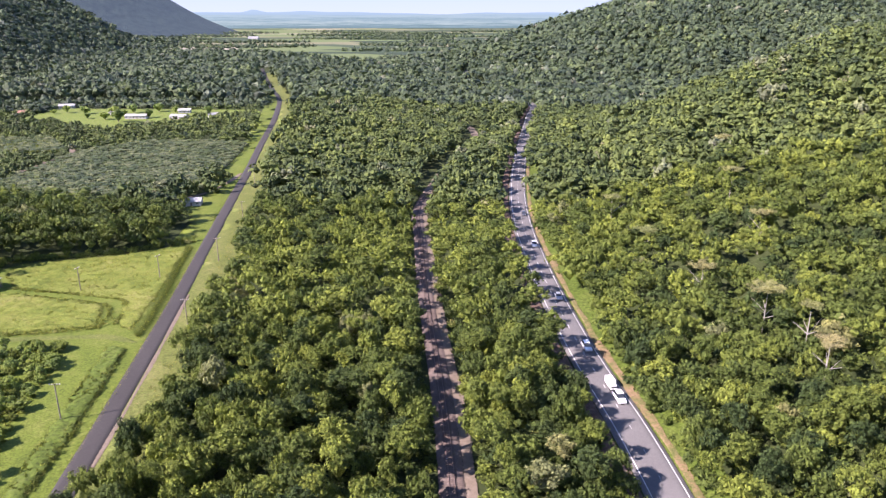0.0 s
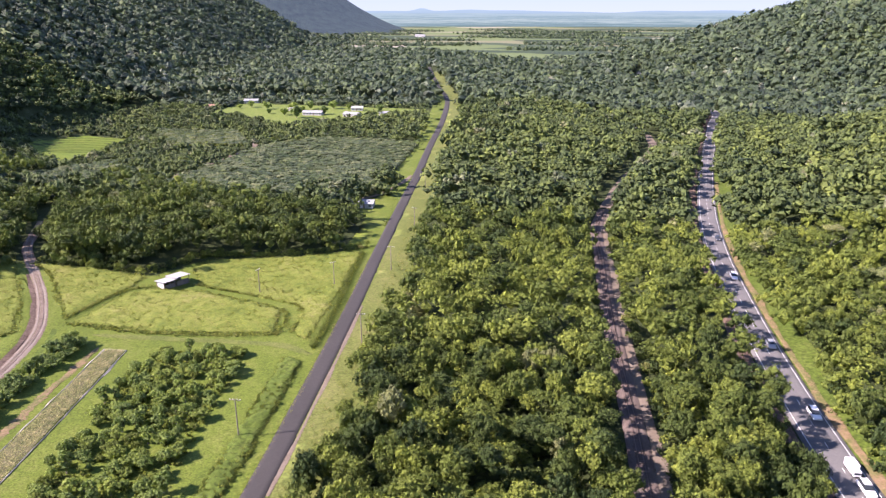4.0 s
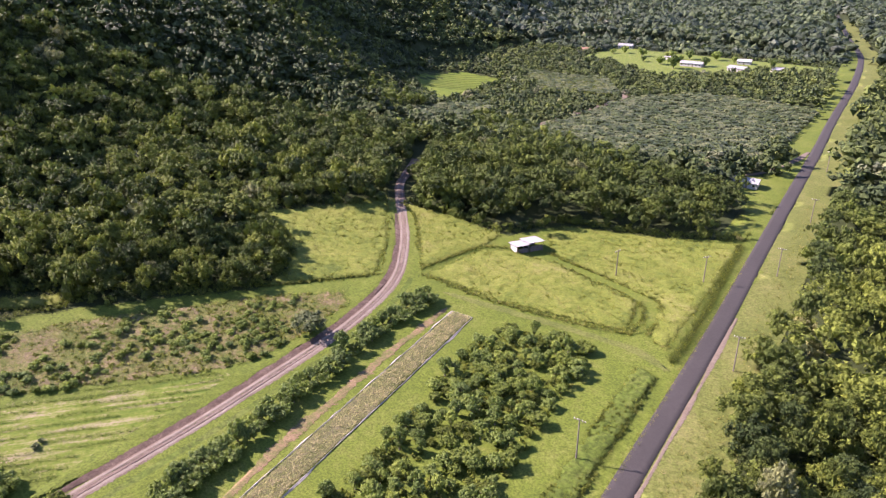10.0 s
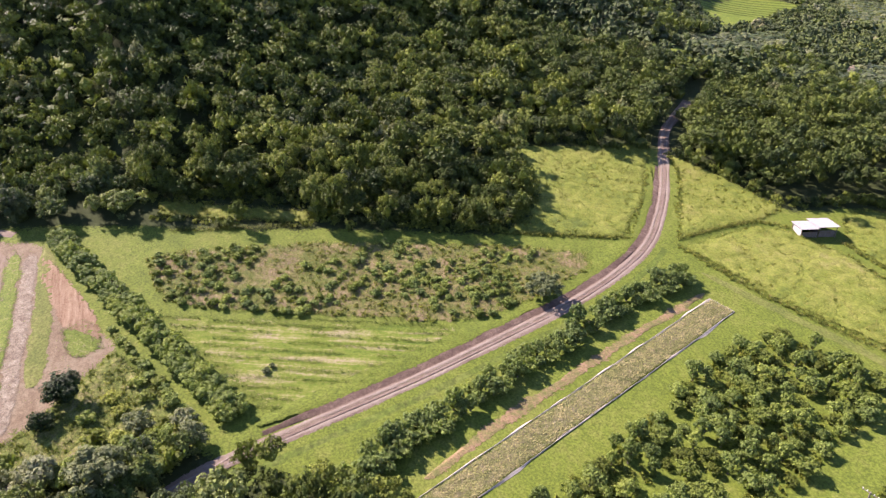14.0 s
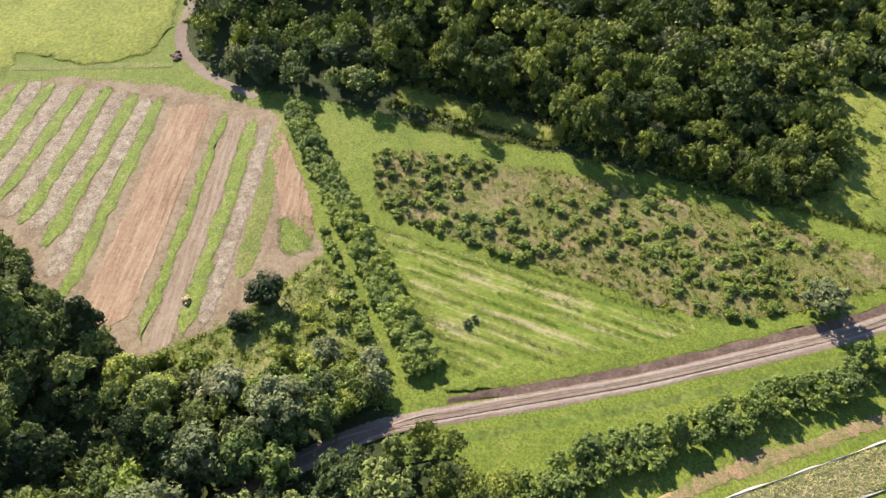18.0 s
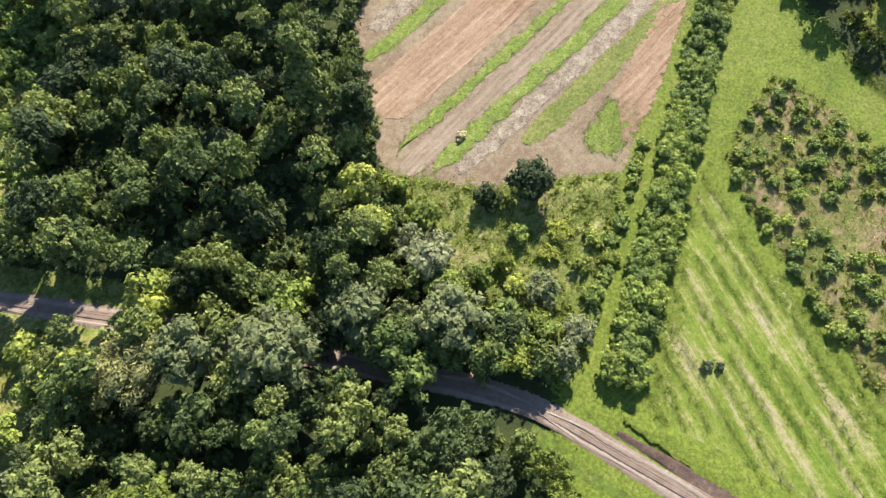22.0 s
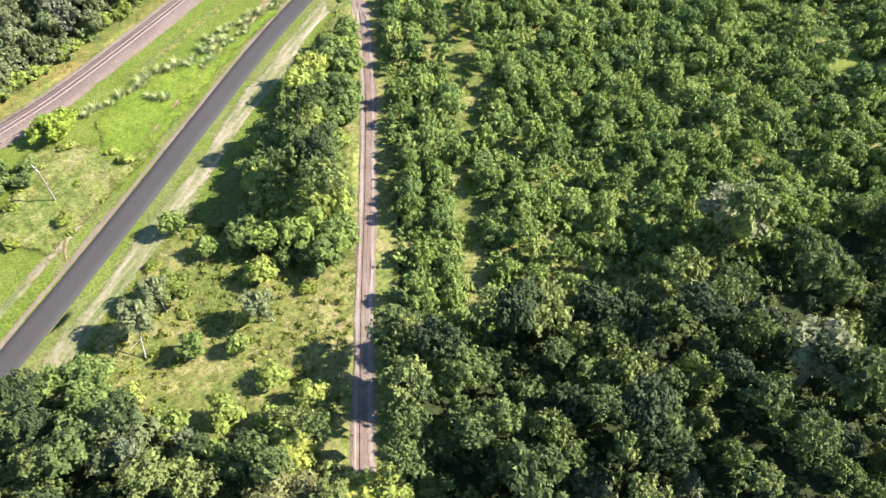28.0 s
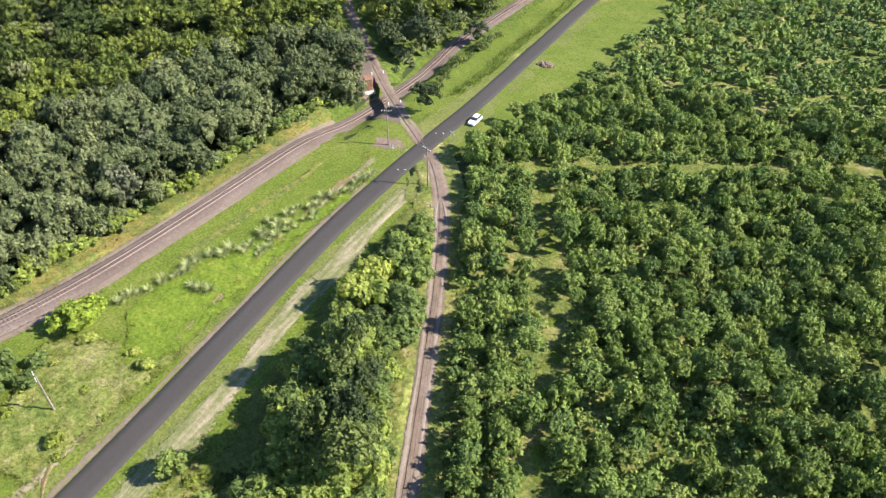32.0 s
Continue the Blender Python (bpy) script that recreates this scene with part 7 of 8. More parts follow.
# ---- buildings ----
def house(x, y, rz, w, d, h, roof_mat, wall_mat, label, name="house", rise=0.9, extra=None, skillion=False, category="house"):
    ob = thing(name, x, y, rz, label=label, category=category)
    z0 = -0.3
    t = 0.15
    for nm, c, s in (("wall", (0, -d / 2, h / 2 + z0 / 2), (w, t, h - z0)), ("wall", (0, d / 2, h / 2 + z0 / 2), (w, t, h - z0)), ("wall", (-w / 2 + t / 2, 0, h / 2 + z0 / 2), (t, d - t, h - z0)), ("wall", (w / 2 - t / 2, 0, h / 2 + z0 / 2), (t, d - t, h - z0))):
        part(nm, box(bmesh.new(), c, s), wall_mat, ob)
    over, th = 0.55, 0.07
    n = max(8, int(w / 0.5))
    for side in ((-1, 1) if not skillion else (1,)):
        bm = bmesh.new()
        L = (d / 2 + over) if not skillion else d + 2 * over
        vs = []
        for i in range(2 * n + 1):
            xx = -w / 2 - over + (w + 2 * over) * i / (2 * n)
            k = 0.035 * (i % 2)
            y0, y1 = (0.0, side * L) if not skillion else (-d / 2 - over, d / 2 + over)
            za, zb = h + rise, h - rise * over / (d / 2) if not skillion else h
            vs.append((bm.verts.new((xx, y0, za + k)), bm.verts.new((xx, y1, zb + k)), bm.verts.new((xx, y0, za + k - th)), bm.verts.new((xx, y1, zb + k - th))))
        for a, b in zip(vs[:-1], vs[1:]):
            bm.faces.new((a[0], b[0], b[1], a[1]))
            bm.faces.new((a[2], a[3], b[3], b[2]))
            bm.faces.new((a[1], b[1], b[3], a[3]))
            bm.faces.new((a[0], a[2], b[2], b[0]))
        bmesh.ops.recalc_face_normals(bm, faces=bm.faces)
        part("roof", bm, roof_mat, ob, "corrugated metal roof sheet")
    if not skillion:
        for sx_ in (-1, 1):
            bm = bmesh.new()
            f = [bm.verts.new((sx_ * (w / 2 - 0.08 + o), yy, zz)) for o in (0, 0.06) for yy, zz in ((-d / 2, h), (d / 2, h), (0, h + rise))]
            bm.faces.new(f[:3]), bm.faces.new(f[3:][::-1])
            part("gable", bm, wall_mat, ob)
        part("ridge_cap", box(bmesh.new(), (0, 0, h + rise + 0.05), (w + 2 * over, 0.4, 0.05)), roof_mat, ob)
    count = max(2, int(w / 2.6))
    for side in (-1, 1):
        for i in range(count):
            xx = -w / 2 + w * (i + 0.5) / count
            if side == -1 and i == count // 2:
                part("door", box(bmesh.new(), (xx, side * (d / 2 + 0.09), 1.0), (0.9, 0.06, 2.0), bevel=0.01), M_DARKWALL, ob)
                continue
            win = part("window", box(bmesh.new(), (xx, side * (d / 2 + 0.085), 1.5), (1.3, 0.05, 1.1), bevel=0.01), M_WHITE, ob)
            part("pane", box(bmesh.new(), (xx, side * (d / 2 + 0.118), 1.5), (1.12, 0.02, 0.92)), M_GLASS, win)
    return ob


shed = thing("farm_shed", -146.8, 210.5, 64, label="small weathered farm shed with two pale sheet roofs", category="shed")


def shed_half(px, w, d, h0, h1, dy=0.0):
    for sx_ in (-1, 1):
        for sy_ in (-1, 1):
            part("post", box(bmesh.new(), (px + sx_ * (w / 2 - 0.1), dy + sy_ * (d / 2 - 0.1), (h0 if sy_ < 0 else h1) / 2 - 0.1), (0.14, 0.14, (h0 if sy_ < 0 else h1) + 0.1)), M_DARKWALL, shed)
    part("wall", box(bmesh.new(), (px, dy + d / 2 - 0.25, h1 * 0.45), (w - 0.3, 0.08, h1 * 0.9)), M_DARKWALL, shed)
    part("wall", box(bmesh.new(), (px - w / 2 + 0.22, dy, h0 * 0.42), (0.08, d - 0.6, h0 * 0.84)), M_WALL, shed)
    part("wall", box(bmesh.new(), (px + 0.2, dy - d / 2 + 0.35, h0 * 0.3), (w - 0.8, 0.08, h0 * 0.55)), M_DARKWALL, shed)
    bm = bmesh.new()
    n, vs = 14, []
    for i in range(2 * n + 1):
        xx, k = px - w / 2 - 0.35 + (w + 0.7) * i / (2 * n), 0.03 * (i % 2)
        vs.append([bm.verts.new((xx, dy + yy, zz + k)) for yy, zz in ((-d / 2 - 0.5, h0), (d / 2 + 0.5, h1), (-d / 2 - 0.5, h0 - 0.06), (d / 2 + 0.5, h1 - 0.06))])
    for a, b in zip(vs[:-1], vs[1:]):
        bm.faces.new((a[0], b[0], b[1], a[1])), bm.faces.new((a[2], a[3], b[3], b[2])), bm.faces.new((a[1], b[1], b[3], a[3])), bm.faces.new((a[0], a[2], b[2], b[0]))
    bmesh.ops.recalc_face_normals(bm, faces=bm.faces)
    part("roof", bm, M_ROOF, shed, "pale corrugated metal roof")


shed_half(-2.1, 4.4, 4.6, 2.9, 2.4)
shed_half(2.5, 5.0, 5.2, 3.3, 2.7, 0.4)
house(-121.0, 328.0, 8, 11, 6.5, 2.7, M_ROOF, M_WALL, "low farmhouse with a pale metal roof among trees", rise=1.0)
house(-260.0, 606.0, 4, 17, 8, 2.8, M_ROOF, M_WALL, "long low white house on a lawn", rise=1.2)
house(-223.0, 604.0, -12, 14, 8, 2.8, M_ROOF, M_WALL, "white house with a pale metal roof", rise=1.3)
house(-231.0, 640.0, 10, 10, 7, 2.8, M_WALL, M_WALL, "small pale house behind the lawn", rise=1.2)
house(-197.0, 615.0, 25, 10, 7, 2.8, M_ROOF, M_WALL, "small white house near the road", rise=1.1)
house(-350.0, 668.0, 15, 13, 8, 2.8, M_ROOF, M_WALL, "white house at the foot of the hill", rise=1.3)
house(-366.0, 624.0, 40, 10, 7, 2.6, M_RUSTROOF, M_DARKWALL, "old shed with a rusty roof", name="shed", rise=1.0, category="shed")
house(-288.0, 626.0, -20, 7, 6, 2.6, M_ROOF, M_WALL, "small white shed on a lawn", name="shed", rise=0.8, category="shed")
house(-1060.0, 2760.0, 8, 110, 24, 6, M_ROOF, M_WALL, "long distant packing shed with a pale roof", name="shed", rise=5, category="shed")
house(-760.0, 2960.0, 0, 40, 18, 6, M_ROOF, M_WALL, "distant pale farm building", name="shed", rise=4, category="shed")


# ---- vehicles ----
def car_kind(name, label, paint, length=4.6, width=1.82, height=1.5):
    ob = new(name)
    tagged(ob, label, "car")
    L, W, Hh = length, width, height
    prof = [(-L / 2, 0.35), (-L / 2, 0.80), (-L / 2 + 0.12, 0.95), (L / 2 - 1.15, 0.98), (L / 2 - 0.2, 0.82), (L / 2, 0.65), (L / 2, 0.35)]
    bm = bmesh.new()
    rings = []
    for yy, inset in ((-W / 2, 0.06), (-W / 2 + 0.10, 0.0), (W / 2 - 0.10, 0.0), (W / 2, 0.06)):
        rings.append([bm.verts.new((px_ * (1 - inset * 0.3), yy, pz_ - (inset if pz_ > 0.5 else 0))) for px_, pz_ in prof])
    for a, b in zip(rings[:-1], rings[1:]):
        for i in range(len(prof)):
            j = (i + 1) % len(prof)
            bm.faces.new((a[i], a[j], b[j], b[i]))
    bm.faces.new(rings[0][::-1]), bm.faces.new(rings[-1])
    bmesh.ops.recalc_face_normals(bm, faces=bm.faces)
    body = part("body", bm, paint, ob)
    c0, c1, r0, r1 = -L / 2 + 0.25, L / 2 - 1.35, -L / 2 + 0.75, L / 2 - 2.15
    bm = bmesh.new()
    lo = [bm.verts.new(p) for p in ((c0, -W / 2 + 0.1, 0.93), (c1, -W / 2 + 0.1, 0.95), (c1, W / 2 - 0.1, 0.95), (c0, W / 2 - 0.1, 0.93))]
    hi = [bm.verts.new(p) for p in ((r0, -W / 2 + 0.28, Hh - 0.05), (r1, -W / 2 + 0.28, Hh - 0.05), (r1, W / 2 - 0.28, Hh - 0.05), (r0, W / 2 - 0.28, Hh - 0.05))]
    for i in range(4):
        bm.faces.new((lo[i], lo[(i + 1) % 4], hi[(i + 1) % 4], hi[i]))
    bm.faces.new(hi)
    part("windows", bm, M_GLASS, ob, "dark window glass")
    part("roof", box(bmesh.new(), ((r0 + r1) / 2, 0, Hh - 0.03), (r1 - r0 + 0.12, W - 0.5, 0.07), bevel=0.03), paint, ob)
    for sx_ in (-L / 2 + 0.85, L / 2 - 0.9):
        for sy_ in (-1, 1):
            bm = bmesh.new()
            tube(bm, (sx_, sy_ * (W / 2 - 0.22), 0.33), (sx_, sy_ * (W / 2 - 0.01), 0.33), 0.33, 0.33, 12)
            wheel = part("wheel", bm, M_TYRE, ob)
            bm = bmesh.new()
            tube(bm, (sx_, sy_ * (W / 2 - 0.015), 0.33), (sx_, sy_ * (W / 2 + 0.005), 0.33), 0.2, 0.18, 10)
            part("rim", bm, M_CARSILVER, wheel)
    for sy_ in (-1, 1):
        part("headlight", box(bmesh.new(), (L / 2 - 0.05, sy_ * (W / 2 - 0.32), 0.70), (0.12, 0.36, 0.14), bevel=0.02), M_LAMP, ob)
        part("tail_light", box(bmesh.new(), (-L / 2 + 0.0, sy_ * (W / 2 - 0.25), 0.78), (0.06, 0.28, 0.16), bevel=0.01), M_RED, ob)
    return ob


def on_road(line, y, off, ahead=1):
    k = int(np.argmin(np.abs(line[:, 1] - y)))
    d = line[min(k + 1, len(line) - 1)] - line[k - 1]
    d = d / np.hypot(*d)
    p = line[k] + np.array((d[1], -d[0])) * off
    return p[0], p[1], math.degrees(math.atan2(d[1], d[0])) + (0 if ahead > 0 else 180)


white_car = car_kind("car", "white car parked on the grass beside the road", M_CARWHITE)
white_car.matrix_basis = pose(-57.6, -127.6, gz(-57.6, -127.6) + LIFT, 0, 0, 92)
hw_white = car_kind("car", "white car driving on the highway", M_CARWHITE, 4.9, 1.9, 1.75)
hw_silver = car_kind("car", "silver car driving on the highway", M_CARSILVER)
hw_dark = car_kind("car", "dark car driving on the highway", M_CARDARK)
for k, (kind, y) in enumerate(((hw_white, 172.5), (hw_silver, 205.8), (hw_dark, 307), (hw_white, 145.2), (hw_white, 262))):
    x, yy, a = on_road(HIGHWAY, y, 1.75, -1)
    m = pose(x, yy, gz(x, yy) + 0.26 + LIFT, 0, 0, a)
    if k < 3:
        kind.matrix_basis = m
    else:
        tagged(copy_thing(kind, m), group="highway traffic")
x, y, a = on_road(HIGHWAY, 151.5, 1.75, -1)
van = thing("truck", x, y, a, gz(x, y) + 0.26 + LIFT, "white box truck driving on the highway", "truck")
van.scale = (0.72, 0.8, 0.7)
part("cargo_box", box(bmesh.new(), (-1.0, 0, 1.75), (4.2, 2.15, 2.3), bevel=0.05), M_CARWHITE, van)
part("cab", box(bmesh.new(), (2.0, 0, 1.25), (1.7, 2.0, 1.7), bevel=0.15), M_CARWHITE, van)
part("windscreen", box(bmesh.new(), (2.84, 0, 1.6), (0.06, 1.7, 0.7), ry=-10), M_GLASS, van)
part("chassis", box(bmesh.new(), (0, 0, 0.5), (5.8, 0.9, 0.2)), M_TYRE, van)
for sx_ in (-2.0, 2.0):
    for sy_ in (-1, 1):
        part("wheel", tube(bmesh.new(), (sx_, sy_ * 0.75, 0.42), (sx_, sy_ * 1.02, 0.42), 0.42, 0.42, 12), M_TYRE, van)


# ---- power poles ----
def power_pole(x, y, rz, h, label="weathered timber power pole with crossarm and insulators"):
    ob = thing("power_pole", x, y, rz, label=label, category="power pole", group="power poles")
    part("pole", tube(bmesh.new(), (0, 0, -0.3), (0, 0, h), 0.17, 0.11, 9), M_POLE, ob)
    arm = part("crossarm", box(bmesh.new(), (0, 0.13, h - 0.35), (2.4, 0.10, 0.12), bevel=0.01), M_POLE, ob)
    for o in (-1.1, -0.5, 0.5, 1.1):
        part("insulator", tube(bmesh.new(), (o, 0.13, h - 0.29), (o, 0.13, h - 0.06), 0.07, 0.05, 7), M_CERAMIC, arm, "white ceramic insulator")
    part("brace", tube(bmesh.new(), (0.7, 0.14, h - 0.4), (0.0, 0.14, h - 1.1), 0.03, 0.03, 5), M_POLE, ob)
    return ob


for x, y, a, h in ((-84.5, 137, 5, 9.6), (-73.6, 187, 8, 9.2), (-82.5, 246, 8, 9.2), (-117.5, 214, 80, 8.5), (-97.0, 227.5, 60, 8.5), (-62.4, -99, -15, 9.7), (-47.0, -20, -20, 8.6), (-45.8, -108, 30, 9.4), (-88.0, 300, 8, 9.2), (-101.0, 372, 8, 9.2)):
    power_pole(x, y, a, h)

# ---- tramway bridge over the railway ----
k = int(np.argmin(np.hypot(TRAM[:, 0] + 29.3, TRAM[:, 1] + 130.5)))
td = TRAM[k + 1] - TRAM[k - 1]
ta = math.degrees(math.atan2(td[1], td[0]))
bridge = thing("tramway_bridge", TRAM[k][0], TRAM[k][1], ta, float(G0(*TRAM[k])) + LIFT, "small tramway bridge over the railway cutting", "bridge")
part("deck", box(bmesh.new(), (0, 0, -0.10), (19.0, 1.7, 0.22), bevel=0.02), M_SLEEPER, bridge, "dark timber deck")
tie = box(bmesh.new(), (0, 0, 0.05), (0.2, 1.9, 0.12), bevel=0.01)
tie0 = part("bridge_tie", tie, M_SLEEPER, bridge)
for k in range(26):
    q = tie0 if k == 0 else tie0.copy()
    if k:
        scene.collection.objects.link(q)
    q.location = (-9.1 + 0.73 * k, 0, 0)
for o in (-0.7, 0.7):
    part("girder", box(bmesh.new(), (0, o, -0.6), (18.4, 0.26, 0.8)), M_STEEL, bridge, "rusty steel girder")
for px_ in (-9.0, 9.0):
    part("abutment", box(bmesh.new(), (px_, 0, -2.0), (1.2, 3.0, 3.7), bevel=0.05), M_CONCRETE, bridge, "pale concrete abutment")
    for o in (-1.6, 1.6):
        part("guard_post", box(bmesh.new(), (px_ * 0.97, o, 0.3), (0.22, 0.22, 1.1), bevel=0.03), M_WHITE, bridge, "white painted guard post")
pier_z = float(G(-24.0, -130.0))
pier = thing("bridge_pier", -24.0, -129.6, ta, pier_z, "old brown bridge pier with a whitewashed concrete face", "pier")
part("shaft", box(bmesh.new(), (0, 0, 1.6), (2.6, 1.9, 3.4), bevel=0.06), M_PIER, pier, "brown weathered masonry shaft")
part("face", box(bmesh.new(), (0, -1.02, 1.5), (2.4, 0.12, 3.0), bevel=0.03), M_WHITE, pier, "whitewashed concrete face")
part("cap", box(bmesh.new(), (0, 0, 3.4), (2.9, 2.2, 0.22), bevel=0.05), M_PIER, pier, "rusty brown cap")
part("footing", box(bmesh.new(), (0, 0, -0.2), (3.6, 2.8, 0.8), bevel=0.08), M_CONCRETE, pier, "pale concrete footing")

# ---- level crossing and small things ----
for k, (x, y, a) in enumerate(((-54.2, -101.0, 84), (-53.2, -118.5, 84))):
    for o in (-0.75, 0.75):
        bar = part("crossing_mark", box(bmesh.new(), (x + o, y + 0.5 * o, gz(x, y) + 0.175 + LIFT), (0.45, 0.15, 0.012), rz=-6), M_LINE, road, "white painted crossing mark")
for x, y in ((-71.2, -95.2), (-75.2, -91.0), (-67.2, -92.6), (-72.6, -86.4), (-58.5, -113.5), (-50.0, -107.0)):
    post = thing("gate_post", x, y, 20, label="short weathered timber post beside the tramway", category="post", group="tramway posts")
    part("post", box(bmesh.new(), (0, 0, 0.6), (0.16, 0.16, 1.5), bevel=0.02), M_POLE, post)
    part("rail_bar", box(bmesh.new(), (0.5, 0, 0.95), (1.0, 0.06, 0.10)), M_POLE, post)
for x, y, a in ((-49.2, -104.6, 30), (-57.6, -117.0, 210)):
    sg = thing("crossing_sign", x, y, a, label="white crossed railway sign on a post", category="sign", group="crossing signs")
    part("post", tube(bmesh.new(), (0, 0, -0.2), (0, 0, 2.9), 0.05, 0.05, 7), M_POLE, sg)
    for r in (-45, 45):
        part("board", box(bmesh.new(), (0, -0.07 - 0.0004 * r, 2.6), (1.2, 0.03, 0.18), ry=r), M_WHITE, sg)


def rubble(name, label, cx, cy, rx_, ry_, count, lo, hi, mat, seed, category, dome=0.0):
    """A heap or strew of angular stones, joined."""
    rng = np.random.RandomState(seed)
    V, F, n = [], [], 0
    v, f = ICO1
    for k in range(count):
        a, r = rng.uniform(0, 2 * np.pi), math.sqrt(rng.uniform())
        x, y = cx + rx_ * r * math.cos(a), cy + ry_ * r * math.sin(a)
        s = rng.uniform(lo, hi)
        w = v * (1 + 0.35 * rng.uniform(-1, 1, (len(v), 1))) * np.array([s, s * rng.uniform(0.7, 1.3), s * 0.7])
        V.append(w + np.array([x, y, gz(x, y) + 0.2 * s + dome * (1 - r * r)]))
        F.append(f + n)
        n += len(v)
    ob = part_np(name, mesh_np(name, np.vstack(V), tris=np.vstack(F)), mat)
    return tagged(ob, label, category, kind="stuff")


rubble("dirt_heap", "low heap of reddish dirt and rubble on the grass", -58.9, -164.9, 2.6, 1.6, 70, 0.25, 0.6, M_DIRT, 500, "heap", 0.5)
rubble("drain_rocks", "pale rocks lining a drain beside the tramway", -79.0, -63.0, 1.0, 6.5, 80, 0.2, 0.5, M_ROCK, 501, "rocks")
rubble("drain_rocks", "reddish rubble beside the road crossing", -44.5, -108.5, 2.6, 1.6, 40, 0.10, 0.22, M_DIRT, 502, "rocks")
rubble("rocks", "dark boulders beside the farm track", -248.0, 12.5, 2.2, 1.2, 8, 0.5, 1.0, M_BANK, 503, "rocks")
for x, y, r in ((-159.4, 71.6, 1.0), (-160.2, 73.0, 0.7)):
    st = tree_kind("withered_shrub", "dark withered shrub in the mown plot", "shrub", "", 520, r, 1.4, 0.05, M_GREYLEAF, leaves=70, leaf=0.2, tint=0.0, limbs=6)
    st.matrix_basis = pose(x, y, gz(x, y))
wb = tree_kind("dry_bush", "small straw-coloured bush in the bare field", "shrub", "", 521, 0.9, 1.1, 0.02, M_PINE, leaves=90, leaf=0.25, tint=0.9, limbs=3)
wb.matrix_basis = pose(-170.0, 24.4, gz(-170.0, 24.4) + 0.1)

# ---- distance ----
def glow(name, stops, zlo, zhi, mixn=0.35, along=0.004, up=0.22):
    """A backdrop that glows in place of haze and skylight: a pale ramp by height, streaked along the horizon."""
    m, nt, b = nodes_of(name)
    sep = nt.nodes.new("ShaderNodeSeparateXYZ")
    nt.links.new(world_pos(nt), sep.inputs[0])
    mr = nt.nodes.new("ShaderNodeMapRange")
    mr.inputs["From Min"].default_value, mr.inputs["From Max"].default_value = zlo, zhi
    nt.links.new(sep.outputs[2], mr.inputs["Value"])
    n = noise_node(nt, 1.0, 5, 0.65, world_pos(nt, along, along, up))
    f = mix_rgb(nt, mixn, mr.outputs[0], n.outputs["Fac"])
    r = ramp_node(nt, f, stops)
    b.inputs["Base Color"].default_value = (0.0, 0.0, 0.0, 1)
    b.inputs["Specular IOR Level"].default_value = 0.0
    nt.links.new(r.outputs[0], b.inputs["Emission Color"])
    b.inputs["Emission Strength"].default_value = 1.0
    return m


def haze_glow_range(name):
    """A wooded range with blue emission added in place of distance haze."""
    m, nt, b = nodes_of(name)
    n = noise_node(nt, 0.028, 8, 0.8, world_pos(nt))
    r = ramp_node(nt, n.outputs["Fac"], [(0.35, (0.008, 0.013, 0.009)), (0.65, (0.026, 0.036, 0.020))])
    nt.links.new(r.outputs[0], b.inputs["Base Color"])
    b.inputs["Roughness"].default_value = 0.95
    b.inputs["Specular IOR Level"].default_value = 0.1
    # haze painted as a blue glow over the dark woods
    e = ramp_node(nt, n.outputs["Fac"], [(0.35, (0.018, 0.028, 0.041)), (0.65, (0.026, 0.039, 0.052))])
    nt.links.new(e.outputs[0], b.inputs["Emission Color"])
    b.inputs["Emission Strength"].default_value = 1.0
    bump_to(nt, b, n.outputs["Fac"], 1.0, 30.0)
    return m


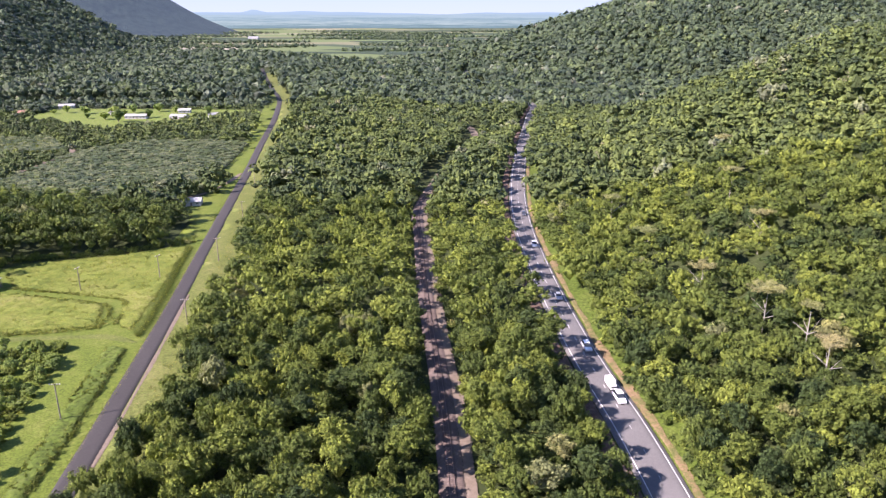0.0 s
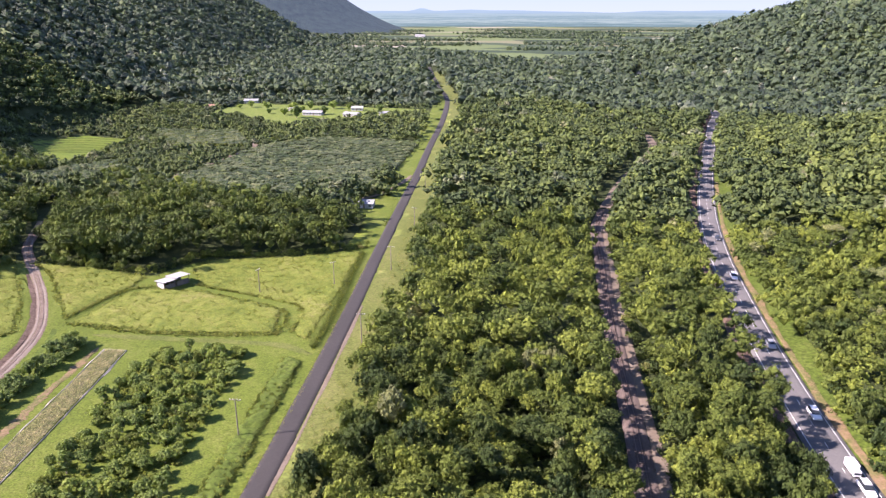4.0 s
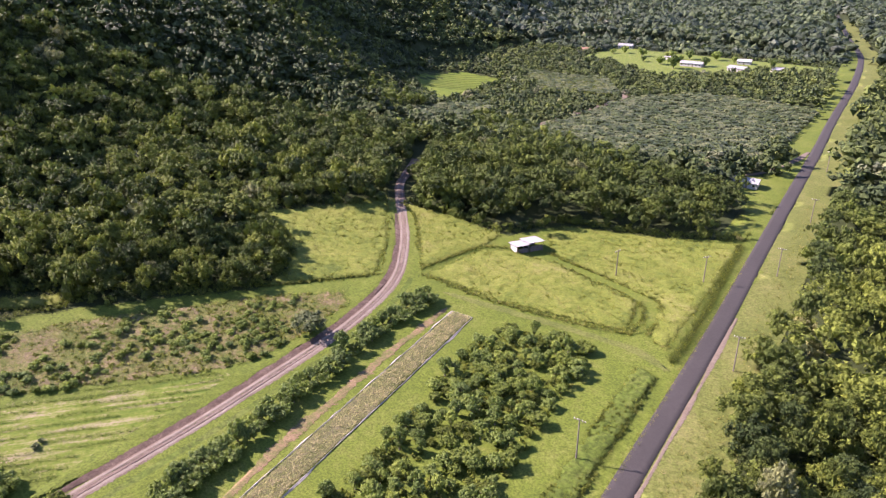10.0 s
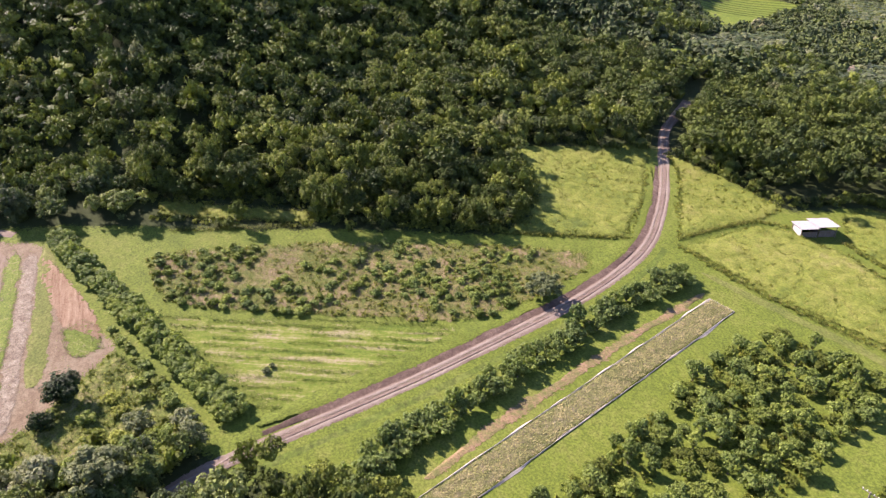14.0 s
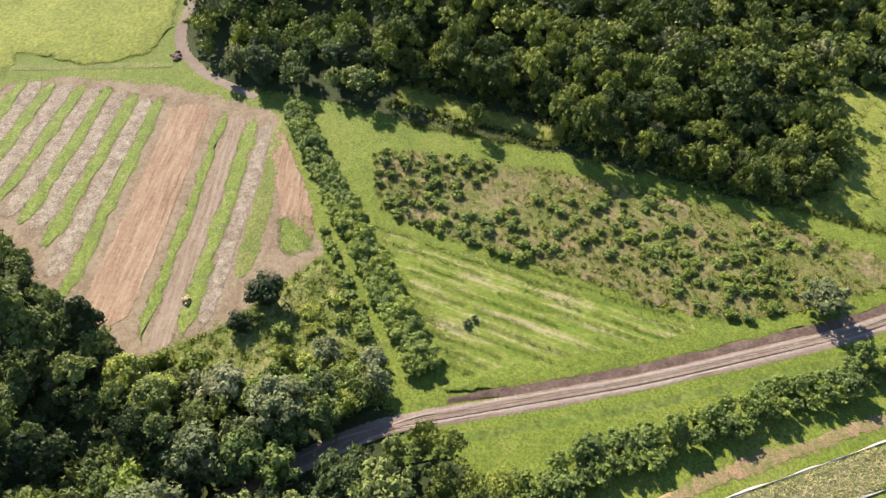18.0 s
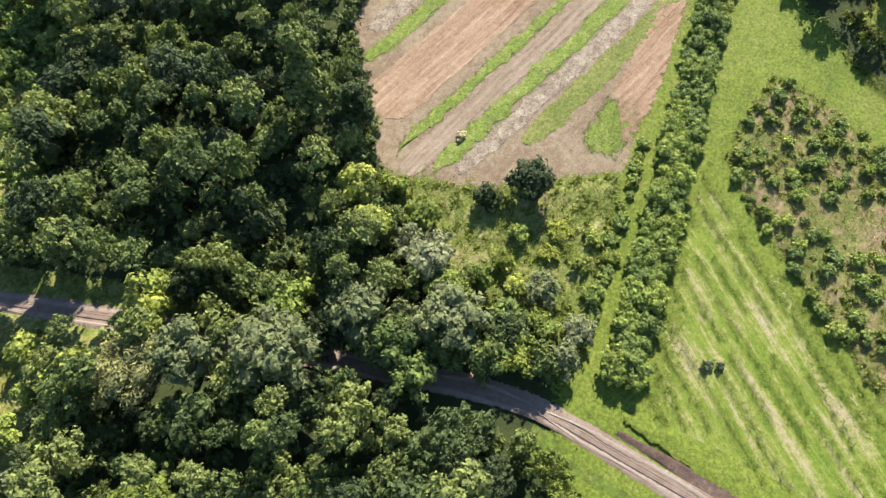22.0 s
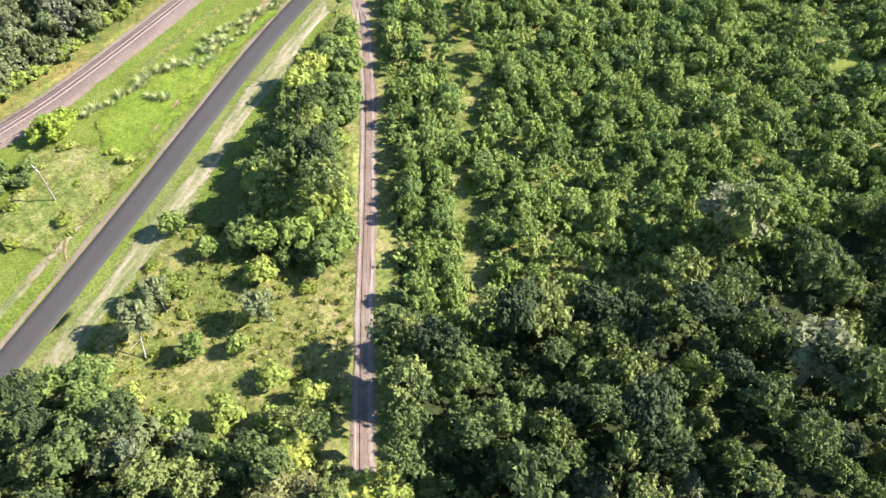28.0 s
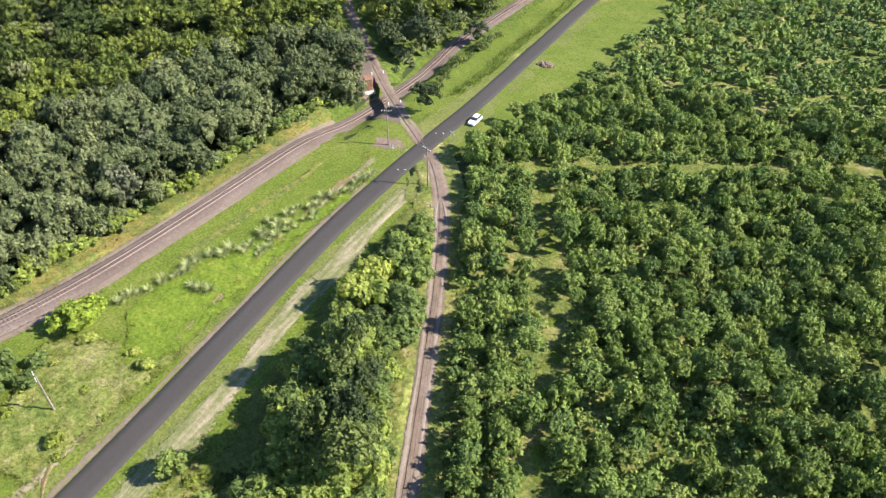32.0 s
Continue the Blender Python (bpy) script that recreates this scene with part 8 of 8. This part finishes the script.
def horizon(name, r, low, top, material, label, category):
    bm = bmesh.new()
    cols = []
    for k in range(321):
        u = k / 320
        a = radians(150 - 115 * u)
        cols.append((bm.verts.new((r * math.cos(a), r * math.sin(a), low)), bm.verts.new((r * math.cos(a), r * math.sin(a), top(u)))))
    for p, q in zip(cols[:-1], cols[1:]):
        bm.faces.new((p[0], q[0], q[1], p[1]))
    return tagged(part(name, bm, material), label, category, kind="structure")


def hills(u):
    h = 116 + 16 * (0.5 * math.sin(u * 31 + 1) + 0.35 * math.sin(u * 67 + 2) + 0.2 * math.sin(u * 141)) * (0.6 + 0.4 * math.sin(u * 11 + 0.6))
    return h + 18 * math.exp(-((u - 0.398) / 0.005) ** 2) + 9 * math.exp(-((u - 0.43) / 0.012) ** 2)


gx2, gy2 = np.meshgrid(np.linspace(-3300, -780, 70), np.linspace(2420, 4640, 60))
far_z = 520 * sstep((1188 - np.hypot(gx2 + 2072, gy2 - 3612)) / 1188) * (1 + 0.05 * lumps(gx2, gy2, 230) + 0.04 * lumps(gx2, gy2, 90)) - 6
idx = np.arange(gx2.size).reshape(gx2.shape)
far_me = mesh_np("backdrop", np.stack([gx2.ravel(), gy2.ravel(), far_z.ravel()], 1), quads=np.stack([idx[:-1, :-1], idx[:-1, 1:], idx[1:, 1:], idx[1:, :-1]], -1).reshape(-1, 4))
lay("backdrop", far_me, haze_glow_range("haze_glow_range"), "distant wooded range with blue-grey haze added as glow", "hills")
# added strips: plain, hills and low sky emit their hazy colours themselves
horizon("backdrop", 4640.0, -5, lambda u: 104 + 3 * math.sin(u * 37) * math.sin(u * 13 + 1), glow("blue_plain_glow", [(0.25, (0.052, 0.088, 0.085)), (0.42, (0.072, 0.118, 0.128)), (0.5, (0.145, 0.195, 0.190)), (0.57, (0.078, 0.128, 0.142)), (0.66, (0.130, 0.185, 0.195)), (0.8, (0.105, 0.160, 0.185))], 10, 104, 0.55), "glowing backdrop of blue hazy plain below the far horizon", "plain")
horizon("backdrop", 4700.0, 20, hills, glow("blue_hills_glow", [(0.3, (0.112, 0.168, 0.205)), (0.7, (0.130, 0.190, 0.225))], 80, 140, 0.3), "glowing backdrop of pale blue hills on the far horizon", "hills")
horizon("backdrop", 4780.0, 20, lambda u: 520.0, glow("pale_sky_glow", [(0.1, (0.200, 0.250, 0.285)), (0.6, (0.175, 0.235, 0.290))], 90, 420, 0.08, 0.001, 0.01), "glowing backdrop of pale blue sky low over the horizon", "sky")
